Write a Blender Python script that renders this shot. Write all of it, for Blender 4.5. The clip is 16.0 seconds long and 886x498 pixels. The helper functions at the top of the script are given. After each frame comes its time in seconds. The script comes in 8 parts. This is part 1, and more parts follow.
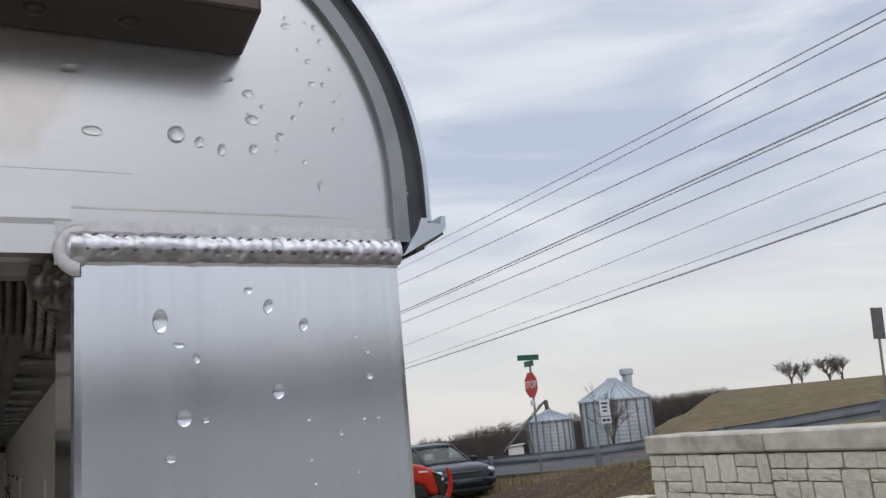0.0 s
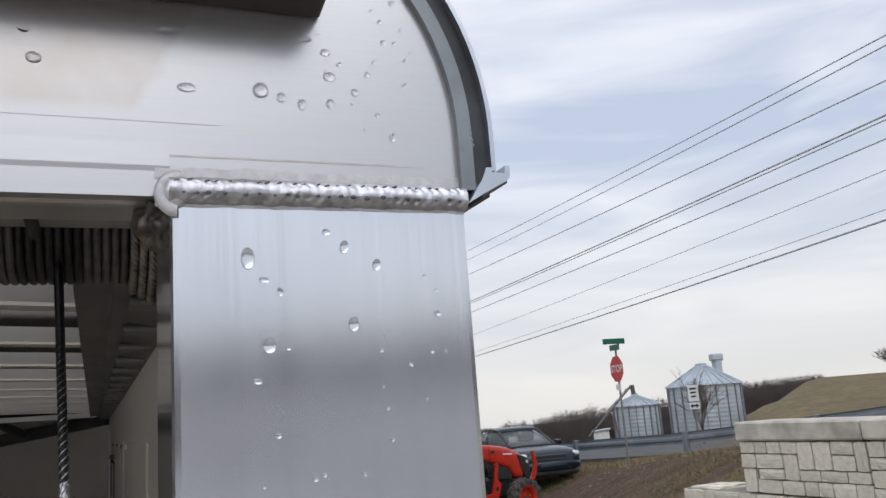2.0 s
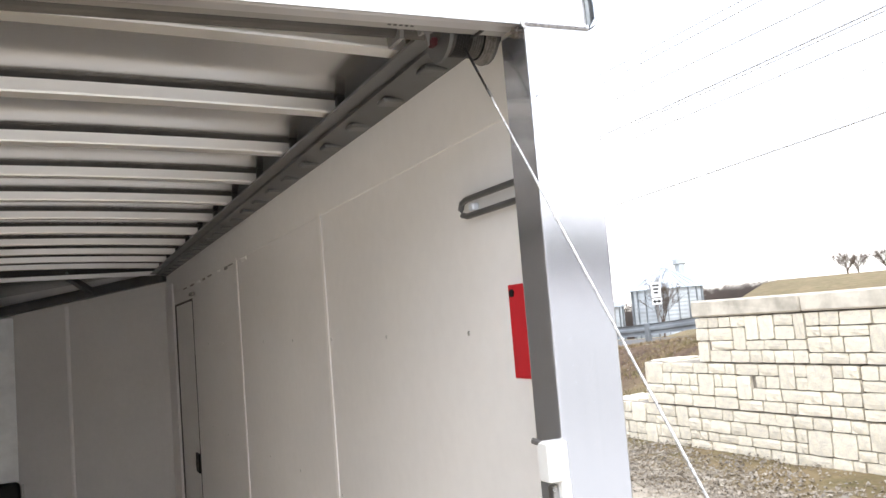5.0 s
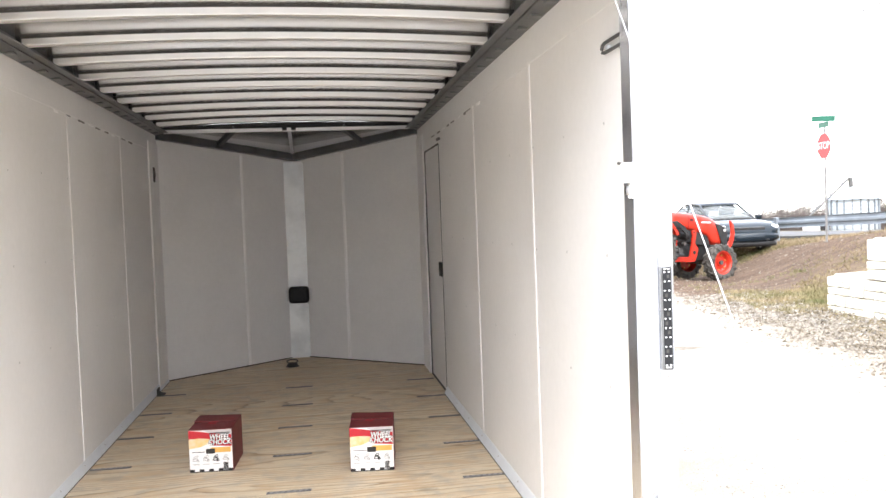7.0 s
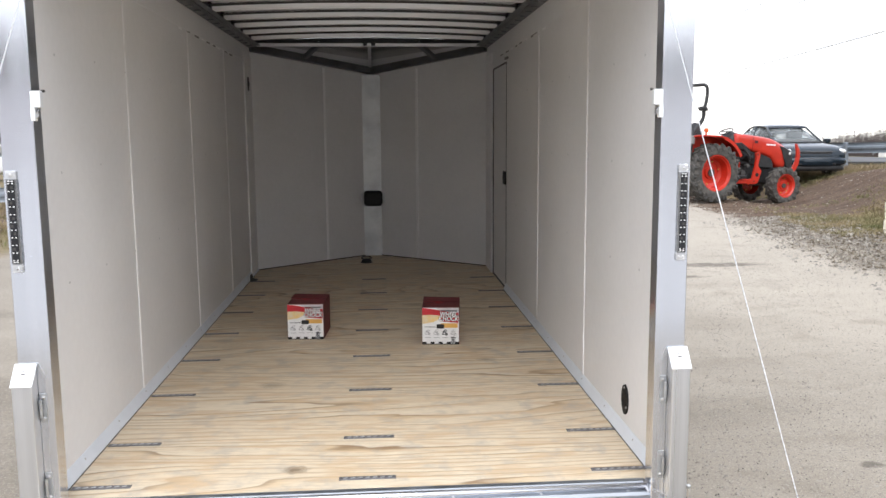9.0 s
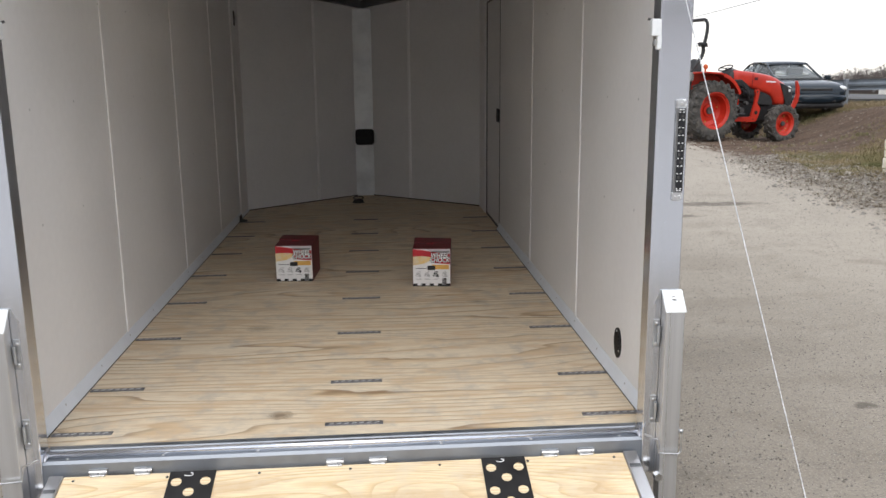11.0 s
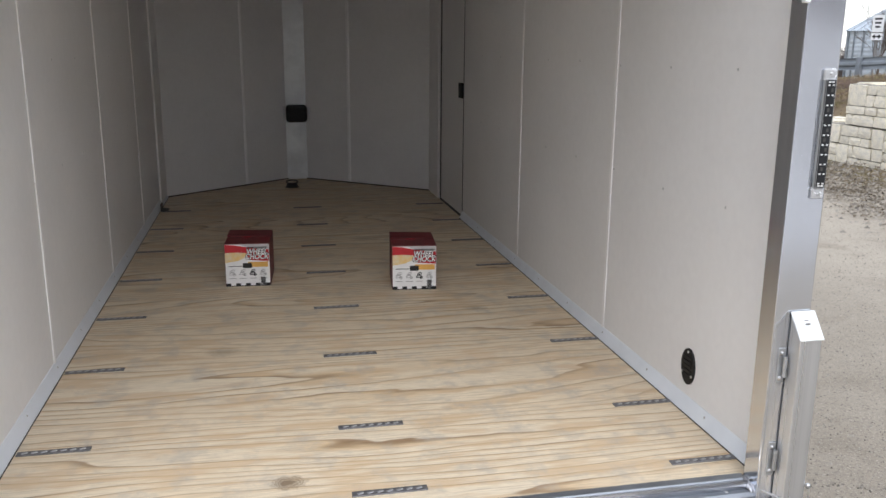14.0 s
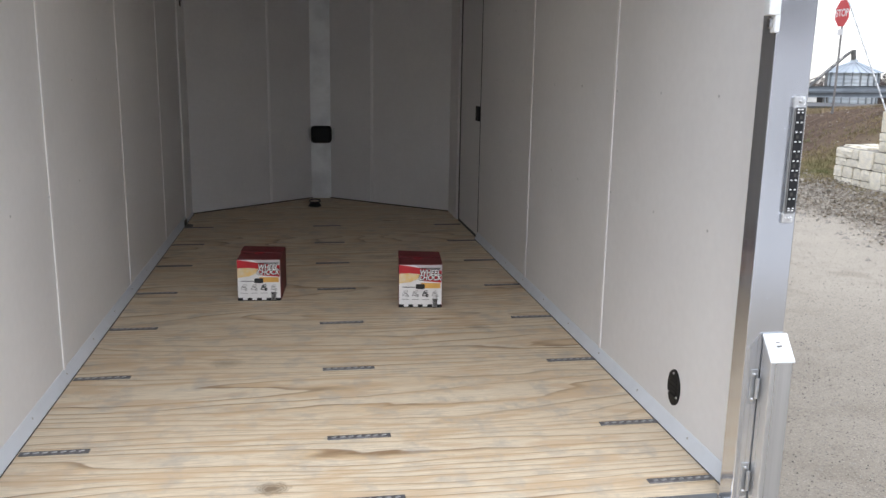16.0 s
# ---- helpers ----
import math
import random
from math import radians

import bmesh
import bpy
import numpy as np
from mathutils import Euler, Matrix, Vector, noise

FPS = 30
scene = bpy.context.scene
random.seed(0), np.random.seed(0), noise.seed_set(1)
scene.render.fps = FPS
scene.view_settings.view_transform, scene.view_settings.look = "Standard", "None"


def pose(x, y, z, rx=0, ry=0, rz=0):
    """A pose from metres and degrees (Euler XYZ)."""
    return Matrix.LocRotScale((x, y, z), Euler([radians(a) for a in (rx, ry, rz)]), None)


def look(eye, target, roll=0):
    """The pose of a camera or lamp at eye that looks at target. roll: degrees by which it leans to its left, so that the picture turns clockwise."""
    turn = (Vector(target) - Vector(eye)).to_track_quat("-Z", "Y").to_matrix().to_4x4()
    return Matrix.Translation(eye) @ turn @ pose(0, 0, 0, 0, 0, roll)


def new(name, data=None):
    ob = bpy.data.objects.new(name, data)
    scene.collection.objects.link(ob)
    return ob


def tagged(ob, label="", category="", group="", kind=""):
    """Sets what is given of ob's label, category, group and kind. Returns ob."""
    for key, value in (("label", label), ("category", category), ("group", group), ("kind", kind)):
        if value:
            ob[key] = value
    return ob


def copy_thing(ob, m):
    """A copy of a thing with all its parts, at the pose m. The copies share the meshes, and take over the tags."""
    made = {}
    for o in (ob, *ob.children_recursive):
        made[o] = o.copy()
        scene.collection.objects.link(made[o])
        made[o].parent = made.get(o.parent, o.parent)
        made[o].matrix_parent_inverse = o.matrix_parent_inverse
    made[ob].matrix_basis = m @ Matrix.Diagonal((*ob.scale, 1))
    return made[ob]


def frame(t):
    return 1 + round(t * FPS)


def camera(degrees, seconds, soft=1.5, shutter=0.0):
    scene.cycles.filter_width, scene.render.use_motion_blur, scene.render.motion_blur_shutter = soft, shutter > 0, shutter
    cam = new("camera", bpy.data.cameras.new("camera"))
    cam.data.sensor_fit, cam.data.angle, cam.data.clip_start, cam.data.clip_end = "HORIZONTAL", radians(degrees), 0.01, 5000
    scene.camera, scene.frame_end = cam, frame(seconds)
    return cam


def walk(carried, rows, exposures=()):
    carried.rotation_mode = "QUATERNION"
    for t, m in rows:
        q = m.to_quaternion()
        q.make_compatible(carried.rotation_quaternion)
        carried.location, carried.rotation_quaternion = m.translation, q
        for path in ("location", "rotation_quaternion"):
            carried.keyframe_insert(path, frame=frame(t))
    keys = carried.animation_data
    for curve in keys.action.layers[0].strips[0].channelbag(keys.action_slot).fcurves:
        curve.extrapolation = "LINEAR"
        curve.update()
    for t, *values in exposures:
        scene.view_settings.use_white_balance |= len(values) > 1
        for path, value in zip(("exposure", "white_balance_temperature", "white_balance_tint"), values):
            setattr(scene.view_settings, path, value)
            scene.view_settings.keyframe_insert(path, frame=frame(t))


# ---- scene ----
cam = camera(55.7, 16.0)
PATH = [
    (0, (0.951, -0.316, 1.825), (1.897, 1.397, 2.238), -5.3),
    (0.5, (0.951, -0.323, 1.819), (1.776, 1.448, 2.245), -4.5),
    (1, (0.954, -0.32, 1.817), (1.748, 1.468, 2.232), -4.5),
    (1.5, (0.957, -0.317, 1.815), (1.736, 1.481, 2.215), -4.3),
    (2, (0.949, -0.332, 1.808), (1.715, 1.474, 2.199), -4.3),
    (2.5, (0.927, -0.359, 1.798), (1.724, 1.435, 2.179), -4.8),
    (3, (0.839, -0.394, 1.769), (1.793, 1.332, 2.104), -5.1),
    (3.2, (0.801, -0.417, 1.76), (1.806, 1.29, 2.038), -4.5),
    (5.3, (0.328, -1.137, 1.466), (1.11, 0.697, 1.623), -3.5),
    (5.5, (0.287, -1.231, 1.45), (1.031, 0.62, 1.595), -2.4),
    (6, (0.258, -1.474, 1.361), (0.845, 0.435, 1.476), -0.9),
    (6.5, (0.241, -1.791, 1.229), (0.643, 0.168, 1.203), -0.5),
    (7, (0.181, -2.076, 1.216), (0.478, -0.099, 1.14), -2.1),
    (7.5, (0.21, -2.337, 1.206), (0.365, -0.345, 1.125), -1.8),
    (8, (0.263, -2.511, 1.205), (0.384, -0.52, 1.06), -0.6),
    (8.5, (0.148, -2.641, 1.209), (0.283, -0.657, 0.994), -0.9),
    (9, (0.07, -2.715, 1.202), (0.218, -0.739, 0.927), -0.4),
    (9.5, (0.078, -2.75, 1.194), (0.237, -0.782, 0.878), 0.1),
    (10, (0.127, -2.683, 1.191), (0.269, -0.721, 0.832), 0.0),
    (10.2, (0.164, -2.671, 1.191), (0.286, -0.71, 0.817), -0.1),
    (12.3, (-0.039, -2.261, 1.168), (0.198, -0.325, 0.726), -1.1),
    (12.5, (-0.047, -2.169, 1.155), (0.195, -0.232, 0.719), -1.0),
    (13, (-0.067, -2.008, 1.143), (0.187, -0.075, 0.697), -0.7),
    (13.5, (-0.178, -1.92, 1.143), (0.152, -0.002, 0.68), -0.5),
    (14, (-0.277, -1.871, 1.139), (0.13, 0.03, 0.67), 0.5),
    (14.5, (-0.305, -1.853, 1.128), (0.114, 0.042, 0.643), 1.6),
    (15, (-0.277, -1.871, 1.133), (0.121, 0.03, 0.654), 1.3),
    (15.5, (-0.208, -1.915, 1.144), (0.156, 0.001, 0.7), 1.0),
    (16, (-0.147, -1.976, 1.146), (0.176, -0.047, 0.727), 1.0),
]
EXPOSURES = [(0, -0.55, 6210, 10), (0.5, -0.42, 6210, 10), (1, -0.36, 6190, 10), (1.5, -0.4, 6170, 10), (2, -0.4, 6180, 10), (2.6, -0.21, 6280, 10), (3.2, 0.3, 6310, 10), (5.3, 1.3, 6420, 10), (6, 1.47, 6420, 10), (6.5, 1.68, 6420, 10), (7, 2.02, 6360, 10), (7.5, 1.58, 6310, 10), (8, 1.26, 6270, 10), (8.5, 1.23, 6270, 10), (9, 0.82, 6250, 10), (9.5, 0.62, 6310, 10), (10.2, 0.44, 6330, 10), (12.3, 0.23, 6280, 10), (13, 0.38, 6220, 10), (14, 0.44, 6170, 10), (15, 0.61, 6060, 10), (15.5, 0.42, 6040, 10), (16, 0.54, 6040, 10)]
walk(cam, [(t, look(eye, target, roll)) for t, eye, target, roll in PATH], EXPOSURES)

# ---- world, sun ----
GROUND = -0.53
SUN_ELEV, SUN_AZ = 50.0, 186.0      # degrees; azimuth clockwise from +y
world = bpy.data.worlds.new("sky")
scene.world = world
world.use_nodes = True
wn, wl = world.node_tree.nodes, world.node_tree.links
wn.clear()
w_out = wn.new("ShaderNodeOutputWorld")
w_bg = wn.new("ShaderNodeBackground")
w_sky = wn.new("ShaderNodeTexSky")
w_sky.sky_type = "NISHITA"
w_sky.sun_disc = False
w_sky.sun_elevation = radians(SUN_ELEV)
w_sky.sun_rotation = radians(SUN_AZ)
w_sky.dust_density = 2.0
w_co = wn.new("ShaderNodeTexCoord")
w_map = wn.new("ShaderNodeMapping")
w_map.inputs["Scale"].default_value = (1.0, 1.6, 7.0)
w_map.inputs["Rotation"].default_value = (0.0, 0.0, radians(35))
w_noise = wn.new("ShaderNodeTexNoise")
w_noise.inputs["Scale"].default_value = 2.1
w_noise.inputs["Detail"].default_value = 4.5
w_noise.inputs["Roughness"].default_value = 0.52
w_noise.inputs["Distortion"].default_value = 0.6
w_ramp = wn.new("ShaderNodeValToRGB")
w_ramp.color_ramp.elements[0].position = 0.35
w_ramp.color_ramp.elements[0].color = (0.66, 0.715, 0.84, 1)
w_ramp.color_ramp.elements[1].position = 0.65
w_ramp.color_ramp.elements[1].color = (1.03, 1.03, 1.06, 1)
w_sep = wn.new("ShaderNodeSeparateXYZ")
w_low = wn.new("ShaderNodeMapRange")
w_low.inputs["From Min"].default_value = 0.28
w_low.inputs["From Max"].default_value = 0.0
w_mixlow = wn.new("ShaderNodeMix")
w_mixlow.data_type = "RGBA"
w_mixlow.inputs["B"].default_value = (1.03, 0.96, 0.84, 1)
w_half = wn.new("ShaderNodeMath")
w_half.operation = "MULTIPLY"
w_half.inputs[1].default_value = 0.75
w_scale = wn.new("ShaderNodeVectorMath")
w_scale.operation = "SCALE"
w_scale.inputs["Scale"].default_value = 0.10
w_mix = wn.new("ShaderNodeMix")
w_mix.data_type = "RGBA"
w_mix.inputs["Factor"].default_value = 0.88
wl.new(w_co.outputs["Generated"], w_map.inputs["Vector"])
wl.new(w_map.outputs["Vector"], w_noise.inputs["Vector"])
wl.new(w_noise.outputs["Fac"], w_ramp.inputs["Fac"])
wl.new(w_co.outputs["Generated"], w_sep.inputs["Vector"])
wl.new(w_sep.outputs["Z"], w_low.inputs["Value"])
wl.new(w_low.outputs["Result"], w_half.inputs[0])
wl.new(w_half.outputs["Value"], w_mixlow.inputs["Factor"])
wl.new(w_ramp.outputs["Color"], w_mixlow.inputs["A"])
wl.new(w_sky.outputs["Color"], w_scale.inputs[0])
wl.new(w_scale.outputs["Vector"], w_mix.inputs["A"])
wl.new(w_mixlow.outputs["Result"], w_mix.inputs["B"])
wl.new(w_mix.outputs["Result"], w_bg.inputs["Color"])
w_bg.inputs["Strength"].default_value = 1.25
wl.new(w_bg.outputs["Background"], w_out.inputs["Surface"])
sun_data = bpy.data.lights.new("sun", "SUN")
sun_data.energy = 1.4
sun_data.angle = radians(60)
sun_data.color = (1.0, 0.95, 0.88)
sun = new("sun", sun_data)
_e, _a = radians(SUN_ELEV), radians(SUN_AZ)
sun_dir = Vector((math.cos(_e) * math.sin(_a), math.cos(_e) * math.cos(_a), math.sin(_e)))
sun.matrix_world = look(tuple(sun_dir * 60), (0, 0, 0))


# ---- materials ----
def mat(name, base, rough=0.6, metal=0.0, vary=0.12, scale=6.0, bump=0.0, bump_scale=60.0, stretch=(1, 1, 1), rough_vary=0.0,
        second=None, coat=0.0, stain=None, fine=0.0, fine_scale=80.0, per_object=0.0, spec=0.5, transmission=0.0, ior=1.45):
    """A procedural surface: base colour that wanders towards `second` at one scale and towards dark or light at a finer one."""
    m = bpy.data.materials.new(name)
    m.use_nodes = True
    n, l = m.node_tree.nodes, m.node_tree.links
    b = n["Principled BSDF"]
    b.inputs["Roughness"].default_value = rough
    b.inputs["Metallic"].default_value = metal
    b.inputs["Coat Weight"].default_value = coat
    b.inputs["Specular IOR Level"].default_value = spec
    b.inputs["Transmission Weight"].default_value = transmission
    b.inputs["IOR"].default_value = ior
    co = n.new("ShaderNodeTexCoord")
    mp = n.new("ShaderNodeMapping")
    mp.inputs["Scale"].default_value = stretch
    l.new(co.outputs["Object"], mp.inputs["Vector"])
    dark = second or tuple(max(0.0, c * (1 - 2 * vary)) for c in base)
    n1 = n.new("ShaderNodeTexNoise")
    n1.inputs["Scale"].default_value = scale
    n1.inputs["Detail"].default_value = 5.0
    l.new(mp.outputs["Vector"], n1.inputs["Vector"])
    mx = n.new("ShaderNodeMix")
    mx.data_type = "RGBA"
    mx.inputs["A"].default_value = (*dark, 1)
    mx.inputs["B"].default_value = (*base, 1)
    mr = n.new("ShaderNodeMapRange")
    mr.inputs["From Min"].default_value = 0.32
    mr.inputs["From Max"].default_value = 0.62
    l.new(n1.outputs["Fac"], mr.inputs["Value"])
    l.new(mr.outputs["Result"], mx.inputs["Factor"])
    colour = mx.outputs["Result"]
    n2 = n.new("ShaderNodeTexNoise")
    n2.inputs["Scale"].default_value = fine_scale
    n2.inputs["Detail"].default_value = 3.0
    l.new(mp.outputs["Vector"], n2.inputs["Vector"])
    if fine:
        f = n.new("ShaderNodeMapRange")
        f.inputs["From Min"].default_value = 0.3
        f.inputs["From Max"].default_value = 0.7
        f.inputs["To Min"].default_value = 1 - fine
        f.inputs["To Max"].default_value = 1 + fine
        l.new(n2.outputs["Fac"], f.inputs["Value"])
        hs = n.new("ShaderNodeHueSaturation")
        l.new(f.outputs["Result"], hs.inputs["Value"])
        l.new(colour, hs.inputs["Color"])
        colour = hs.outputs["Color"]
    if per_object:
        oi = n.new("ShaderNodeObjectInfo")
        f = n.new("ShaderNodeMapRange")
        f.inputs["To Min"].default_value = 1 - per_object
        f.inputs["To Max"].default_value = 1 + per_object
        l.new(oi.outputs["Random"], f.inputs["Value"])
        hs = n.new("ShaderNodeHueSaturation")
        l.new(f.outputs["Result"], hs.inputs["Value"])
        l.new(colour, hs.inputs["Color"])
        colour = hs.outputs["Color"]
    if stain:
        # a ragged dried-water stain left of a slanting edge: x - k z < c, above a height
        k, c, low, tone = stain
        sp = n.new("ShaderNodeSeparateXYZ")
        l.new(co.outputs["Object"], sp.inputs["Vector"])
        e1 = n.new("ShaderNodeMath")
        e1.operation = "MULTIPLY_ADD"
        e1.inputs[1].default_value = -k
        l.new(sp.outputs["Z"], e1.inputs[0])
        l.new(sp.outputs["X"], e1.inputs[2])
        n4 = n.new("ShaderNodeTexNoise")
        n4.inputs["Scale"].default_value = 70.0
        n4.inputs["Detail"].default_value = 5.0
        l.new(co.outputs["Object"], n4.inputs["Vector"])
        e2 = n.new("ShaderNodeMath")
        e2.operation = "MULTIPLY_ADD"
        e2.inputs[1].default_value = 0.012
        l.new(n4.outputs["Fac"], e2.inputs[0])
        l.new(e1.outputs["Value"], e2.inputs[2])
        f1 = n.new("ShaderNodeMapRange")
        f1.inputs["From Min"].default_value = c + 0.006
        f1.inputs["From Max"].default_value = c + 0.003
        l.new(e2.outputs["Value"], f1.inputs["Value"])
        f2 = n.new("ShaderNodeMapRange")
        f2.inputs["From Min"].default_value = low
        f2.inputs["From Max"].default_value = low + 0.004
        l.new(sp.outputs["Z"], f2.inputs["Value"])
        f3 = n.new("ShaderNodeMath")
        f3.operation = "MULTIPLY"
        l.new(f1.outputs["Result"], f3.inputs[0])
        l.new(f2.outputs["Result"], f3.inputs[1])
        f4 = n.new("ShaderNodeMath")
        f4.operation = "MULTIPLY"
        l.new(f3.outputs["Value"], f4.inputs[0])
        l.new(n4.outputs["Fac"], f4.inputs[1])
        ms = n.new("ShaderNodeMix")
        ms.data_type = "RGBA"
        ms.inputs["B"].default_value = (*tone, 1)
        l.new(f4.outputs["Value"], ms.inputs["Factor"])
        l.new(colour, ms.inputs["A"])
        colour = ms.outputs["Result"]
    l.new(colour, b.inputs["Base Color"])
    if rough_vary:
        f = n.new("ShaderNodeMapRange")
        f.inputs["From Min"].default_value = 0.3
        f.inputs["From Max"].default_value = 0.7
        f.inputs["To Min"].default_value = rough - rough_vary
        f.inputs["To Max"].default_value = rough + rough_vary
        l.new(n1.outputs["Fac"], f.inputs["Value"])
        l.new(f.outputs["Result"], b.inputs["Roughness"])
    if bump:
        n3 = n.new("ShaderNodeTexNoise")
        n3.inputs["Scale"].default_value = bump_scale
        n3.inputs["Detail"].default_value = 4.0
        l.new(mp.outputs["Vector"], n3.inputs["Vector"])
        bp = n.new("ShaderNodeBump")
        bp.inputs["Strength"].default_value = 1.25
        bp.inputs["Distance"].default_value = bump
        l.new(n3.outputs["Fac"], bp.inputs["Height"])
        l.new(bp.outputs["Normal"], b.inputs["Normal"])
    return m


M_POST = mat("brushed_aluminium", (0.745, 0.765, 0.81), 0.15, 0.92, 0.03, 4, 0.000004, 90, (9, 9, 0.03), 0.02, fine=0.03)
M_TUBE = mat("brushed_tube_aluminium", (0.70, 0.705, 0.715), 0.30, 0.85, 0.05, 5, 0.00001, 90, (9, 9, 0.05), 0.04, fine=0.03)
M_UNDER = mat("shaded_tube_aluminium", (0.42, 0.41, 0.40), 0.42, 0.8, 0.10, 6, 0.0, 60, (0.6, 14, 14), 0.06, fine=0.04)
M_PLATE = mat("mill_aluminium_sheet", (0.585, 0.585, 0.595), 0.30, 0.78, 0.03, 11, 0.0, 120, (0.5, 14, 14), 0.025, second=(0.585, 0.58, 0.58), fine=0.015, stain=(0.49, 0.0255, 1.9085, (0.50, 0.445, 0.40)))
M_ALU = mat("mill_aluminium", (0.70, 0.70, 0.71), 0.38, 1.0, 0.10, 7, 0.0002, 40, rough_vary=0.08)
M_ROOF = mat("roof_sheet_aluminium", (0.66, 0.655, 0.65), 0.20, 0.85, 0.06, 2.5, 0.0012, 3, rough_vary=0.05)
M_BOW = mat("roof_bow_aluminium", (0.90, 0.89, 0.87), 0.34, 0.75, 0.03, 5, rough_vary=0.05, per_object=0.05)
M_DARKALU = mat("dark_rail_aluminium", (0.19, 0.195, 0.20), 0.40, 0.7, 0.15, 9, rough_vary=0.1)
M_WELD = mat("weld_bead", (0.70, 0.705, 0.74), 0.46, 1.0, 0.10, 260, 0.00002, 700, rough_vary=0.06)
M_WELDLOW = mat("weld_flank_dark", (0.56, 0.56, 0.585), 0.46, 0.9, 0.20, 300, 0.00003, 700, rough_vary=0.06)
M_RIPPLE_DARK = mat("weld_ripple_dark", (0.20, 0.185, 0.19), 0.5, 0.6, 0.25, 400)
M_ETCH = mat("etched_weld_edge", (0.65, 0.645, 0.65), 0.6, 0.5, 0.20, 300, 0.00008, 900, second=(0.54, 0.535, 0.54))
M_SOOT = mat("sooty_weld", (0.20, 0.18, 0.165), 0.55, 0.7, 0.3, 200, 0.0008, 300)
M_BAR = mat("bronze_anodised_aluminium", (0.085, 0.069, 0.06), 0.42, 0.85, 0.12, 14, rough_vary=0.08)
M_SEAL = mat("grey_rubber_seal", (0.06, 0.065, 0.07), 0.5, 0.0, 0.2, 60, 0.0004, 120)
M_TRIMALU = mat("roof_edge_trim", (0.62, 0.66, 0.71), 0.35, 1.0, 0.1, 30, rough_vary=0.1)
M_TRIMGREY = mat("grey_edge_moulding", (0.29, 0.315, 0.33), 0.45, 0.3, 0.12, 60, rough_vary=0.1)
M_SCRIBE = mat("scored_line", (0.62, 0.59, 0.57), 0.5, 0.4, 0.1, 90)
M_WALL = mat("white_wall_panel", (0.83, 0.825, 0.818), 0.42, 0.0, 0.03, 1.6, 0.0004, 14, rough_vary=0.05, fine=0.015, fine_scale=30)
M_SEAM = mat("glossy_seam_strip", (0.95, 0.945, 0.94), 0.28, 0.0, 0.02, 8, spec=0.6)
M_BATTEN = mat("white_seam_strip", (0.90, 0.89, 0.88), 0.38, 0.0, 0.03, 8)
M_COVE = mat("galvanised_cove_trim", (0.82, 0.865, 0.92), 0.38, 0.10, 0.03, 10, rough_vary=0.08)
M_GALV = mat("nose_post_cover", (0.78, 0.80, 0.80), 0.45, 0.35, 0.14, 5, rough_vary=0.12)
M_BLACK = mat("black_plastic", (0.008, 0.008, 0.009), 0.6, 0.0, 0.2, 30)
M_RUBBER = mat("tyre_rubber", (0.045, 0.043, 0.040), 0.85, 0.0, 0.2, 9, 0.002, 30, second=(0.11, 0.10, 0.085))
M_STEEL = mat("zinc_steel", (0.62, 0.62, 0.62), 0.32, 1.0, 0.15, 40, rough_vary=0.1)
M_HINGE = mat("dull_zinc_hinge", (0.50, 0.515, 0.53), 0.46, 0.8, 0.12, 30, rough_vary=0.08)
M_SILL = mat("dull_sill_aluminium", (0.33, 0.355, 0.39), 0.48, 0.85, 0.12, 9, rough_vary=0.1)
M_STRIP = mat("grey_floor_strip", (0.20, 0.195, 0.20), 0.55, 0.5, 0.15, 60, per_object=0.12)
M_STRIPHOLE = mat("worn_strip_boss", (0.52, 0.52, 0.53), 0.45, 0.7, 0.2, 80)
M_WHITEPLATE = mat("white_latch_plate", (0.78, 0.80, 0.80), 0.4, 0.0, 0.05, 20)
M_CABLE = mat("steel_cable", (0.76, 0.76, 0.76), 0.32, 1.0, 0.25, 200, 0.0008, 600)
M_CABLEMID = mat("dull_steel_cable", (0.30, 0.29, 0.28), 0.42, 0.85, 0.25, 200)
M_CABLEDARK = mat("black_cable", (0.028, 0.028, 0.030), 0.45, 0.6, 0.2, 200)
M_CABLEWORN = mat("worn_greased_cable", (0.115, 0.112, 0.112), 0.5, 0.6, 0.2, 160)
M_RED = mat("red_plastic", (0.55, 0.02, 0.03), 0.4, 0.0, 0.08, 10)
M_DARKRED = mat("dark_red_paint", (0.07, 0.008, 0.012), 0.5, 0.0, 0.1, 30)
M_GREYBRACKET = mat("grey_bracket", (0.28, 0.27, 0.26), 0.5, 0.5, 0.15, 30)
M_CLEAR = mat("clear_plastic", (0.85, 0.87, 0.88), 0.12, 0.0, 0.02, 20, transmission=0.7, ior=1.45)
M_FROST = mat("frosted_clear_plastic", (0.93, 0.94, 0.95), 0.22, 0.0, 0.10, 90, 0.0006, 160, transmission=0.5, ior=1.45, rough_vary=0.1)
M_LED = mat("led_board", (0.015, 0.016, 0.018), 0.3, 0.0, 0.2, 100)
M_LEDDOT = mat("led_chip", (0.75, 0.75, 0.74), 0.3, 0.0, 0.1, 100)
M_DROP = mat("rain_drop", (1, 1, 1), 0.0, 0.0, 0.0, 1, transmission=1.0, ior=1.33)
M_ORANGE = mat("orange_tractor_paint", (0.50, 0.028, 0.012), 0.35, 0.0, 0.10, 5, coat=0.3, fine=0.06)
M_TBLACK = mat("black_tractor_metal", (0.028, 0.027, 0.027), 0.5, 0.1, 0.25, 9)
M_TGREY = mat("dusty_machinery_grey", (0.10, 0.095, 0.09), 0.6, 0.3, 0.25, 9)
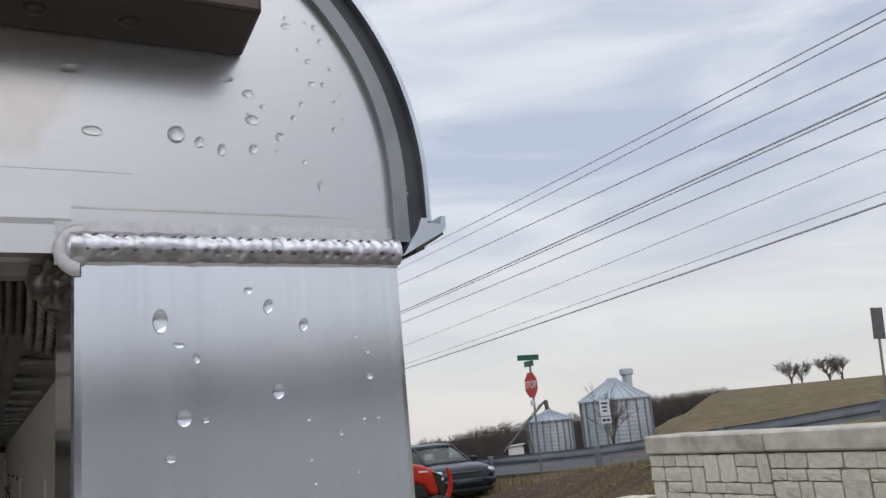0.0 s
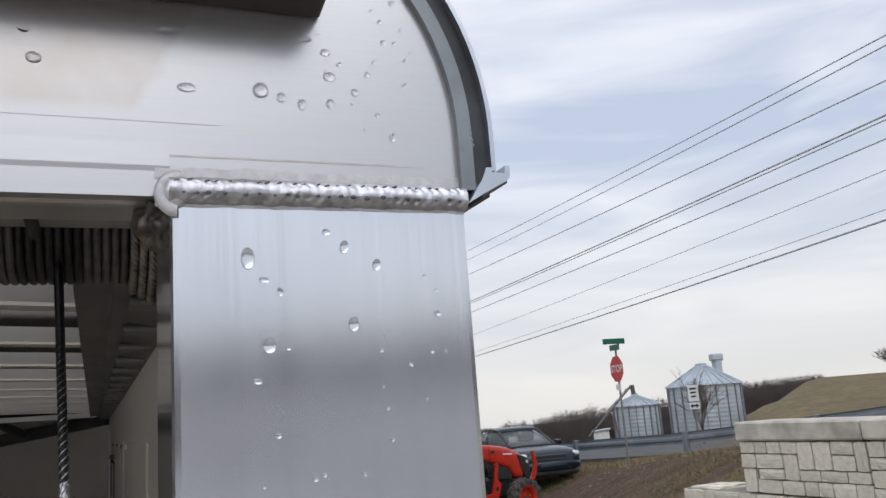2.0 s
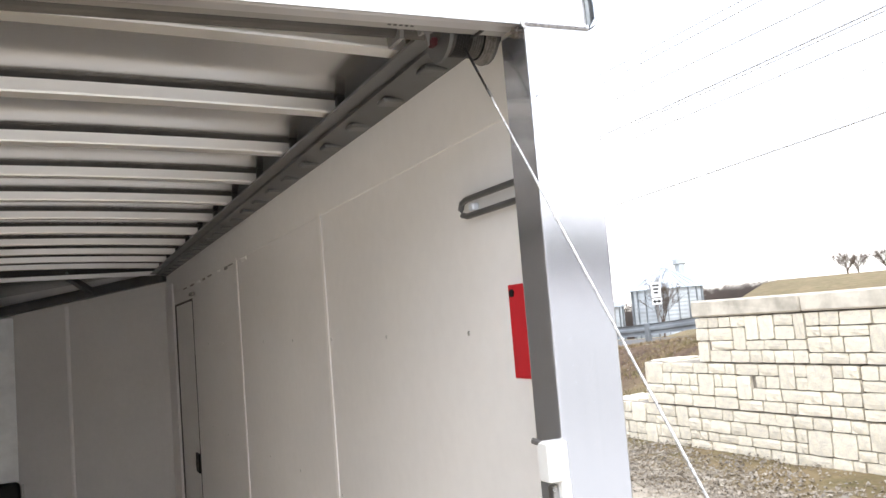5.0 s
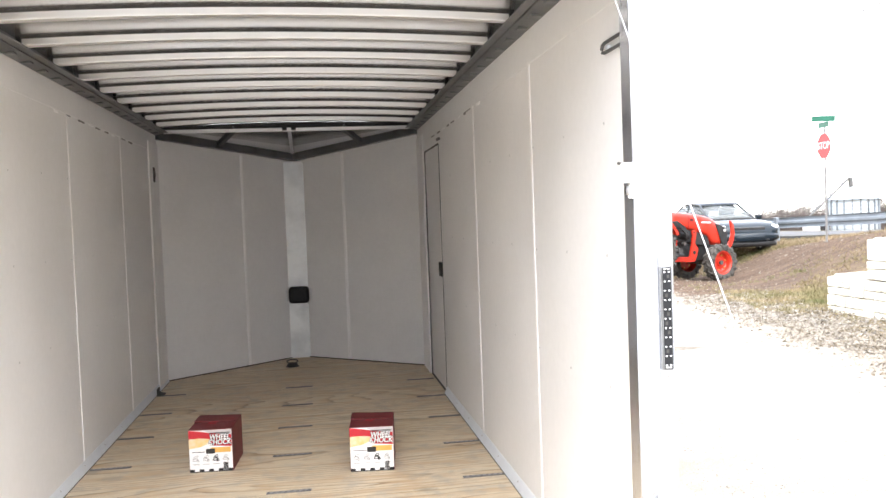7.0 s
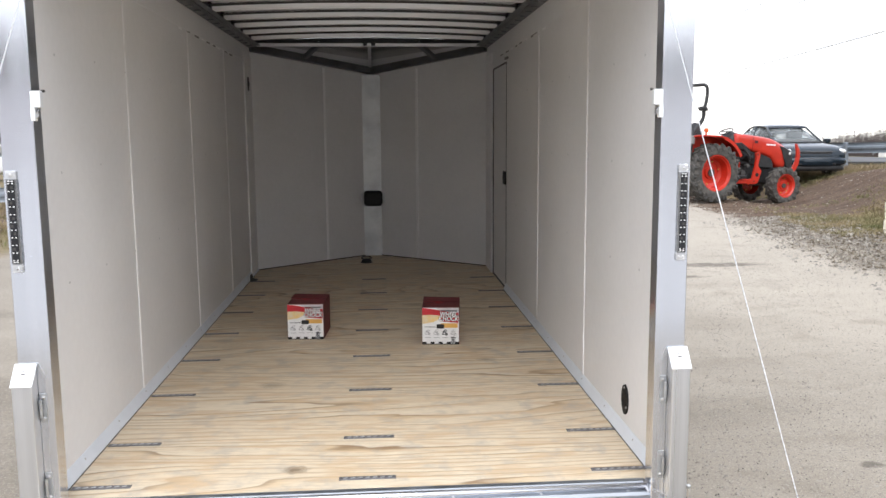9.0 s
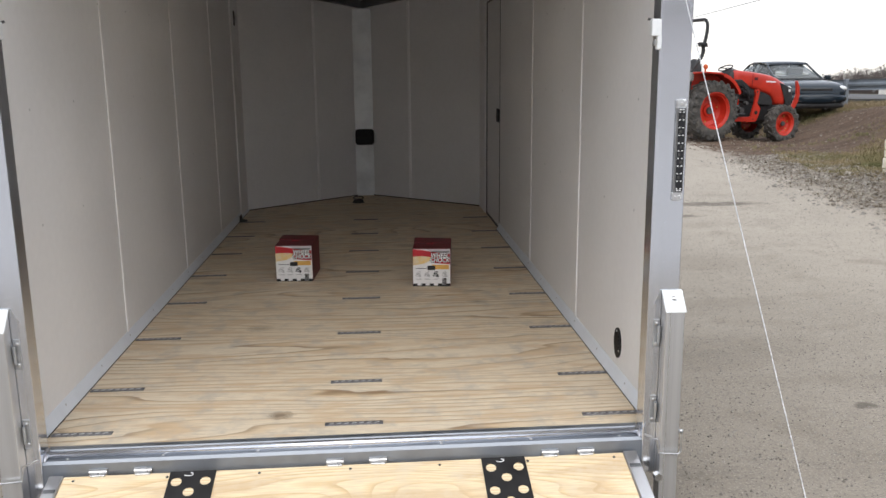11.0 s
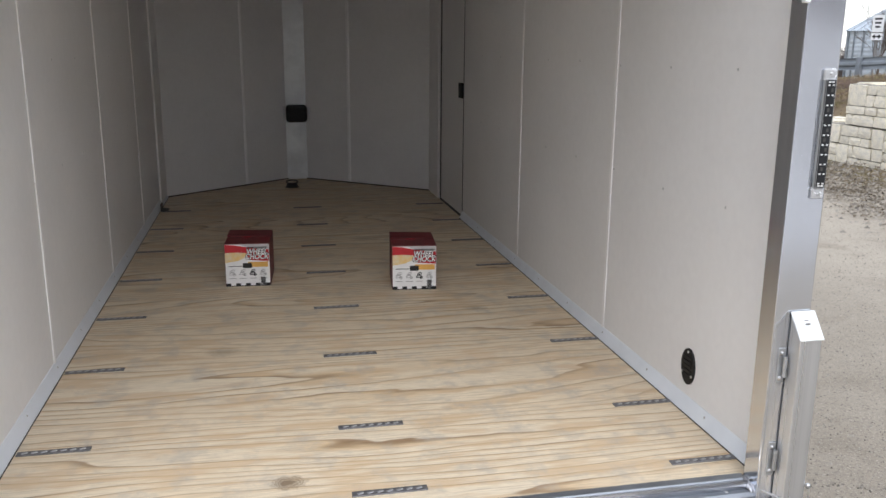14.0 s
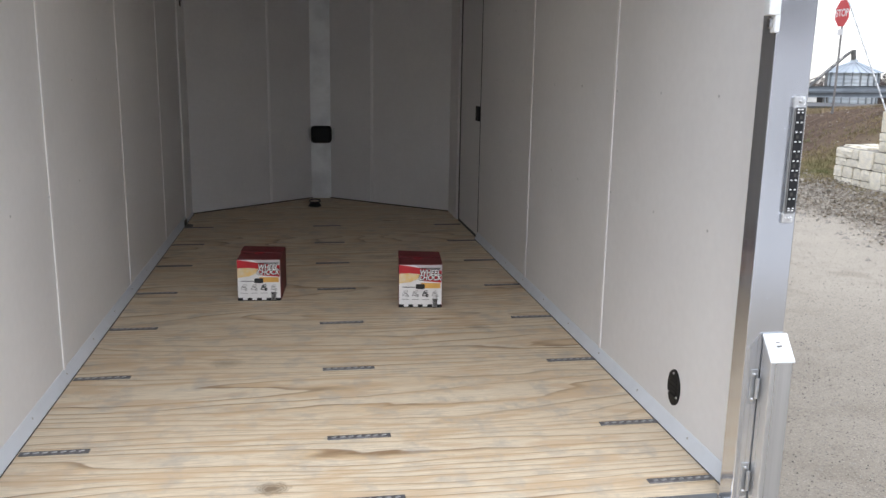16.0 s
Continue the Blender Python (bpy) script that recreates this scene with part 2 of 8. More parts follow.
M_CARPAINT = mat("dark_teal_car_paint", (0.006, 0.014, 0.022), 0.22, 0.0, 0.10, 4, spec=0.45, coat=0.25)
M_GLASS = mat("car_glass", (0.90, 0.95, 0.94), 0.03, 0.0, 0.02, 3, spec=0.5, transmission=0.88, ior=1.08)
M_AMBER = mat("amber_plastic", (0.55, 0.10, 0.02), 0.4, 0.0, 0.1, 20)
M_BRASS = mat("yellow_zinc", (0.55, 0.36, 0.10), 0.4, 0.8, 0.1, 30)
M_LAMP = mat("headlamp_lens", (0.66, 0.66, 0.63), 0.15, 0.0, 0.1, 30)
M_WHITEPAINT = mat("white_paint", (0.78, 0.78, 0.77), 0.5, 0.0, 0.06, 3)
M_STONE = mat("split_face_concrete", (0.80, 0.735, 0.59), 0.9, 0.0, 0.14, 3.0, 0.008, 14, second=(0.64, 0.60, 0.52), per_object=0.10, fine=0.12, fine_scale=25)
M_JOINT = mat("weathered_concrete", (0.33, 0.30, 0.25), 0.95, 0.0, 0.15, 4, 0.006, 20)
M_CAP = mat("cap_stone", (0.63, 0.585, 0.50), 0.9, 0.0, 0.15, 4, 0.006, 14, second=(0.40, 0.37, 0.31), per_object=0.08)
M_SILO = mat("corrugated_galvanised", (0.52, 0.57, 0.62), 0.5, 0.35, 0.10, 0.5)
M_RAIL = mat("weathered_guard_rail", (0.30, 0.33, 0.36), 0.5, 0.6, 0.15, 1.5)
M_SIGNRED = mat("sign_red", (0.55, 0.03, 0.035), 0.4, 0.0, 0.05, 5)
M_SIGNGREEN = mat("sign_green", (0.015, 0.12, 0.075), 0.4, 0.0, 0.05, 5)
M_SIGNBACK = mat("sign_back_grey", (0.16, 0.16, 0.16), 0.5, 0.6, 0.1, 5)
M_WOODS = mat("bare_woods", (0.10, 0.082, 0.074), 0.95, 0.0, 0.25, 0.15, second=(0.060, 0.053, 0.052))
M_TWIG = mat("bare_twigs", (0.13, 0.10, 0.08), 0.9, 0.0, 0.2, 1)
M_GRASS = mat("dry_grass", (0.27, 0.21, 0.115), 0.9, 0.0, 0.2, 1.2, second=(0.125, 0.13, 0.05))
M_STRAWGRASS = mat("matted_straw_grass", (0.30, 0.225, 0.14), 0.9, 0.0, 0.2, 0.6, second=(0.20, 0.165, 0.095))
M_LITTER = mat("leaf_litter", (0.14, 0.112, 0.08), 0.9, 0.0, 0.2, 9, second=(0.42, 0.385, 0.33))
M_CLOD = mat("soil_clods", (0.15, 0.105, 0.075), 0.95, 0.0, 0.2, 3, second=(0.08, 0.055, 0.04))
M_TAPE = mat("dark_sealing_tape", (0.05, 0.048, 0.046), 0.6, 0.0, 0.2, 20)
M_PEBBLE = mat("pebbles", (0.34, 0.315, 0.275), 0.9, 0.0, 0.2, 3, second=(0.14, 0.125, 0.11))
M_CHIP = mat("dark_stone_chips", (0.085, 0.078, 0.07), 0.9, 0.0, 0.2, 3, second=(0.15, 0.135, 0.115))
M_WIRE = mat("power_line_cable", (0.50, 0.51, 0.54), 0.6, 0.2, 0.1, 3)
M_CARD = mat("maroon_carton", (0.145, 0.014, 0.018), 0.5, 0.0, 0.12, 10)
M_CARDWHITE = mat("printed_white_card", (0.84, 0.83, 0.82), 0.45, 0.0, 0.03, 20)
M_CARDRED = mat("printed_red", (0.50, 0.02, 0.03), 0.45, 0.0, 0.08, 20)
M_CARDYELLOW = mat("printed_yellow", (0.78, 0.55, 0.22), 0.45, 0.0, 0.12, 30, second=(0.74, 0.66, 0.48))
M_CARDORANGE = mat("printed_orange", (0.74, 0.42, 0.10), 0.45, 0.0, 0.08, 20)
M_CARDGREY = mat("printed_grey", (0.55, 0.53, 0.54), 0.45, 0.0, 0.1, 20)
M_INK = mat("printed_black", (0.02, 0.02, 0.02), 0.45, 0.0, 0.1, 20)
M_SIDING = mat("pale_metal_siding", (0.66, 0.615, 0.60), 0.6, 0.0, 0.08, 1.0, fine=0.05, fine_scale=4)
M_ASPHALT = mat("asphalt", (0.10, 0.10, 0.10), 0.9, 0.0, 0.15, 1.5)


def wood_material(name, pale, warm, streak, knot, axis_scale, rings=5.0, knots=(), swirl=40.0):
    """Sheet plywood: long cathedral grain along x, with knots and stains."""
    m = bpy.data.materials.new(name)
    m.use_nodes = True
    n, l = m.node_tree.nodes, m.node_tree.links
    b = n["Principled BSDF"]
    b.inputs["Roughness"].default_value = 0.6
    co = n.new("ShaderNodeTexCoord")
    mp = n.new("ShaderNodeMapping")
    mp.inputs["Scale"].default_value = axis_scale
    l.new(co.outputs["Object"], mp.inputs["Vector"])
    big = n.new("ShaderNodeTexNoise")
    big.inputs["Scale"].default_value = 1.0
    big.inputs["Detail"].default_value = 2.0
    big.inputs["Roughness"].default_value = 0.36
    big.inputs["Distortion"].default_value = 0.25
    l.new(mp.outputs["Vector"], big.inputs["Vector"])
    mul = n.new("ShaderNodeMath")
    mul.operation = "MULTIPLY"
    mul.inputs[1].default_value = swirl
    l.new(big.outputs["Fac"], mul.inputs[0])
    # growth rings run across the board too, so few of them close
    sy = n.new("ShaderNodeSeparateXYZ")
    l.new(co.outputs["Object"], sy.inputs["Vector"])
    run = n.new("ShaderNodeMath")
    run.operation = "MULTIPLY_ADD"
    run.inputs[1].default_value = rings
    l.new(sy.outputs["Y"], run.inputs[0])
    # small ripples along each ring
    mp6 = n.new("ShaderNodeMapping")
    mp6.inputs["Scale"].default_value = (1.7, 5.5, 1.0)
    l.new(co.outputs["Object"], mp6.inputs["Vector"])
    ripple = n.new("ShaderNodeTexNoise")
    ripple.inputs["Scale"].default_value = 1.0
    ripple.inputs["Detail"].default_value = 3.0
    l.new(mp6.outputs["Vector"], ripple.inputs["Vector"])
    both = n.new("ShaderNodeMath")
    both.operation = "MULTIPLY_ADD"
    both.inputs[1].default_value = 1.3
    l.new(ripple.outputs["Fac"], both.inputs[0])
    l.new(mul.outputs["Value"], both.inputs[2])
    l.new(both.outputs["Value"], run.inputs[2])
    fr = n.new("ShaderNodeMath")
    fr.operation = "FRACT"
    l.new(run.outputs["Value"], fr.inputs[0])
    ring = n.new("ShaderNodeValToRGB")
    ring.color_ramp.elements[0].position = 0.0
    ring.color_ramp.elements[0].color = (*pale, 1)
    ring.color_ramp.elements[1].position = 1.0
    ring.color_ramp.elements[1].color = (*pale, 1)
    for at, tone in ((0.50, pale), (0.80, warm), (0.915, streak), (0.945, streak), (0.975, pale)):
        e = ring.color_ramp.elements.new(at)
        e.color = (*tone, 1)
    l.new(fr.outputs["Value"], ring.inputs["Fac"])
    mp2 = n.new("ShaderNodeMapping")
    mp2.inputs["Scale"].default_value = (9.0, 130, 10)
    l.new(co.outputs["Object"], mp2.inputs["Vector"])
    fine = n.new("ShaderNodeTexNoise")
    fine.inputs["Scale"].default_value = 1.5
    fine.inputs["Detail"].default_value = 4.0
    l.new(mp2.outputs["Vector"], fine.inputs["Vector"])
    fv = n.new("ShaderNodeMapRange")
    fv.inputs["From Min"].default_value = 0.3
    fv.inputs["From Max"].default_value = 0.7
    fv.inputs["To Min"].default_value = 0.86
    fv.inputs["To Max"].default_value = 1.10
    l.new(fine.outputs["Fac"], fv.inputs["Value"])
    hs = n.new("ShaderNodeHueSaturation")
    # the rings fade in and out along the sheet
    mp3 = n.new("ShaderNodeMapping")
    mp3.inputs["Scale"].default_value = (0.8, 3.2, 1.0)
    mp3.inputs["Location"].default_value = (3.0, 7.0, 0.0)
    l.new(co.outputs["Object"], mp3.inputs["Vector"])
    fade = n.new("ShaderNodeTexNoise")
    fade.inputs["Scale"].default_value = 1.3
    fade.inputs["Detail"].default_value = 4.0
    l.new(mp3.outputs["Vector"], fade.inputs["Vector"])
    fr2 = n.new("ShaderNodeMapRange")
    fr2.inputs["From Min"].default_value = 0.40
    fr2.inputs["From Max"].default_value = 0.62
    fr2.inputs["To Min"].default_value = 0.55
    fr2.inputs["To Max"].default_value = 0.0
    l.new(fade.outputs["Fac"], fr2.inputs["Value"])
    soft_ring = n.new("ShaderNodeMix")
    soft_ring.data_type = "RGBA"
    soft_ring.inputs["B"].default_value = (*(0.6 * a + 0.4 * c for a, c in zip(pale, warm)), 1)
    l.new(fr2.outputs["Result"], soft_ring.inputs["Factor"])
    l.new(ring.outputs["Color"], soft_ring.inputs["A"])
    l.new(soft_ring.outputs["Result"], hs.inputs["Color"])
    l.new(fv.outputs["Result"], hs.inputs["Value"])
    # hair-fine dark fibres
    mp5 = n.new("ShaderNodeMapping")
    mp5.inputs["Scale"].default_value = (3.2, 190, 1.0)
    mp5.inputs["Location"].default_value = (4.0, 1.0, 0.0)
    l.new(co.outputs["Object"], mp5.inputs["Vector"])
    hair = n.new("ShaderNodeTexNoise")
    hair.inputs["Scale"].default_value = 1.0
    hair.inputs["Detail"].default_value = 3.0
    hair.inputs["Distortion"].default_value = 0.3
    l.new(mp5.outputs["Vector"], hair.inputs["Vector"])
    hr = n.new("ShaderNodeMapRange")
    hr.inputs["From Min"].default_value = 0.57
    hr.inputs["From Max"].default_value = 0.68
    hr.inputs["To Max"].default_value = 0.45
    l.new(hair.outputs["Fac"], hr.inputs["Value"])
    fibre = n.new("ShaderNodeMix")
    fibre.data_type = "RGBA"
    fibre.inputs["B"].default_value = (*streak, 1)
    l.new(hr.outputs["Result"], fibre.inputs["Factor"])
    l.new(hs.outputs["Color"], fibre.inputs["A"])
    stain = n.new("ShaderNodeTexNoise")
    stain.inputs["Scale"].default_value = 8.0
    stain.inputs["Detail"].default_value = 8.0
    stain.inputs["Roughness"].default_value = 0.68
    l.new(co.outputs["Object"], stain.inputs["Vector"])
    sr = n.new("ShaderNodeMapRange")
    sr.inputs["From Min"].default_value = 0.50
    sr.inputs["From Max"].default_value = 0.66
    sr.inputs["To Max"].default_value = 0.62
    l.new(stain.outputs["Fac"], sr.inputs["Value"])
    mx = n.new("ShaderNodeMix")
    mx.data_type = "RGBA"
    mx.inputs["B"].default_value = (*knot, 1)
    # tan heartwood blotches
    mp4 = n.new("ShaderNodeMapping")
    mp4.inputs["Scale"].default_value = (1.0, 4.2, 1.0)
    mp4.inputs["Location"].default_value = (9.0, 2.0, 0.0)
    l.new(co.outputs["Object"], mp4.inputs["Vector"])
    tan = n.new("ShaderNodeTexNoise")
    tan.inputs["Scale"].default_value = 3.4
    tan.inputs["Detail"].default_value = 5.0
    l.new(mp4.outputs["Vector"], tan.inputs["Vector"])
    tr_ = n.new("ShaderNodeMapRange")
    tr_.inputs["From Min"].default_value = 0.51
    tr_.inputs["From Max"].default_value = 0.60
    tr_.inputs["To Max"].default_value = 0.62
    l.new(tan.outputs["Fac"], tr_.inputs["Value"])
    mt_ = n.new("ShaderNodeMix")
    mt_.data_type = "RGBA"
    mt_.inputs["B"].default_value = (0.60, 0.43, 0.255, 1)
    l.new(tr_.outputs["Result"], mt_.inputs["Factor"])
    l.new(fibre.outputs["Result"], mt_.inputs["A"])
    l.new(sr.outputs["Result"], mx.inputs["Factor"])
    l.new(mt_.outputs["Result"], mx.inputs["A"])
    vo = n.new("ShaderNodeTexVoronoi")
    vo.inputs["Scale"].default_value = 1.0
    mpv = n.new("ShaderNodeMapping")
    mpv.inputs["Scale"].default_value = (1.1, 2.2, 1)
    l.new(co.outputs["Object"], mpv.inputs["Vector"])
    l.new(mpv.outputs["Vector"], vo.inputs["Vector"])
    kr = n.new("ShaderNodeMapRange")
    kr.inputs["From Min"].default_value = 0.07
    kr.inputs["From Max"].default_value = 0.02
    kr.inputs["To Max"].default_value = 0.6
    l.new(vo.outputs["Distance"], kr.inputs["Value"])
    mk = n.new("ShaderNodeMix")
    mk.data_type = "RGBA"
    mk.inputs["B"].default_value = (0.22, 0.15, 0.09, 1)
    l.new(kr.outputs["Result"], mk.inputs["Factor"])
    l.new(mx.outputs["Result"], mk.inputs["A"])
    last = mk.outputs["Result"]
    for kx, ky, rx, ry, weight in knots:
        off = n.new("ShaderNodeVectorMath")
        off.operation = "SUBTRACT"
        off.inputs[1].default_value = (kx, ky, 0)
        l.new(co.outputs["Object"], off.inputs[0])
        div = n.new("ShaderNodeVectorMath")
        div.operation = "DIVIDE"
        div.inputs[1].default_value = (rx, ry, 1.0)
        l.new(off.outputs["Vector"], div.inputs[0])
        wob = n.new("ShaderNodeTexNoise")
        wob.inputs["Scale"].default_value = 40.0
        l.new(co.outputs["Object"], wob.inputs["Vector"])
        ln = n.new("ShaderNodeVectorMath")
        ln.operation = "LENGTH"
        l.new(div.outputs["Vector"], ln.inputs[0])
        ad = n.new("ShaderNodeMath")
        ad.operation = "ADD"
        l.new(ln.outputs["Value"], ad.inputs[0])
        l.new(wob.outputs["Fac"], ad.inputs[1])
        kramp = n.new("ShaderNodeValToRGB")
        kramp.color_ramp.elements[0].position = 0.50
        kramp.color_ramp.elements[0].color = (weight, weight, weight, 1)
        kramp.color_ramp.elements[1].position = 1.0
        kramp.color_ramp.elements[1].color = (0, 0, 0, 1)
        for at, k in ((0.62, 0.45), (0.68, 0.9), (0.74, 0.3), (0.82, 0.75), (0.88, 0.2), (0.94, 0.4)):
            e = kramp.color_ramp.elements.new(at)
            e.color = (k * weight, k * weight, k * weight, 1)
        sc = n.new("ShaderNodeMath")
        sc.operation = "MULTIPLY"
        sc.inputs[1].default_value = 0.6
        l.new(ad.outputs["Value"], sc.inputs[0])
        l.new(sc.outputs["Value"], kramp.inputs["Fac"])
        km = n.new("ShaderNodeMix")
        km.data_type = "RGBA"
        km.inputs["B"].default_value = (0.24, 0.175, 0.11, 1)
        l.new(kramp.outputs["Color"], km.inputs["Factor"])
        l.new(last, km.inputs["A"])
        last = km.outputs["Result"]
    l.new(last, b.inputs["Base Color"])
    bp = n.new("ShaderNodeBump")
    bp.inputs["Distance"].default_value = 0.0006
    l.new(fine.outputs["Fac"], bp.inputs["Height"])
    l.new(bp.outputs["Normal"], b.inputs["Normal"])
    return m


M_PLY = wood_material("plywood_floor", (0.74, 0.64, 0.485), (0.67, 0.51, 0.32), (0.31, 0.205, 0.115), (0.44, 0.40, 0.345), (0.30, 2.2, 1.0), 17.0, ((-0.25, 0.205, 0.045, 0.034, 0.95), (-0.46, 1.25, 0.06, 0.05, 0.45), (0.62, 1.62, 0.05, 0.03, 0.5), (0.30, 3.1, 0.08, 0.05, 0.4)), 18.5)
M_PLYRAMP = wood_material("plywood_ramp", (0.84, 0.70, 0.47), (0.76, 0.55, 0.29), (0.60, 0.41, 0.20), (0.72, 0.60, 0.43), (0.6, 3.0, 1.0), 5.0)


def ground_material():
    """One sheet: crushed-gravel lot, bare dirt, dry grass, by plan position with ragged edges."""
    m = bpy.data.materials.new("ground")
    m.use_nodes = True
    n, l = m.node_tree.nodes, m.node_tree.links
    b = n["Principled BSDF"]
    b.inputs["Roughness"].default_value = 0.95
    b.inputs["Specular IOR Level"].default_value = 0.2
    co = n.new("ShaderNodeTexCoord")
    sep = n.new("ShaderNodeSeparateXYZ")
    l.new(co.outputs["Object"], sep.inputs["Vector"])

    def noise(scale, detail=5.0, rough=0.55):
        t = n.new("ShaderNodeTexNoise")
        t.inputs["Scale"].default_value = scale
        t.inputs["Detail"].default_value = detail
        t.inputs["Roughness"].default_value = rough
        l.new(co.outputs["Object"], t.inputs["Vector"])
        return t.outputs["Fac"]

    def math_node(op, a, c):
        t = n.new("ShaderNodeMath")
        t.operation = op
        for i, v in enumerate((a, c)):
            if isinstance(v, (int, float)):
                t.inputs[i].default_value = v
            else:
                l.new(v, t.inputs[i])
        return t.outputs["Value"]

    def rng(v, a, c, lo=0.0, hi=1.0):
        t = n.new("ShaderNodeMapRange")
        t.inputs["From Min"].default_value = a
        t.inputs["From Max"].default_value = c
        t.inputs["To Min"].default_value = lo
        t.inputs["To Max"].default_value = hi
        l.new(v, t.inputs["Value"])
        return t.outputs["Result"]

    def mix(f, a, c):
        t = n.new("ShaderNodeMix")
        t.data_type = "RGBA"
        l.new(f, t.inputs["Factor"])
        for k, v in (("A", a), ("B", c)):
            if isinstance(v, tuple):
                t.inputs[k].default_value = (*v, 1)
            else:
                l.new(v, t.inputs[k])
        return t.outputs["Result"]

    speck = noise(55, 3, 0.7)
    # packed wheel tracks that swing across the lot
    tm = n.new("ShaderNodeMapping")
    tm.inputs["Rotation"].default_value = (0, 0, radians(-58))
    tm.inputs["Scale"].default_value = (0.22, 1.2, 1.0)
    l.new(co.outputs["Object"], tm.inputs["Vector"])
    tn = n.new("ShaderNodeTexNoise")
    tn.inputs["Scale"].default_value = 1.2
    tn.inputs["Detail"].default_value = 5.0
    tn.inputs["Distortion"].default_value = 0.4
    l.new(tm.outputs["Vector"], tn.inputs["Vector"])
    streaks = tn.outputs["Fac"]
    gravel = mix(rng(noise(0.7), 0.36, 0.66), (0.225, 0.194, 0.152), (0.29, 0.255, 0.205))
    gravel = mix(rng(noise(5.5, 8, 0.8), 0.46, 0.62, 0, 0.35), gravel, (0.185, 0.162, 0.132))
    gravel = mix(rng(noise(26, 5, 0.75), 0.46, 0.62, 0, 0.55), gravel, (0.175, 0.157, 0.132))
    gravel = mix(rng(streaks, 0.42, 0.64, 0, 0.35), gravel, (0.40, 0.355, 0.29))
    # the gravel grows paler away from the trailer, with a ragged edge
    off_trailer = math_node("ADD", math_node("ADD", math_node("MULTIPLY", sep.outputs["X"], 0.8), math_node("MULTIPLY", sep.outputs["Y"], 0.45)), math_node("MULTIPLY", noise(0.9, 5, 0.6), 2.6))
    gravel = mix(rng(off_trailer, 4.0, 7.2, 0, 0.55), gravel, (0.48, 0.43, 0.355))
    gravel = mix(rng(noise(1.7, 7, 0.75), 0.52, 0.66, 0, 0.35), gravel, (0.17, 0.143, 0.108))
    gravel = mix(rng(speck, 0.56, 0.68, 0, 0.75), gravel, (0.105, 0.094, 0.08))
    gravel = mix(rng(noise(95, 3, 0.6), 0.57, 0.70, 0, 0.65), gravel, (0.52, 0.48, 0.42))
    gravel = mix(rng(noise(150, 2, 0.5), 0.58, 0.70, 0, 0.55), gravel, (0.11, 0.10, 0.088))
    gravel = mix(rng(noise(0.35, 3), 0.55, 0.7, 0, 0.4), gravel, (0.23, 0.20, 0.16))
    grass = mix(rng(noise(1.6, 6, 0.65), 0.40, 0.62), (0.115, 0.105, 0.048), (0.215, 0.165, 0.095))
    grass = mix(rng(noise(24, 4, 0.7), 0.45, 0.70, 0, 0.5), grass, (0.31, 0.245, 0.15))
    grass = mix(rng(noise(7, 6, 0.75), 0.50, 0.64, 0, 0.6), grass, (0.12, 0.085, 0.058))
    grass = mix(rng(noise(0.16, 6, 0.7), 0.42, 0.60, 0, 0.45), grass, (0.15, 0.115, 0.065))
    grass = mix(rng(noise(0.5, 7, 0.75), 0.50, 0.64, 0, 0.55), grass, (0.26, 0.20, 0.115))
    # bare dirt with ruts that run along the track
    rm = n.new("ShaderNodeMapping")
    rm.inputs["Rotation"].default_value = (0, 0, radians(20))
    rm.inputs["Scale"].default_value = (0.25, 2.2, 1.0)
    l.new(co.outputs["Object"], rm.inputs["Vector"])
    rt = n.new("ShaderNodeTexNoise")
    rt.inputs["Scale"].default_value = 1.6
    rt.inputs["Detail"].default_value = 7.0
    rt.inputs["Roughness"].default_value = 0.68
    l.new(rm.outputs["Vector"], rt.inputs["Vector"])
    dirt = mix(rng(rt.outputs["Fac"], 0.4, 0.62), (0.068, 0.045, 0.031), (0.142, 0.098, 0.066))
    dirt = mix(rng(noise(11, 6, 0.75), 0.48, 0.62, 0, 0.6), dirt, (0.070, 0.048, 0.036))
    dirt = mix(rng(noise(30, 5, 0.7), 0.55, 0.70, 0, 0.6), dirt, (0.20, 0.15, 0.105))
    # strip of leaf litter and stone chips between lot and grass
    litter = mix(rng(noise(16, 6, 0.8), 0.42, 0.60), (0.10, 0.085, 0.068), (0.33, 0.29, 0.235))
    litter = mix(rng(noise(40, 4, 0.7), 0.52, 0.66, 0, 0.8), litter, (0.43, 0.40, 0.35))
    litter = mix(rng(noise(3.0, 5, 0.7), 0.50, 0.66, 0, 0.6), litter, grass)
    wob = math_node("MULTIPLY", math_node("SUBTRACT", noise(0.8, 6, 0.65), 0.5), 3.2)
    fine_wob = math_node("MULTIPLY", math_node("SUBTRACT", noise(2.6, 8, 0.75), 0.5), 1.5)
    # edge of the lot to the east, and to the north-west
    east = math_node("SUBTRACT", sep.outputs["X"], math_node("ADD", math_node("MULTIPLY", sep.outputs["Y"], 0.15), 5.15))
    ex = math_node("ADD", math_node("ADD", east, math_node("MULTIPLY", wob, 0.25)), fine_wob)
    f_litter = rng(ex, -0.25, 0.25)
    f_east = rng(math_node("ADD", ex, fine_wob), 0.75, 1.35)
    nw = math_node("ADD", math_node("ADD", math_node("MULTIPLY", sep.outputs["X"], -0.9), math_node("MULTIPLY", sep.outputs["Y"], 0.45)), wob)
    f_west = rng(nw, 9.2, 9.8)
    # a worn dirt track in the grass
    tr = math_node("ADD", math_node("SUBTRACT", sep.outputs["Y"], 17.0), math_node("ADD", math_node("MULTIPLY", wob, 0.9), fine_wob))
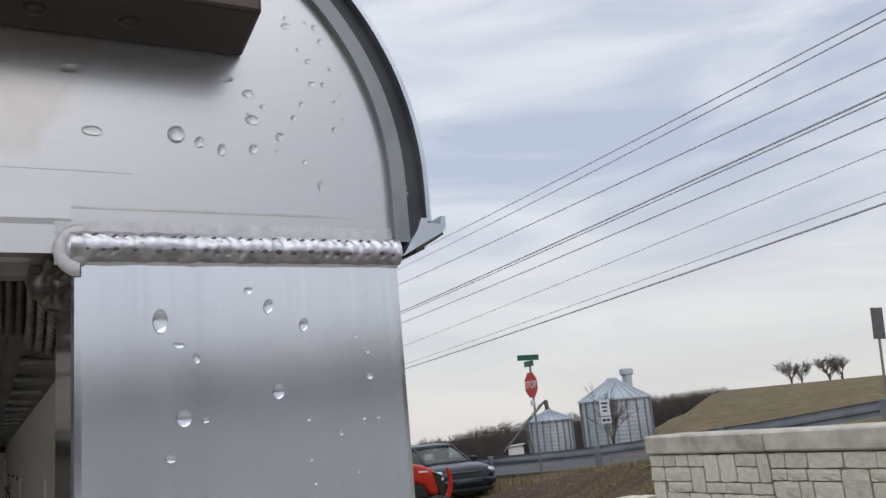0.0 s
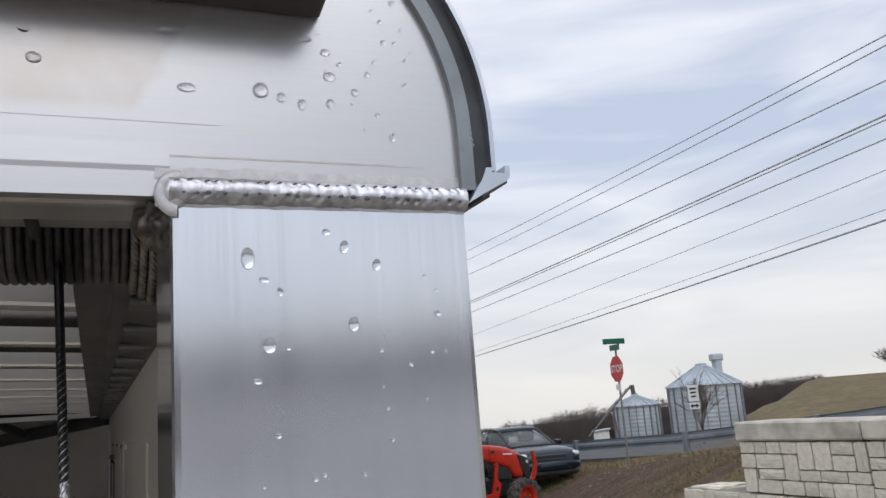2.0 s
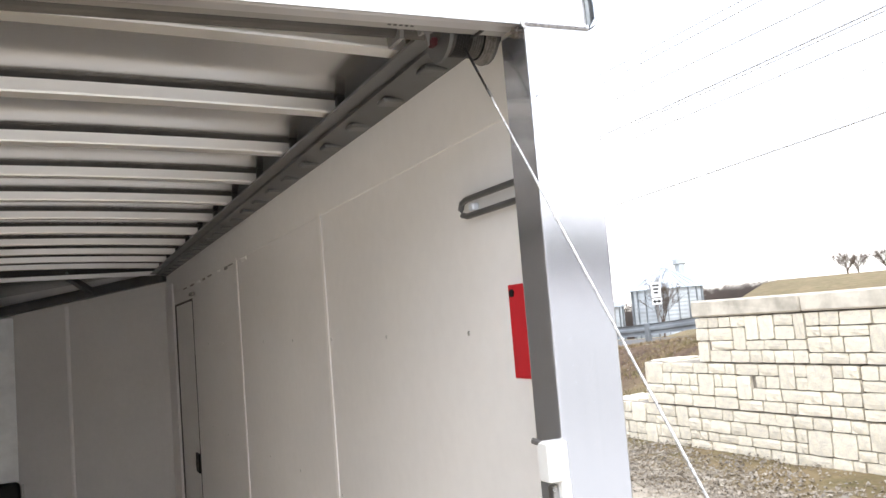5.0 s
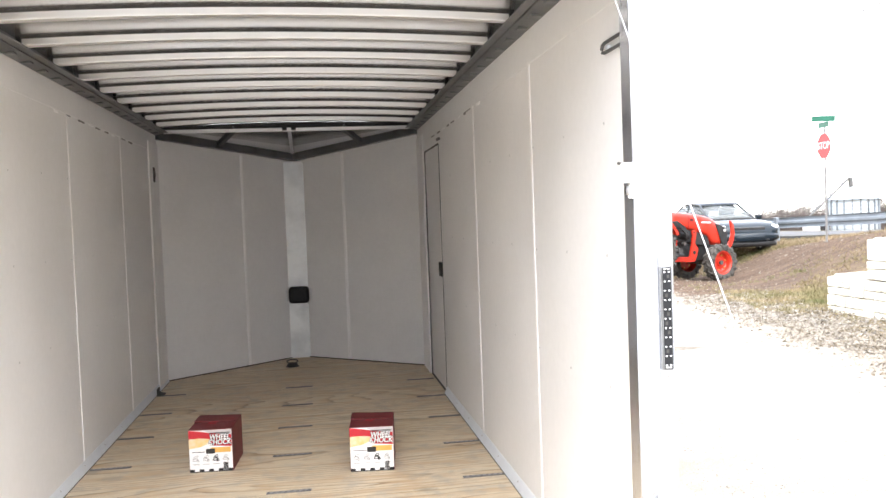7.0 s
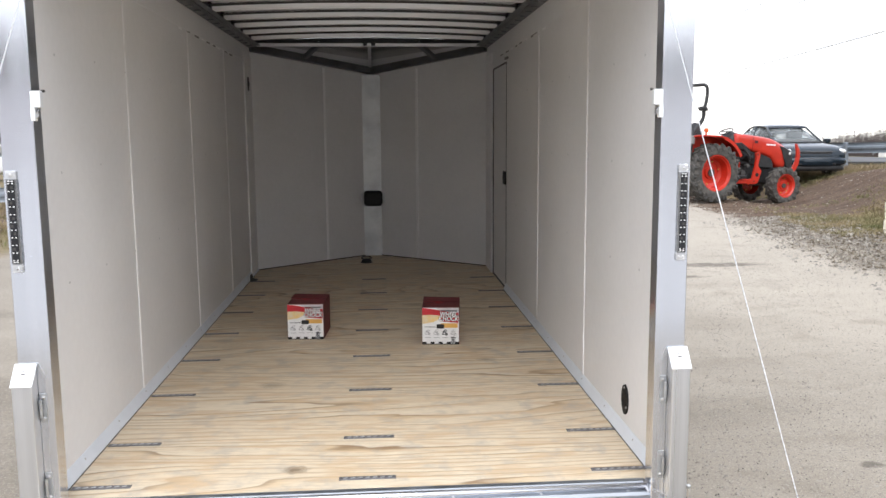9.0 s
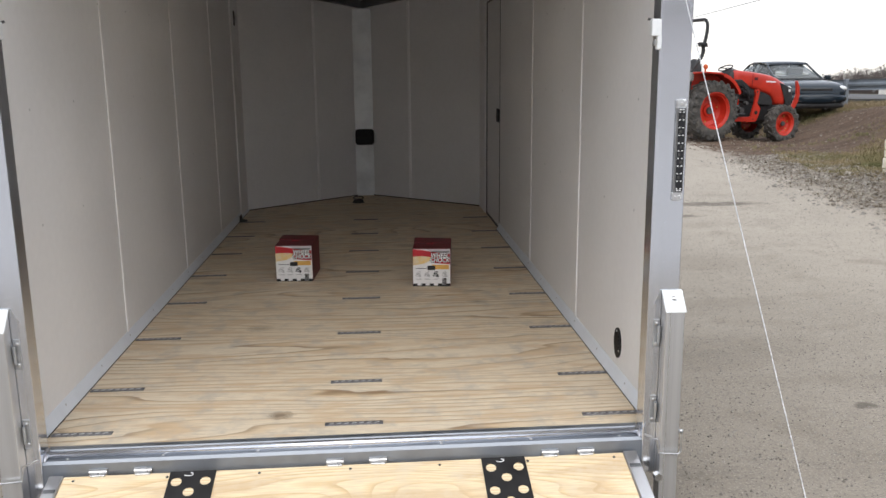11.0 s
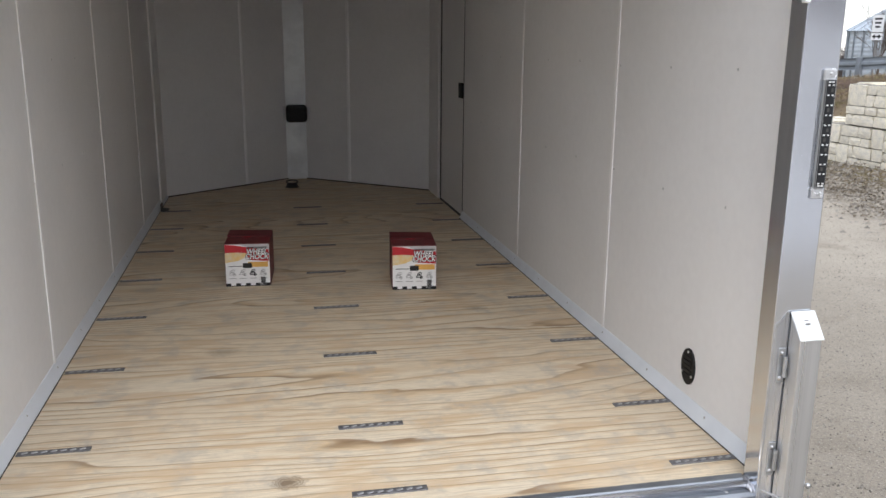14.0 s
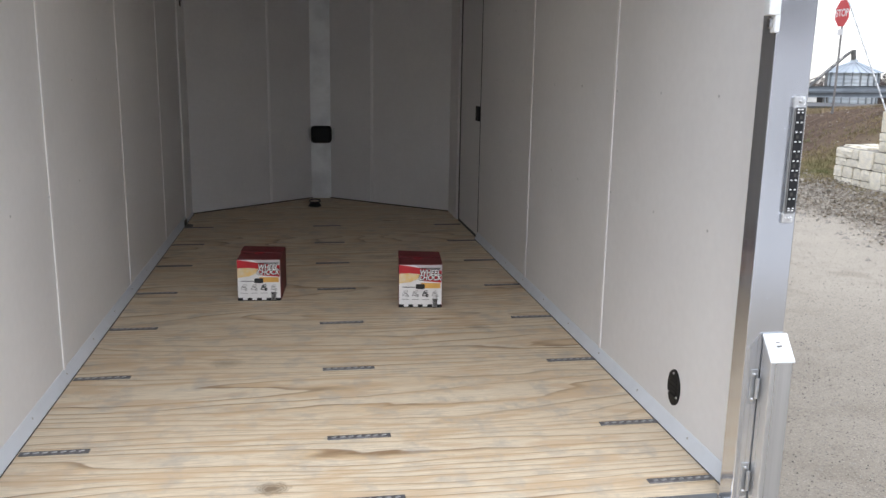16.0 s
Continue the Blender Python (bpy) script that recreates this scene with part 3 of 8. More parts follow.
    f_dirt = math_node("MULTIPLY", rng(math_node("ABSOLUTE", tr, 0.0), 4.6, 3.4), rng(sep.outputs["X"], 16.5, 13.0))
    grass = mix(f_dirt, grass, dirt)
    litter = mix(f_dirt, litter, dirt)
    col = mix(f_litter, gravel, litter)
    col = mix(f_east, col, grass)
    col = mix(f_west, col, grass)
    # unseen ground behind the trailer, made pale to brighten the posts' reflection
    col = mix(rng(sep.outputs["Y"], -3.5, -5.0), col, mix(rng(noise(1.3), 0.35, 0.65), (0.36, 0.35, 0.34), (0.43, 0.42, 0.405)))
    # oil drips on the lot
    for ox, oy, rx, ry in ((2.6, 1.27, 0.075, 0.05), (4.35, 7.74, 0.85, 0.20), (3.5, 6.9, 0.5, 0.12)):
        dx = math_node("DIVIDE", math_node("SUBTRACT", sep.outputs["X"], ox), rx)
        dy = math_node("DIVIDE", math_node("SUBTRACT", sep.outputs["Y"], oy), ry)
        rr = math_node("ADD", math_node("MULTIPLY", dx, dx), math_node("MULTIPLY", dy, dy))
        rr = math_node("ADD", rr, math_node("MULTIPLY", math_node("SUBTRACT", noise(9, 6, 0.75), 0.5), 3.0))
        col = mix(rng(rr, 1.0, 0.2, 0, 0.75), col, (0.10, 0.085, 0.07))
    l.new(col, b.inputs["Base Color"])
    bp = n.new("ShaderNodeBump")
    bp.inputs["Distance"].default_value = 0.009
    l.new(speck, bp.inputs["Height"])
    l.new(bp.outputs["Normal"], b.inputs["Normal"])
    return m


M_GROUND = ground_material()


# ---- building helpers ----
def finish(name, bm, material, smooth=False):
    me = bpy.data.meshes.new(name)
    bmesh.ops.recalc_face_normals(bm, faces=bm.faces[:])
    if smooth:
        for f in bm.faces:
            f.smooth = True
    bm.to_mesh(me)
    bm.free()
    me.materials.append(material)
    return me


def part(name, bm, material, parent=None, label="", smooth=False, at=None):
    """One mesh object, under a thing or a part if one is given."""
    ob = new(name, finish(name, bm, material, smooth))
    if at is not None:
        ob.matrix_basis = at
    if parent is not None:
        ob.parent = parent
    if label:
        ob["label"] = label
    return ob


def share(name, mesh, parent, m):
    ob = new(name, mesh)
    ob.matrix_basis = m
    ob.parent = parent
    return ob


def thing(name, label, category, group="", kind="", at=None):
    ob = new(name)
    ob.empty_display_size = 0.1
    if at is not None:
        ob.matrix_basis = at
    return tagged(ob, label, category, group, kind)


def box(bm, x0, x1, y0, y1, z0, z1, bevel=0.0, segs=1, m=None):
    b2 = bmesh.new()
    bmesh.ops.create_cube(b2, size=1.0)
    for v in b2.verts:
        v.co = Vector(((x0 + x1) / 2 + v.co.x * (x1 - x0), (y0 + y1) / 2 + v.co.y * (y1 - y0), (z0 + z1) / 2 + v.co.z * (z1 - z0)))
    if bevel:
        bmesh.ops.bevel(b2, geom=b2.edges[:], offset=bevel, segments=segs, affect="EDGES", profile=0.5)
    if m is not None:
        bmesh.ops.transform(b2, matrix=m, verts=b2.verts[:])
    merge(bm, b2)
    return bm


def merge(bm, other):
    me = bpy.data.meshes.new("tmp")
    other.to_mesh(me)
    other.free()
    bm.from_mesh(me)
    bpy.data.meshes.remove(me)


def cyl(bm, a, b, r, segs=16, r2=None, caps=True):
    a, b = Vector(a), Vector(b)
    b2 = bmesh.new()
    bmesh.ops.create_cone(b2, cap_ends=caps, segments=segs, radius1=r, radius2=r if r2 is None else r2, depth=(b - a).length)
    q = (b - a).to_track_quat("Z", "Y").to_matrix().to_4x4()
    bmesh.ops.transform(b2, matrix=Matrix.Translation((a + b) / 2) @ q, verts=b2.verts[:])
    merge(bm, b2)
    return bm


def ball(bm, c, r, sx=1, sy=1, sz=1, u=12, v=8):
    b2 = bmesh.new()
    bmesh.ops.create_uvsphere(b2, u_segments=u, v_segments=v, radius=r)
    for p in b2.verts:
        p.co = Vector((c[0] + p.co.x * sx, c[1] + p.co.y * sy, c[2] + p.co.z * sz))
    merge(bm, b2)
    return bm


def pipe(bm, pts, r, segs=8, closed=False):
    """A round bar through the points."""
    pts = [Vector(p) for p in pts]
    n = len(pts)
    rings = []
    up = Vector((0.123, 0.456, 0.88)).normalized()
    for i, p in enumerate(pts):
        t = (pts[min(i + 1, n - 1)] - pts[max(i - 1, 0)]).normalized()
        s = t.cross(up).normalized()
        w = s.cross(t)
        rings.append([bm.verts.new(p + r * (math.cos(2 * math.pi * k / segs) * s + math.sin(2 * math.pi * k / segs) * w)) for k in range(segs)])
    for i in range(n - 1):
        for k in range(segs):
            bm.faces.new((rings[i][k], rings[i][(k + 1) % segs], rings[i + 1][(k + 1) % segs], rings[i + 1][k]))
    bm.faces.new(rings[0][::-1])
    bm.faces.new(rings[-1])
    return bm


def prism(bm, outline, axis, a, b):
    """Extrudes a closed outline of 2D points along an axis from a to b."""
    def place(p, d):
        return Vector((d, p[0], p[1])) if axis == "x" else Vector((p[0], d, p[1])) if axis == "y" else Vector((p[0], p[1], d))
    lo = [bm.verts.new(place(p, a)) for p in outline]
    hi = [bm.verts.new(place(p, b)) for p in outline]
    k = len(outline)
    for i in range(k):
        bm.faces.new((lo[i], lo[(i + 1) % k], hi[(i + 1) % k], hi[i]))
    bm.faces.new(lo[::-1])
    bm.faces.new(hi)
    return bm


def revolve(bm, profile, segs=32, axis="y"):
    """Turns a profile of (radius, offset) round an axis."""
    rings = []
    for i in range(segs):
        a = 2 * math.pi * i / segs
        c, s = math.cos(a), math.sin(a)
        rings.append([bm.verts.new((r * c, o, r * s) if axis == "y" else (r * c, r * s, o) if axis == "z" else (o, r * c, r * s)) for r, o in profile])
    for i in range(segs):
        j = (i + 1) % segs
        for k in range(len(profile) - 1):
            bm.faces.new((rings[i][k], rings[j][k], rings[j][k + 1], rings[i][k + 1]))
    return bm


def loft(stations, power, segs=28):
    """Rounded sections (x, half width, bottom, top), skinned and capped."""
    bm = bmesh.new()
    rings = []
    for x, hw, z0, z1 in stations:
        ring = []
        for k in range(segs):
            a = 2 * math.pi * (k + 0.5) / segs
            c, sn = math.cos(a), math.sin(a)
            ring.append(bm.verts.new((x, hw * math.copysign(abs(c) ** (2 / power), c), (z0 + z1) / 2 + (z1 - z0) / 2 * math.copysign(abs(sn) ** (2 / power), sn))))
        rings.append(ring)
    for r0, r1 in zip(rings, rings[1:]):
        for k in range(segs):
            j = (k + 1) % segs
            bm.faces.new((r0[k], r0[j], r1[j], r1[k]))
    bm.faces.new(rings[0][::-1])
    bm.faces.new(rings[-1])
    return bm


def text_mesh(words, size, bold=0.0, shear=0.0):
    """Lettering as a flat mesh in the xy plane, centred."""
    cu = bpy.data.curves.new("lettering", "FONT")
    cu.body, cu.size, cu.align_x, cu.align_y, cu.offset, cu.shear = words, size, "CENTER", "CENTER", bold, shear
    cu.extrude = 0.0004
    ob = new("lettering", cu)
    me = bpy.data.meshes.new_from_object(ob)
    bpy.data.objects.remove(ob)
    bm = bmesh.new()
    bm.from_mesh(me)
    bpy.data.meshes.remove(me)
    return bm


# ---- the trailer: large structure ----
HALF, NOSE0, NOSE1, WALL_TOP = 1.03, 4.75, 5.62, 2.0
REAR = -0.066                       # rear face of the door frame
DOOR0, DOOR1, DOOR_TOP = 3.61, 4.34, 1.72


def roof_z(x):
    """Underside of the roof bows."""
    return 1.953 + 0.030 * (1 - (x / 1.03) ** 2)


bm = bmesh.new()
prism(bm, [(-HALF, 0.0), (HALF, 0.0), (HALF, NOSE0), (0.0, NOSE1), (-HALF, NOSE0)], "z", -0.04, 0.0)
floor = tagged(part("floor", bm, M_PLY), "pale pine plywood trailer floor with inset grey strips", "floor", kind="structure")

# inset perforated strips over the cross members
bm = bmesh.new()
box(bm, -0.1, 0.1, -0.013, 0.013, -0.004, 0.0035, 0.0012)
strip_mesh = finish("floor_strip", bm, M_STRIP)
bm = bmesh.new()
box(bm, -0.009, 0.009, -0.0045, 0.0045, 0.0, 0.005, 0.0015)
boss_mesh = finish("strip_boss", bm, M_STRIPHOLE)
STRIP_ROWS = [0.108, 0.51] + [1.135 + 0.607 * i for i in range(6)]
for row, y in enumerate(STRIP_ROWS):
    for x in (-0.902, 0.010, 0.910):
        s = share("floor_strip", strip_mesh, floor, pose(x, y, 0))
        if row < 5:
            for k in range(7):
                share("boss", boss_mesh, s, pose(-0.078 + 0.026 * k, 0, 0, 0, 0, 24))

# side walls
for side, name in ((1, "wall_right"), (-1, "wall_left")):
    bm = bmesh.new()
    x0, x1 = sorted((side * HALF, side * 1.068))
    if side > 0:
        box(bm, x0, x1, 0.0, DOOR0, 0.0, WALL_TOP)
        box(bm, x0, x1, DOOR0, DOOR1, DOOR_TOP, WALL_TOP)
        box(bm, x0, x1, DOOR1, NOSE0, 0.0, WALL_TOP)
    else:
        box(bm, x0, x1, 0.0, NOSE0, 0.0, WALL_TOP)
    wall = tagged(part(name, bm, M_WALL), "white lined side wall of the trailer with vertical seam strips", "wall", kind="structure")
    seams = (1.14, 2.33) if side > 0 else (1.125, 2.37, 3.52)
    for y in seams:
        bm = bmesh.new()
        box(bm, *sorted((side * HALF, side * (HALF - 0.004))), y - 0.010, y + 0.010, 0.045, 1.81, 0.0012)
        part("seam_strip", bm, M_BATTEN, wall)
    # upper lining strip over the panels
    bm = bmesh.new()
    box(bm, *sorted((side * HALF, side * (HALF - 0.003))), 0.0, NOSE0 - 0.003, 1.80, 1.935, 0.001)
    part("upper_lining", bm, M_WALL, wall)
    # angled cove strip at the floor
    bm = bmesh.new()
    prism(bm, [(side * (HALF - 0.022), 0.0), (side * (HALF - 0.002), 0.048), (side * HALF, 0.048), (side * HALF, 0.0)], "y", 0.0,
          NOSE0 - 0.01 if side < 0 else DOOR0)
    part("cove_strip", bm, M_COVE, wall, "galvanised cove strip")
    # dark strip standing in for the shadow line at the cove's foot
    bm = bmesh.new()
    box(bm, *sorted((side * (HALF - 0.0238), side * (HALF - 0.0215))), 0.0, NOSE0 - 0.01 if side < 0 else DOOR0, 0.0, 0.0025)
    part("floor_dark_line", bm, M_TBLACK, wall, "dark joint and shadow line at the floor")
    # panel screws
    bm = bmesh.new()
    ball(bm, (0, 0, 0), 0.0045, 0.5, 1, 1, 8, 6)
    screw_mesh = finish("screw", bm, M_STEEL)
    bm = bmesh.new()
    ball(bm, (0, 0, 0), 0.0045, 1, 1, 1, 8, 6)
    cove_screw = finish("screw", bm, M_STEEL)
    for k in range(8):                             # one row to each upright behind the lining
        share("screw", cove_screw, wall, pose(side * (HALF - 0.0085), 0.306 + 0.406 * k, 0.030))
        for z in (0.685, 1.08, 1.475):
            jig = random.uniform(-0.008, 0.008)
            share("screw", screw_mesh, wall, pose(side * HALF, 0.302 + 0.406 * k + jig, z + jig))

    rg = random.Random(70 + side)
    for k in range(9):
        y = 2.15 + 0.2 * k + rg.uniform(-0.05, 0.05)
        bm = bmesh.new()
        box(bm, *sorted((side * (HALF - 0.0045), side * HALF)), y, y + rg.uniform(0.05, 0.12), 1.788 + rg.uniform(-0.004, 0.004), 1.797, 0.001)
        part("lining_gap", bm, M_GREYBRACKET if k % 3 else M_SEAM, wall)

# nose walls with their seams
for side, name in ((1, "wall_nose_right"), (-1, "wall_nose_left")):
    a, b = Vector((side * HALF, NOSE0, 0)), Vector((0, NOSE1, 0))
    t = (b - a).normalized()
    nrm = Vector((t.y, -t.x, 0)) * side          # outward
    if nrm.y < 0:
        nrm = -nrm
    bm = bmesh.new()
    prism(bm, [tuple(a.xy), tuple(b.xy), tuple((b + nrm * 0.05).xy), tuple((a + nrm * 0.05).xy)], "z", 0.0, 2.12)
    wall = tagged(part(name, bm, M_WALL), "white lined front wall of the trailer nose", "wall", kind="structure")
    bm = bmesh.new()
    p = a.lerp(b, 0.585)
    turn = math.atan2(t.y, t.x) + (0.0 if side < 0 else math.pi)
    arc = [(0.015 * math.cos(k * math.pi / 8), -0.012 * math.sin(k * math.pi / 8)) for k in range(9)]
    prism(bm, [tuple((p + Matrix.Rotation(turn, 3, "Z") @ Vector((u, v, 0))).xy) for u, v in arc], "z", 0.01, 1.80)
    part("seam_strip", bm, M_SEAM, wall, "glossy half-round seam strip")
    inward = -nrm
    bm = bmesh.new()
    q0, q1 = a + inward * 0.001, b + inward * 0.001
    prism(bm, [tuple(q0.xy), tuple(q1.xy), tuple((q1 + inward * 0.006).xy), tuple((q0 + inward * 0.006).xy)], "z", 0.0, 0.008)
    part("floor_dark_line", bm, M_TBLACK, wall, "dark joint and shadow line at the floor")

# post cover at the point of the nose
post = thing("nose_post", "galvanised cover strip in the point of the nose", "post", kind="structure")
bm = bmesh.new()
prism(bm, [(-0.086, NOSE1 - 0.075), (0.0875, NOSE1 - 0.075), (0.07, NOSE1 - 0.02), (-0.07, NOSE1 - 0.02)], "z", 0.0, 1.755)
part("cover", bm, M_GALV, post)

# trims in the nose corners
for side in (1, -1):
    bm = bmesh.new()
    box(bm, *sorted((side * (HALF - 0.012), side * HALF)), DOOR1 + 0.06, NOSE0 + 0.004, 0.0, 1.86, 0.002)
    tagged(part("trim", bm, M_BATTEN), "white corner trim beside the nose wall", "trim", kind="structure")

# side door, closed
door = thing("door_1", "closed flush white side door with black gasket", "door", kind="structure")
bm = bmesh.new()
box(bm, HALF + 0.002, HALF + 0.034, DOOR0 + 0.006, DOOR1 - 0.006, 0.006, DOOR_TOP - 0.006, 0.002)
part("door_leaf", bm, M_WALL, door)
bm = bmesh.new()
for y0, y1, z0, z1 in ((DOOR0 - 0.001, DOOR0 + 0.006, 0, DOOR_TOP), (DOOR1 - 0.006, DOOR1 + 0.016, 0, DOOR_TOP), (DOOR0, DOOR1, DOOR_TOP - 0.006, DOOR_TOP + 0.004), (DOOR0, DOOR1, 0.0, 0.016)):
    box(bm, HALF - 0.003, HALF + 0.03, y0, y1, z0, z1)
part("gasket", bm, M_SEAL, door, "black rubber gasket")
bm = bmesh.new()
box(bm, HALF - 0.010, HALF + 0.002, 3.630, 3.740, 0.805, 0.905, 0.004, 2)
grip = part("latch", bm, M_BLACK, door, "black flush latch")
bm = bmesh.new()
box(bm, HALF - 0.016, HALF - 0.009, 3.665, 3.710, 0.835, 0.870, 0.003, 2)
part("paddle", bm, M_TGREY, grip)
bm = bmesh.new()
box(bm, HALF - 0.02, HALF - 0.003, 3.50, 3.60, 1.735, 1.752, 0.003)
part("door_stop", bm, M_GREYBRACKET, door)

# ceiling skin
bm = bmesh.new()
N = 24
rows = []
for y in (0.0, NOSE0):
    rows.append([bm.verts.new((-1.03 + 2.06 * i / N, y, roof_z(-1.03 + 2.06 * i / N) + 0.038)) for i in range(N + 1)])
top = [[bm.verts.new(v.co + Vector((0, 0, 0.02))) for v in r] for r in rows]
for i in range(N):
    bm.faces.new((rows[0][i], rows[0][i + 1], rows[1][i + 1], rows[1][i]))
    bm.faces.new((top[0][i], top[1][i], top[1][i + 1], top[0][i + 1]))
for r, tp in ((rows[0], top[0]), (rows[1], top[1])):
    for i in range(N):
        bm.faces.new((r[i], tp[i], tp[i + 1], r[i + 1]))
for i in (0, N):
    bm.faces.new((rows[0][i], rows[1][i], top[1][i], top[0][i]))
# sloping roof of the nose
e = [Vector((1.03 - 2.06 * i / N, NOSE0 + 0.012, 1.99)) for i in range(N + 1)]
apex = Vector((0, NOSE1 + 0.03, 1.90))
ev = [bm.verts.new(p) for p in e]
et = [bm.verts.new(p + Vector((0, 0, 0.02))) for p in e]
av, at_ = bm.verts.new(apex), bm.verts.new(apex + Vector((0, 0, 0.02)))
for i in range(N):
    bm.faces.new((ev[i], ev[i + 1], av))
    bm.faces.new((et[i], at_, et[i + 1]))
tagged(part("ceiling", bm, M_ROOF, smooth=False), "bare aluminium roof skin under the bows", "ceiling", kind="structure")

# roof bows: shallow box section under a strip of black foam tape
K = 20


def swept(profile, half):
    """A section of (y, height above the bow's underside), swept across the roof's arch."""
    bm = bmesh.new()
    rings = []
    for i in range(K + 1):
        x = -half + 2 * half * i / K
        rings.append([bm.verts.new((x, p, roof_z(x) + q)) for p, q in profile])
    for r0, r1 in zip(rings, rings[1:]):
        for k in range(len(profile)):
            j = (k + 1) % len(profile)
            bm.faces.new((r0[k], r0[j], r1[j], r1[k]))
    bm.faces.new(rings[0])
    bm.faces.new(rings[-1][::-1])
    return bm


bow_mesh = finish("bow", swept([(-0.022, 0.004), (-0.0205, 0.0), (0.0205, 0.0), (0.022, 0.004), (0.022, 0.027), (-0.022, 0.027)], 0.945), M_BOW)
tape_mesh = finish("sealing_tape", swept([(-0.019, 0.027), (0.019, 0.027), (0.019, 0.038), (-0.019, 0.038)], 0.945), M_TAPE)
# black block that stands for the shadow at each bow end
bm = bmesh.new()
box(bm, -0.010, 0.010, -0.030, 0.030, 0.0, 0.036, 0.002)
end_shade_mesh = finish("end_clip", bm, M_TBLACK)
first_bow = thing("roof_bow", "bright aluminium roof bow on black foam tape", "beam", "roof bows")
share("bow", bow_mesh, first_bow, pose(0, 0, 0))
share("sealing_tape", tape_mesh, first_bow, pose(0, 0, 0))
for side in (-1, 1):
    share("end_clip", end_shade_mesh, first_bow, pose(side * 0.956, 0, 1.958))
first_bow.matrix_basis = pose(0, 0.300, 0)
for i in range(1, 11):
    copy_thing(first_bow, pose(0, 0.300 + 0.406 * i, 0))

# side rails under the bow ends
for side in (1, -1):
    rail = thing("roof_rail", "dark aluminium roof rail with bow tabs", "rail", "roof rails")
    bm = bmesh.new()
    prism(bm, [(side * 0.965, 1.943), (side * 1.03, 1.930), (side * 1.03, 2.02), (side * 0.99, 2.02), (side * 0.965, 1.965)], "y", 0.0, NOSE0)
    part("channel", bm, M_DARKALU, rail)
    bm = bmesh.new()
    box(bm, *sorted((side * 0.930, side * 0.968)), 0.0, NOSE0, 1.950, 1.956)
    part("lip", bm, M_DARKALU, rail)
    bm = bmesh.new()
    box(bm, *sorted((side * 0.978, side * 1.022)), -0.022, 0.022, 1.9295, 1.9395, 0.004, 2)
    tab = finish("tab", bm, M_DARKALU)
    for i in range(22):
        share("tab", tab, rail, pose(0, 0.300 + 0.203 * i, -0.001))

# straight beam and dark plate that close the arch above the nose
bm = bmesh.new()
prism(bm, [(-1.0, 1.972)] + [(x, roof_z(x) + 0.037) for x in np.linspace(-1.0, 1.0, 17)] + [(1.0, 1.972)], "y", NOSE0, NOSE0 + 0.010)
tagged(part("trim", bm, M_TBLACK), "dark closing plate above the nose", "trim", kind="structure")
beam = thing("nose_beam", "straight bright aluminium beam across the nose opening", "beam")
bm = bmesh.new()
box(bm, -0.965, 0.965, NOSE0 - 0.020, NOSE0 + 0.010, 1.944, 1.9715, 0.002)
part("tube", bm, M_BOW, beam)

# V frame and struts under the nose roof
nose = thing("nose_frame", "dark welded tube frame under the nose roof", "frame")
for side in (1, -1):
    bm = bmesh.new()
    a, b = Vector((side * 1.02, NOSE0 - 0.02, 1.932)), Vector((0, NOSE1 - 0.06, 1.797))
    t = (b - a)
    m = Matrix.Translation((a + b) / 2) @ t.to_track_quat("Y", "Z").to_matrix().to_4x4()
    box(bm, -0.035, 0.035, -t.length / 2, t.length / 2, -0.032, 0.032, 0.004, m=m)
    part("tube", bm, M_DARKALU, nose)
    bm = bmesh.new()
    a2, b2 = a.lerp(b, 0.42), Vector((side * 0.42, NOSE0, 1.975))
    t = b2 - a2
    m = Matrix.Translation((a2 + b2) / 2) @ t.to_track_quat("Y", "Z").to_matrix().to_4x4()
    box(bm, -0.02, 0.02, -t.length / 2, t.length / 2, -0.02, 0.02, 0.003, m=m)
    part("strut", bm, M_DARKALU, nose)
bm = bmesh.new()
a, b = Vector((0, NOSE0 + 0.015, 1.965)), Vector((0, NOSE1 - 0.09, 1.832))
t = b - a
box(bm, -0.015, 0.015, -t.length / 2, t.length / 2, -0.010, 0.010, 0.003, m=Matrix.Translation((a + b) / 2) @ t.to_track_quat("Y", "Z").to_matrix().to_4x4())
part("ridge_strut", bm, M_ALU, nose)
for sx in (-0.035, 0.035):
    bm = bmesh.new()
    box(bm, sx - 0.018, sx + 0.018, NOSE0 - 0.034, NOSE0 - 0.0205, 1.950, 1.985, 0.003)
    part("ridge_bracket", bm, M_TBLACK, nose)

# running gear that carries the trailer
gear = thing("running_gear", "black steel trailer frame on two axles with rubber tyres", "chassis")
for side in (1, -1):
    bm = bmesh.new()
    box(bm, *sorted((side * 0.86, side * 0.93)), 0.05, NOSE0 + 0.1, -0.14, -0.041, 0.004)
    part("frame_rail", bm, M_TBLACK, gear)
    for y in (2.35, 3.2):
        wh = new("wheel")
        wh.parent = gear
        wh.matrix_basis = pose(side * 1.19, y, GROUND + 0.335)
        bm = bmesh.new()
        revolve(bm, [(0.19, -0.09), (0.30, -0.10), (0.335, -0.075), (0.338, 0.0), (0.335, 0.075), (0.30, 0.10), (0.19, 0.09)], 32, "x")
        part("tyre", bm, M_RUBBER, wh)
        bm = bmesh.new()
        cyl(bm, (-0.07, 0, 0), (0.07, 0, 0), 0.195, 24)
        part("rim", bm, M_ALU, wh)
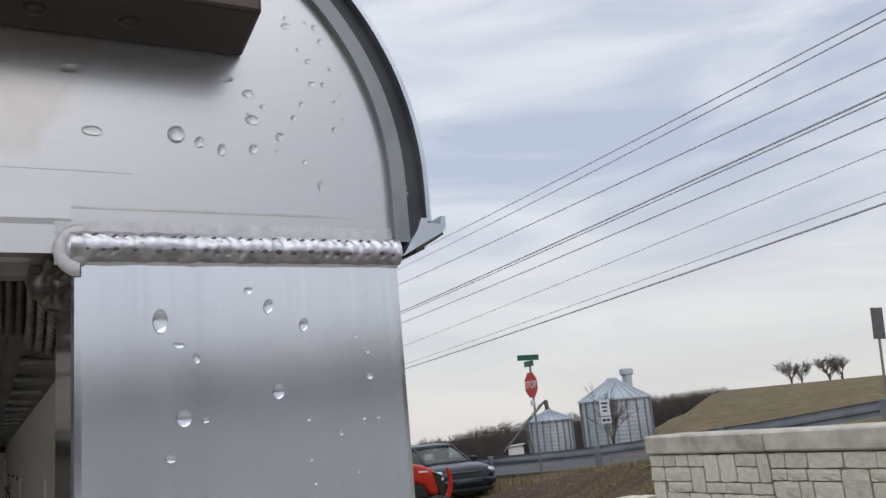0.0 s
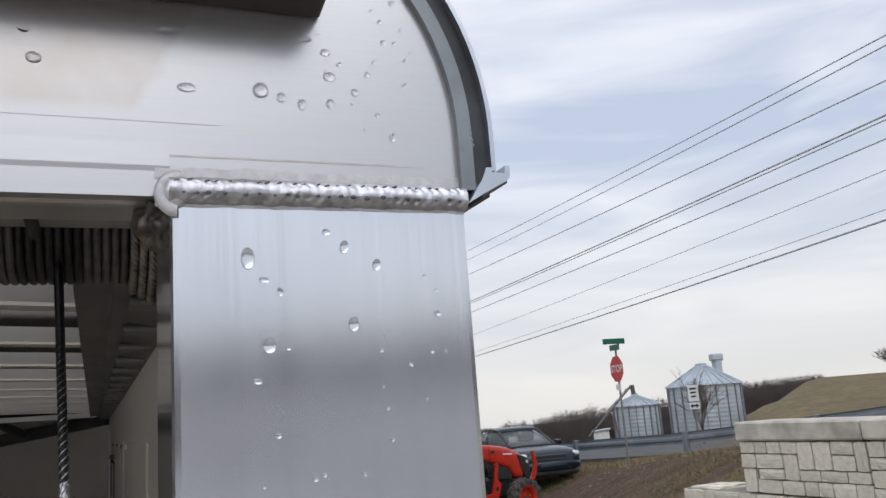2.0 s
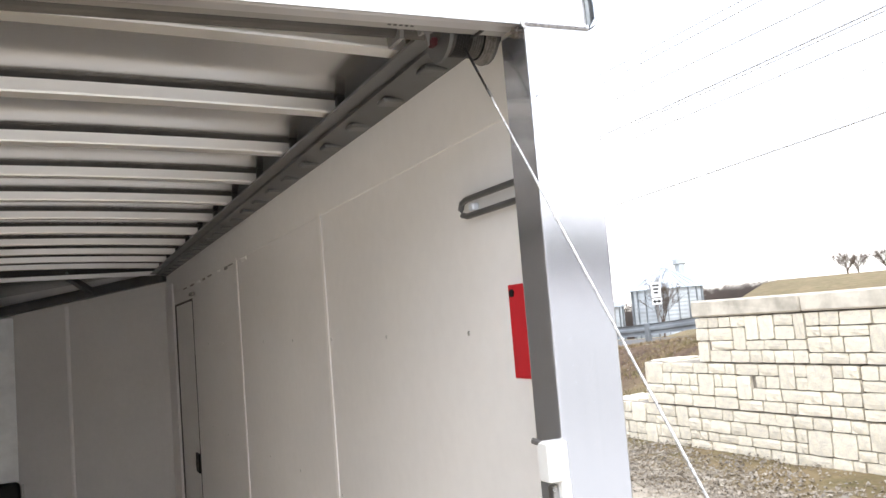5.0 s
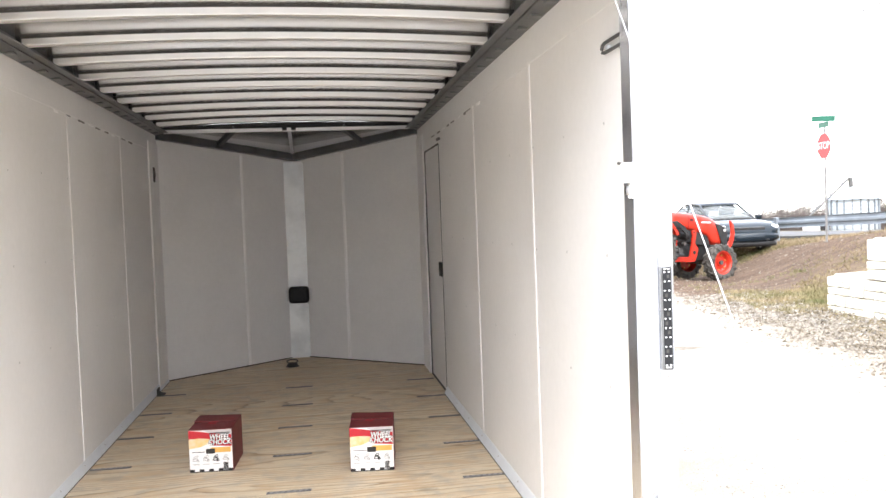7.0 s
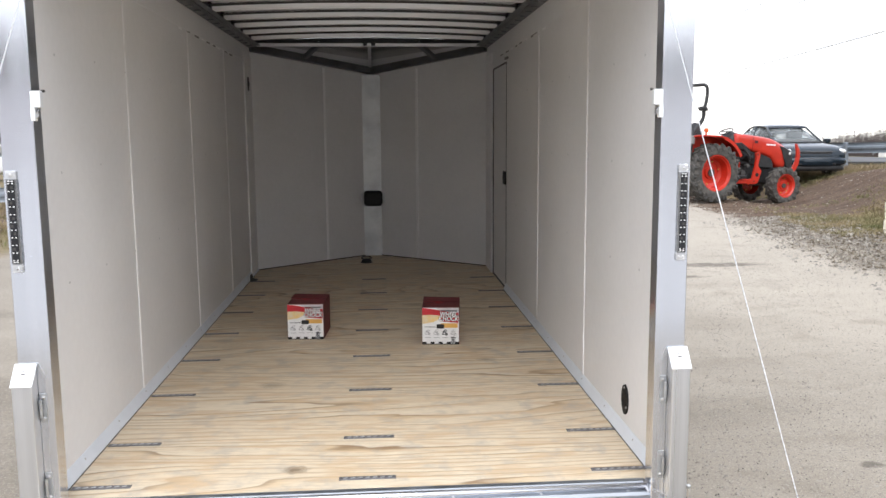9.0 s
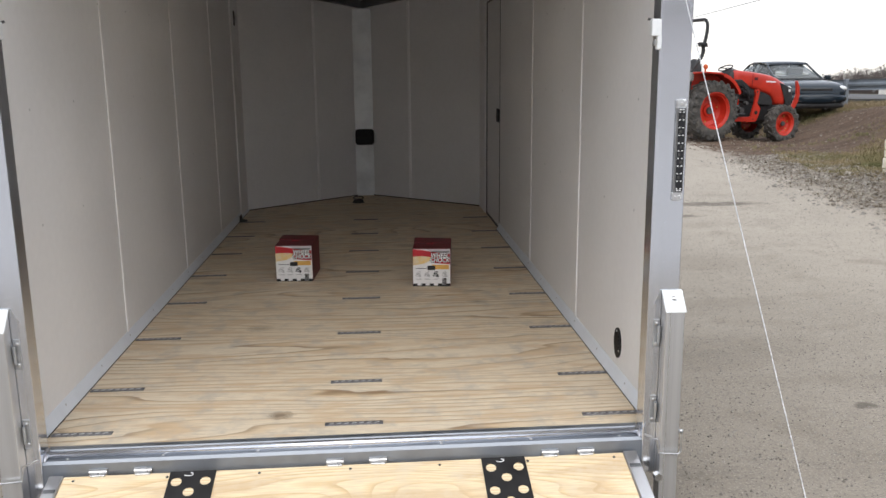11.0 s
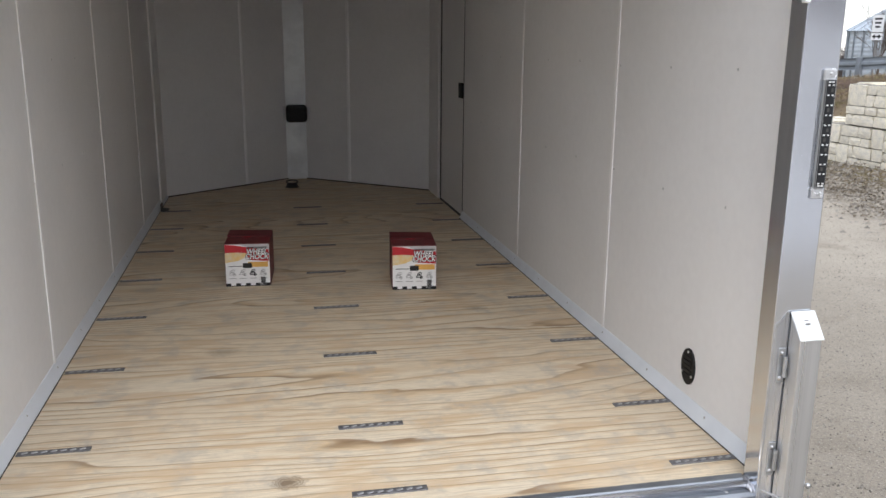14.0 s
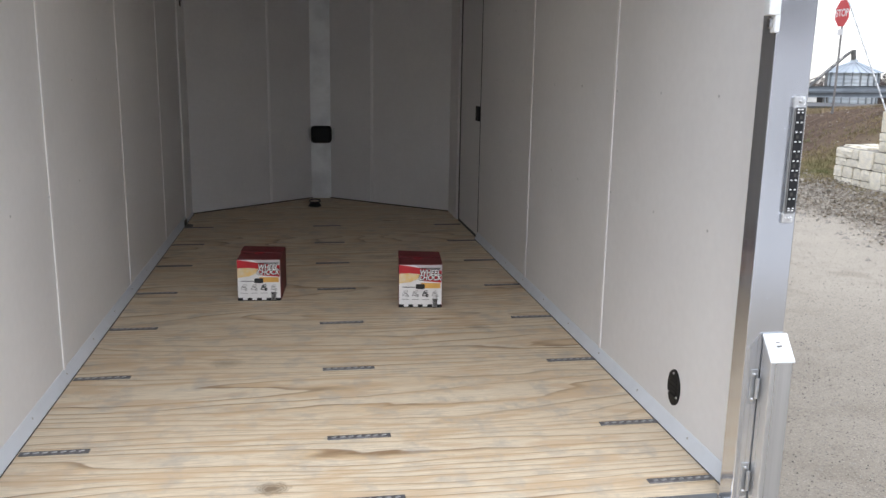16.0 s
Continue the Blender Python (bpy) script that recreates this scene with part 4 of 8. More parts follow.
for y in (2.35, 3.2):
    bm = bmesh.new()
    cyl(bm, (-1.12, y, GROUND + 0.335), (1.12, y, GROUND + 0.335), 0.03, 12)
    for side in (1, -1):
        box(bm, *sorted((side * 0.56, side * 0.60)), y - 0.05, y + 0.05, GROUND + 0.31, -0.041, 0.004)
    part("axle", bm, M_TBLACK, gear)

# socket on the nose post
plug = thing("wall_socket", "black covered electrical box on the nose post", "socket")
bm = bmesh.new()
box(bm, -0.085, 0.095, NOSE1 - 0.16, NOSE1 - 0.075, 0.495, 0.645, 0.032, 4)
part("cover", bm, M_BLACK, plug)
for sx in (-0.105, 0.109):
    bm = bmesh.new()
    box(bm, sx - 0.005, sx + 0.007, NOSE1 - 0.135, NOSE1 - 0.06, 0.515, 0.625, 0.003)
    for k in range(3):
        box(bm, sx - 0.007, sx + 0.009, NOSE1 - 0.14, NOSE1 - 0.125, 0.53 + 0.033 * k, 0.545 + 0.033 * k, 0.002)
    part("bracket", bm, M_WHITEPLATE, plug, "bright bracket")
ring = thing("tie_ring", "dark steel tie-down ring on the floor by the nose", "ring")
bm = bmesh.new()
revolve(bm, [(0.001, 0.034), (0.030, 0.033), (0.042, 0.024), (0.050, 0.008), (0.058, 0.0), (0.001, 0.0)], 28, "z")
part("base", bm, M_TBLACK, ring, at=pose(-0.065, 5.10, 0.0))
bm = bmesh.new()
pipe(bm, [(-0.065 + 0.045 * math.cos(a), 5.10 + 0.02 * math.sin(a), 0.044 + 0.012 * math.sin(a)) for a in np.linspace(0, 2 * math.pi, 17)], 0.006)
part("loop", bm, M_TGREY, ring)
foot = thing("corner_bracket", "small dark steel bracket on the floor at the wall", "bracket")
bm = bmesh.new()
prism(bm, [(-1.005, 0.0), (-0.955, 0.0), (-0.955, 0.006), (-0.995, 0.012), (-1.0, 0.05), (-1.005, 0.05)], "y", 4.18, 4.27)
part("angle", bm, M_TGREY, foot)
sw = thing("light_switch", "small black switch plate high on the wall", "switch")
bm = bmesh.new()
box(bm, -HALF, -HALF + 0.014, 4.52, 4.60, 1.56, 1.675, 0.004, 2)
part("plate", bm, M_BLACK, sw)
bm = bmesh.new()
box(bm, -HALF + 0.014, -HALF + 0.022, 4.545, 4.575, 1.595, 1.64, 0.003)
part("rocker", bm, M_TGREY, sw)

# ---- rear door frame ----
frame_ob = thing("trailer_doorway", "welded bare aluminium rear door frame with rain drops", "doorway")
POST_IN, POST_OUT, HEAD = 0.9705, 1.0718, 1.882
posts = {}
for side in (1, -1):
    bm = bmesh.new()
    box(bm, *sorted((side * POST_IN, side * POST_OUT)), REAR, 0.0, -0.14, HEAD, 0.0025, 2)
    posts[side] = part("post", bm, M_POST, frame_ob, "brushed aluminium post")


# header with rounded shoulders
def shoulder(r_out, cx, cz, steps=32):
    return [(cx + r_out * math.cos(a), cz + r_out * math.sin(a)) for a in np.linspace(0, math.pi / 2, steps)]


R0 = 0.0968
outline = [(-POST_IN + 0.004, HEAD), (-1.0712, HEAD), (-1.0712, 1.908)]
outline += [(-x, z) for x, z in shoulder(R0, 1.0712 - R0, 1.908)]
outline += [(x, 2.0048 + 0.045 * (1 - (x / 0.9744) ** 2)) for x in np.linspace(-0.93, 0.93, 15)]
outline += [(x, z) for x, z in shoulder(R0, 1.0712 - R0, 1.908)][::-1]
outline += [(1.0712, HEAD), (POST_IN - 0.004, HEAD)]
bm = bmesh.new()
prism(bm, outline, "y", REAR + 0.001, REAR + 0.034)
header = part("header", bm, M_PLATE, frame_ob, "mill finish aluminium header plate")
bm = bmesh.new()
segs = 8
rad = 0.011
hp = [(REAR + 0.0009, HEAD + 0.0175)] + [(REAR + 0.0008 + rad - rad * math.cos(a), HEAD + 0.010 - rad * math.sin(a)) for a in np.linspace(0.0, math.pi / 2, segs)]
hp += [(REAR + 0.0135, HEAD + 0.010 - rad), (REAR + 0.0135, HEAD + 0.0175)]
prism(bm, hp, "x", -POST_IN, POST_IN)
part("header_lip", bm, M_PLATE, frame_ob, smooth=False)
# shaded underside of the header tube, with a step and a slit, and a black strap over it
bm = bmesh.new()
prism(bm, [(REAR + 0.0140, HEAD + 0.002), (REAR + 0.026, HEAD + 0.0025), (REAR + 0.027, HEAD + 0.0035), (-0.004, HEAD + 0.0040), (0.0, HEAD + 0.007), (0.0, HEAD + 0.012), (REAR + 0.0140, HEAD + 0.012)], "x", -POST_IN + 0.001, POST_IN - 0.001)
# the shade under the header is put into this darker aluminium
under = part("under_channel", bm, M_UNDER, frame_ob, "header tube underside with its shade in the colour")
bm = bmesh.new()
box(bm, 0.9265, 0.9305, REAR + 0.0155, 0.002, HEAD + 0.0005, HEAD + 0.0105, 0.0006)
part("strap", bm, M_TBLACK, under, "black strap end")
for k in range(5):
    bm = bmesh.new()
    box(bm, 0.795 + 0.008 * k, 0.799 + 0.008 * k, -0.020, -0.017, HEAD + 0.0030, HEAD + 0.0045)
    part("slit", bm, M_TBLACK, under)
# hanging latch bracket behind the header
bm = bmesh.new()
prism(bm, [(0.846, 1.906), (0.878, 1.906), (0.874, 1.892), (0.868, 1.890), (0.866, 1.872), (0.8645, 1.872), (0.862, 1.889), (0.853, 1.890)], "y", 0.012, 0.018)
box(bm, 0.852, 0.857, 0.002, 0.018, 1.886, 1.906, 0.001)
part("latch_bracket", bm, M_GREYBRACKET, frame_ob, "bent steel latch bracket")
# inner channel behind the lip
bm = bmesh.new()
box(bm, -POST_IN, POST_IN, REAR + 0.034, REAR + 0.040, 1.894, 1.96, 0.001)
part("inner_channel", bm, M_TBLACK, frame_ob)


# edge trim and rubber seal round the shoulders
def arc_strip(r0, r1, y0, y1, cx, cz, side, below, bm):
    pts = np.linspace(0, math.pi / 2, 40)
    sec = [(r0, y0), (r1, y0), (r1, y1), (r0, y1)]
    rings = [[bm.verts.new((side * (cx + r), y, cz - below)) for r, y in sec]]
    for a in pts:
        rings.append([bm.verts.new((side * (cx + r * math.cos(a)), y, cz + r * math.sin(a))) for r, y in sec])
    for i in range(len(rings) - 1):
        for k in range(4):
            bm.faces.new((rings[i][k], rings[i][(k + 1) % 4], rings[i + 1][(k + 1) % 4], rings[i + 1][k]))
    bm.faces.new(rings[0])
    bm.faces.new(rings[-1][::-1])


CX, CZ = 1.0712 - R0, 1.908
for side in (1, -1):
    bm = bmesh.new()
    arc_strip(R0 - 0.001, R0 + 0.0045, REAR - 0.002, 0.01, CX, CZ, side, 0.021, bm)
    part("inner_trim", bm, M_TRIMGREY, frame_ob, "grey edge trim")
    bm = bmesh.new()
    arc_strip(R0 + 0.0045, R0 + 0.0105, REAR - 0.0005, 0.01, CX, CZ, side, 0.023, bm)
    part("seal", bm, M_SEAL, frame_ob, "dark rubber seal")
    bm = bmesh.new()
    arc_strip(R0 + 0.0105, R0 + 0.0122, REAR - 0.004, 0.01, CX, CZ, side, 0.014, bm)
    part("outer_trim", bm, M_TRIMALU, frame_ob)
    # cut end of the drip channel
    bm = bmesh.new()
    ox = lambda v: side * v
    prism(bm, [(ox(1.0712), 1.8815), (ox(1.0868), 1.8900), (ox(1.0882), 1.8915), (ox(1.0884), 1.8958), (ox(1.0866), 1.8958), (ox(1.0862), 1.8930), (ox(1.0812), 1.8930), (ox(1.0812), 1.8948), (ox(1.0790), 1.8948), (ox(1.0772), 1.8905)], "y", REAR - 0.005, 0.01)
    part("drip_channel", bm, M_TRIMALU, frame_ob, "cut aluminium drip channel end")
    # dark strip that draws the shade under the channel
    bm = bmesh.new()
    prism(bm, [(ox(1.0760), 1.8842), (ox(1.0866), 1.8899), (ox(1.0866), 1.8890), (ox(1.0760), 1.8828)], "y", REAR - 0.0056, 0.004)
    part("drip_shade", bm, M_BAR, frame_ob, "dark strip for the shade under the drip channel")
    for k in range(4):
        bm = bmesh.new()
        ball(bm, (side * (1.0758 - 0.0003 * k), REAR - 0.0015, 1.904 + 0.0020 * k), 0.0009, 1, 0.8, 1, 8, 6)
        part("staple", bm, M_TRIMGREY, frame_ob)


# weld bead between header and post: overlapping ripples
def weld(x0, x1, z, height, proud, ripples, bm, y):
    nx, nz = ripples * 10, 26
    grid = []
    for i in range(nx + 1):
        u = i / nx
        col = []
        for j in range(nz + 1):
            v = -1 + 2 * j / nz
            wob = 1 + 0.09 * noise.noise(Vector((u * 26, v, 0))) + 0.03 * noise.noise(Vector((u * 90, v * 2, 4)))
            h = proud * max(0.0, 1 - v * v) ** 0.6 * wob
            # slanting dashes where the puddle froze above, pits along the lower flank
            jit = 0.55 * noise.noise(Vector((u * 19, 1.5, 0)))
            amp = max(0.15, 1 + 1.5 * noise.noise(Vector((u * 11, 4.5, 2))))
            ph = (u * ripples + 1.3 * (v - 0.30) + jit) % 1.0
            h -= 0.07 * proud * amp * math.exp(-((v - 0.45) / 0.14) ** 2) * math.exp(-((ph - 0.5) / 0.20) ** 2)
            ph2 = (u * ripples * 0.8 - 0.5 * (v + 0.4) + 1.4 * jit) % 1.0
            h -= 0.12 * proud * amp * math.exp(-((v + 0.45) / 0.18) ** 2) * math.exp(-((ph2 - 0.5) / 0.24) ** 2)
            h -= 0.02 * proud * math.sin(2 * math.pi * (u * ripples + 0.9 * v * v))
            col.append(bm.verts.new((x0 + (x1 - x0) * u, y - h, z + v * height / 2 + 0.0005 * noise.noise(Vector((u * 24, 3.1, v))))))
        grid.append(col)
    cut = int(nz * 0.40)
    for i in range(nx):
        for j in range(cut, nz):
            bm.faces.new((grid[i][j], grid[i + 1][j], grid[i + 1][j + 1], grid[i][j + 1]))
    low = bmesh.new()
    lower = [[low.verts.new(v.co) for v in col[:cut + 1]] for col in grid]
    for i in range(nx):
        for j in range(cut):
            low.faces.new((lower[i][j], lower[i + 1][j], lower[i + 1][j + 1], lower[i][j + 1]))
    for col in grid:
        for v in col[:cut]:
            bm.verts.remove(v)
    return low


for side in (1, -1):
    bm = bmesh.new()
    flank = weld(*sorted((side * 0.970, side * 1.0716)), HEAD + 0.0018, 0.0090, 0.0036, 30, bm, REAR)
    part("weld_bead", bm, M_WELD, frame_ob, "rippled weld bead", smooth=True)
    # dark reflections of each ripple, built as flecks: slanting dashes above, round spots below
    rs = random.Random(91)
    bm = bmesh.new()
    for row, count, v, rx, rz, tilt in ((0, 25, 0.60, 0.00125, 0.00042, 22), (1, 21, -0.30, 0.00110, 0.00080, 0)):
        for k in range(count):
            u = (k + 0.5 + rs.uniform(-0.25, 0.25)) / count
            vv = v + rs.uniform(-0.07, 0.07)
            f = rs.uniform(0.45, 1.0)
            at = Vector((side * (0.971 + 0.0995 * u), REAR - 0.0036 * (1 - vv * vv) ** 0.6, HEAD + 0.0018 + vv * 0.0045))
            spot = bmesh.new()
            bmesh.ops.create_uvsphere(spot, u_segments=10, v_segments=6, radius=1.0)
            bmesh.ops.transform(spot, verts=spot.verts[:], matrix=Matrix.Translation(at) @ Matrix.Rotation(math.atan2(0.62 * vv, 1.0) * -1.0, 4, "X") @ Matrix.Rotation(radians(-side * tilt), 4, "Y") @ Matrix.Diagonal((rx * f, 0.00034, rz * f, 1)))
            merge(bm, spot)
    part("weld_ripple_dark", bm, M_RIPPLE_DARK, frame_ob, "dark flecks drawn for the reflections in the weld ripples", smooth=True)
    # darker copy of the bead metal: the flank's dark reflection is in its colour
    part("weld_flank", flank, M_WELDLOW, frame_ob, "lower flank of the weld, toned darker for its reflection", smooth=True)
    # dull etched margins of the weld, with a ragged outer edge
    for up in (1, -1):
        bm = bmesh.new()
        rows_ = []
        for i in range(181):
            x = side * (0.966 + 0.1050 * i / 180)
            base_z = HEAD + 0.0018 + up * 0.0040
            reach = 0.0040 + 0.0010 * noise.noise(Vector((x * 120, up * 3.0, 0))) + 0.0006 * noise.noise(Vector((x * 420, up, 5)))
            reach *= 1.0 if up > 0 else 0.35
            yy = REAR + (0.001 if up > 0 else 0.0)
            rows_.append([bm.verts.new((x, yy - 0.0003, base_z)), bm.verts.new((x, yy - 0.0002, base_z + up * reach * 0.7)), bm.verts.new((x, yy - 0.00005, base_z + up * reach))])
        for i in range(180):
            for k in range(2):
                bm.faces.new((rows_[i][k], rows_[i + 1][k], rows_[i + 1][k + 1], rows_[i][k + 1]))
        part("weld_margin", bm, M_ETCH, frame_ob, "dull etched weld margin", smooth=True)
    # the bead curls round the corner of the post
    bm = bmesh.new()
    loops = []
    for i in range(41):
        a_ = radians(80) + radians(190) * i / 40
        cx_w, cz_w = 0.9725, HEAD + 0.0006
        rr = 0.0046
        fat = 0.0023 * (1 + 0.10 * noise.noise(Vector((i * 0.35, 2, 0))))
        cw = Vector((side * (cx_w + rr * math.cos(a_)), REAR - 0.0004, cz_w + rr * math.sin(a_) * 1.15))
        out_w = Vector((side * math.cos(a_), 0, math.sin(a_)))
        loops.append([bm.verts.new(cw + fat * (math.cos(q) * out_w + 0.55 * math.sin(q) * Vector((0, -1, 0)))) for q in np.linspace(0, math.pi, 9)])
    for p0, p1 in zip(loops, loops[1:]):
        for q in range(8):
            bm.faces.new((p0[q], p0[q + 1], p1[q + 1], p1[q]))
    part("weld_curl", bm, M_ETCH, frame_ob, "curled weld end", smooth=True)
    for nm, mt, c, r, seed, amp in (("weld_end", M_WELD, (side * 0.9722, REAR, HEAD + 0.0012), (0.0046, 0.0026, 0.0050), 2.0, 0.12),
                                    ("burnt_weld", M_SOOT, (side * 0.9665, REAR + 0.016, HEAD - 0.006), (0.0058, 0.010, 0.0070), 7.0, 0.5)):
        bm = bmesh.new()
        bmesh.ops.create_icosphere(bm, subdivisions=4, radius=1.0)
        for v in bm.verts:
            k = 1 + amp * noise.noise(v.co * (1.6 if amp < 0.3 else 1.9) + Vector((seed, 0, 0)))
            v.co = Vector((c[0] + r[0] * v.co.x * k, c[1] + r[1] * v.co.y * k, c[2] + r[2] * v.co.z * k))
        part(nm, bm, mt, frame_ob, "rounded weld end" if amp < 0.3 else "sooty rough weld", smooth=True)

# bronze channel that overhangs the header, with rivets
visor = thing("rear_visor", "dark bronze aluminium channel above the rear opening", "channel")
bm = bmesh.new()
pts = [(-1.0215, REAR + 0.0005), (1.0215, REAR + 0.0005), (1.0195, REAR - 0.030), (-1.0195, REAR - 0.030)]
prism(bm, pts, "z", 1.9482, 1.985)
bmesh.ops.bevel(bm, geom=[e for e in bm.edges], offset=0.0012, segments=2, affect="EDGES", profile=0.5)
part("channel", bm, M_BAR, visor)
bm = bmesh.new()
ball(bm, (0, 0, 0), 0.0032, 1, 1, 0.45, 12, 8)
rv = finish("rivet", bm, M_BAR, True)
for k in range(40):
    share("rivet", rv, visor, pose(0.985 - 0.0185 * 1.35 * k if k < 20 else -0.985 + 0.025 * (k - 20), REAR - 0.013, 1.9482))

# scored lines on the header plate: a fine one, and the soft edge of the rolled lip
for z, x0, x1, w in ((1.8955, -0.97, 1.058, 0.00035), (1.9065, -0.97, 0.987, 0.00010)):
    bm = bmesh.new()
    box(bm, x0, x1, REAR + 0.0009, REAR + 0.002, z - w, z + w)
    part("scribe_line", bm, M_SCRIBE, header)

# rain drops on header and post
bm = bmesh.new()
b2 = bmesh.new()
bmesh.ops.create_uvsphere(b2, u_segments=16, v_segments=10, radius=1.0)
bmesh.ops.bisect_plane(b2, geom=b2.verts[:] + b2.edges[:] + b2.faces[:], plane_co=(0, -0.02, 0), plane_no=(0, 1, 0), clear_outer=True)
drop_mesh = finish("rain_drop", b2, M_DROP, True)
bm.free()


def drop(parent, x, z, w, h):
    deep = min(w, h) * (0.55 if parent is header else 0.8)
    d = share("rain_drop", drop_mesh, parent, Matrix.LocRotScale((x, REAR + (0.001 if parent is header else 0.0) - 0.12 * deep, z), Euler((0, random.uniform(-0.2, 0.2), 0)), (w, deep, h)))
    return d


# x, z, half width and half height in tenths of a millimetre
HEAD_DROPS_A = [(0.97, 1.938, 28, 15), (0.982, 1.94, 17, 7), (1.0, 1.943, 21, 9), (0.993, 1.937, 8, 4), (1.016, 1.94, 25, 9), (1.023, 1.936, 19, 13), (1.003, 1.933, 8, 4), (1.008, 1.933, 13, 3), (1.028, 1.932, 13, 8),
                (0.976, 1.919, 29, 16), (1.0, 1.92, 26, 27), (1.007, 1.918, 15, 18), (1.014, 1.916, 15, 20), (1.024, 1.927, 23, 17), (1.024, 1.917, 15, 17), (1.033, 1.922, 14, 14), (1.032, 1.917, 8, 8),
                (1.038, 1.929, 10, 11), (1.041, 1.934, 10, 11), (1.045, 1.942, 12, 11), (1.049, 1.942, 9, 9)]
HEAD_DROPS_B = [(1.037, 1.962, 17, 11), (1.037, 1.965, 8, 8), (1.047, 1.963, 9, 10), (1.049, 1.958, 12, 10), (1.041, 1.954, 9, 7), (1.044, 1.95, 10, 9), (1.052, 1.948, 9, 8), (1.053, 1.936, 8, 8), (1.055, 1.939, 6, 6),
                (1.052, 1.926, 9, 11), (1.045, 1.925, 6, 6), (1.055, 1.93, 5, 5), (1.054, 1.919, 6, 6), (1.041, 1.914, 9, 8), (1.046, 1.906, 11, 17), (1.036, 1.908, 6, 6), (0.904, 1.922, 27, 25), (0.912, 1.927, 18, 13),
                (0.931, 1.925, 23, 18), (0.928, 1.934, 15, 10), (0.915, 1.933, 10, 5), (0.917, 1.914, 11, 10), (0.847, 1.924, 15, 10)]
POST_DROPS_A = [(0.994, 1.862, 22, 36), (1.02, 1.871, 14, 11), (1.026, 1.866, 15, 24), (1.037, 1.86, 14, 21), (0.999, 1.855, 17, 9), (1.004, 1.851, 10, 16), (1.028, 1.84, 18, 25), (1.0, 1.834, 22, 25), (1.006, 1.833, 10, 8),
                (0.996, 1.823, 15, 10), (1.058, 1.843, 12, 10), (1.058, 1.851, 7, 8), (1.054, 1.856, 6, 6), (1.037, 1.831, 7, 6), (1.047, 1.826, 9, 7), (1.055, 1.83, 7, 6), (1.06, 1.83, 6, 5), (1.037, 1.819, 6, 5), (1.038, 1.812, 7, 6), (1.052, 1.814, 5, 5)]
POST_DROPS_B = [(0.997, 1.775, 17, 14), (0.995, 1.76, 17, 17), (0.995, 1.748, 17, 20), (1.026, 1.762, 18, 15), (1.031, 1.735, 13, 14), (1.043, 1.736, 12, 11), (1.046, 1.76, 8, 8), (1.013, 1.792, 10, 10), (1.016, 1.793, 9, 9),
                (1.029, 1.792, 9, 7), (0.997, 1.791, 6, 6), (1.002, 1.806, 11, 10), (1.039, 1.802, 8, 7), (1.066, 1.748, 8, 8)]
for x, z, w, h in HEAD_DROPS_A + HEAD_DROPS_B:
    drop(header, x, z, w * 0.0001, h * 0.0001)
for x, z, w, h in POST_DROPS_A + POST_DROPS_B:
    drop(posts[1], x, z, w * 0.0001, h * 0.0001)
# a speck of mud on the post
bm = bmesh.new()
ball(bm, (0.9795, REAR - 0.0004, 1.7842), 0.0012, 1.0, 0.6, 1.0, 10, 6)
ball(bm, (0.9812, REAR - 0.0003, 1.7850), 0.0008, 1.2, 0.6, 0.7, 8, 6)
ball(bm, (0.9798, REAR - 0.0003, 1.7822), 0.0006, 0.7, 0.6, 1.4, 8, 6)
part("mud_speck", bm, M_SOOT, posts[1], "dark mud speck")
rng = random.Random(5)
for k in range(34):
    x, z = rng.uniform(1.020, 1.058), rng.uniform(1.905, 1.985)
    s = rng.uniform(0.0002, 0.0005)
    drop(header, x, z, s, s)
for k in range(70):
    x, z = rng.uniform(0.98, 1.069), 1.84 - 0.12 * rng.random() ** 0.8
    s = rng.uniform(0.0001, 0.0004)
    drop(posts[1], x, z, s, s * 1.1)
for side in (1, -1):
    for k in range(60):
        z = rng.uniform(0.55, 1.72)
        s = rng.uniform(0.0006, 0.0016)
        drop(posts[side], side * rng.uniform(0.985, 1.068), z, s, s)

# sill, hinge knuckles and rear edge
bm = bmesh.new()
prism(bm, [(0.014, 0.004), (-0.012, 0.004), (-0.020, -0.004), (-0.026, -0.016), (-0.050, -0.018), (-0.056, -0.028), (-0.060, -0.14), (0.014, -0.14)], "x", -POST_IN, POST_IN)
sill = part("sill", bm, M_SILL, frame_ob, "extruded aluminium sill")
bm = bmesh.new()
prism(bm, [(-0.024 + 0.0135 * math.cos(a), -0.010 + 0.0135 * math.sin(a)) for a in np.linspace(0, 2 * math.pi, 25)[:-1]], "x", -POST_IN + 0.002, POST_IN - 0.002)
part("sill_bead", bm, M_POST, sill, "rounded bright sill edge", smooth=True)
bm = bmesh.new()
box(bm, -POST_IN, POST_IN, -0.024, -0.018, -0.012, -0.004, 0.002)
part("sill_seal", bm, M_DARKALU, sill)
bm = bmesh.new()
ball(bm, (0, 0, 0), 0.006, 1, 1, 0.5, 8, 6)
sbolt = finish("bolt", bm, M_STEEL)
for k in range(7):
    share("bolt", sbolt, sill, pose(-0.9 + 0.3 * k, -0.038, -0.017))
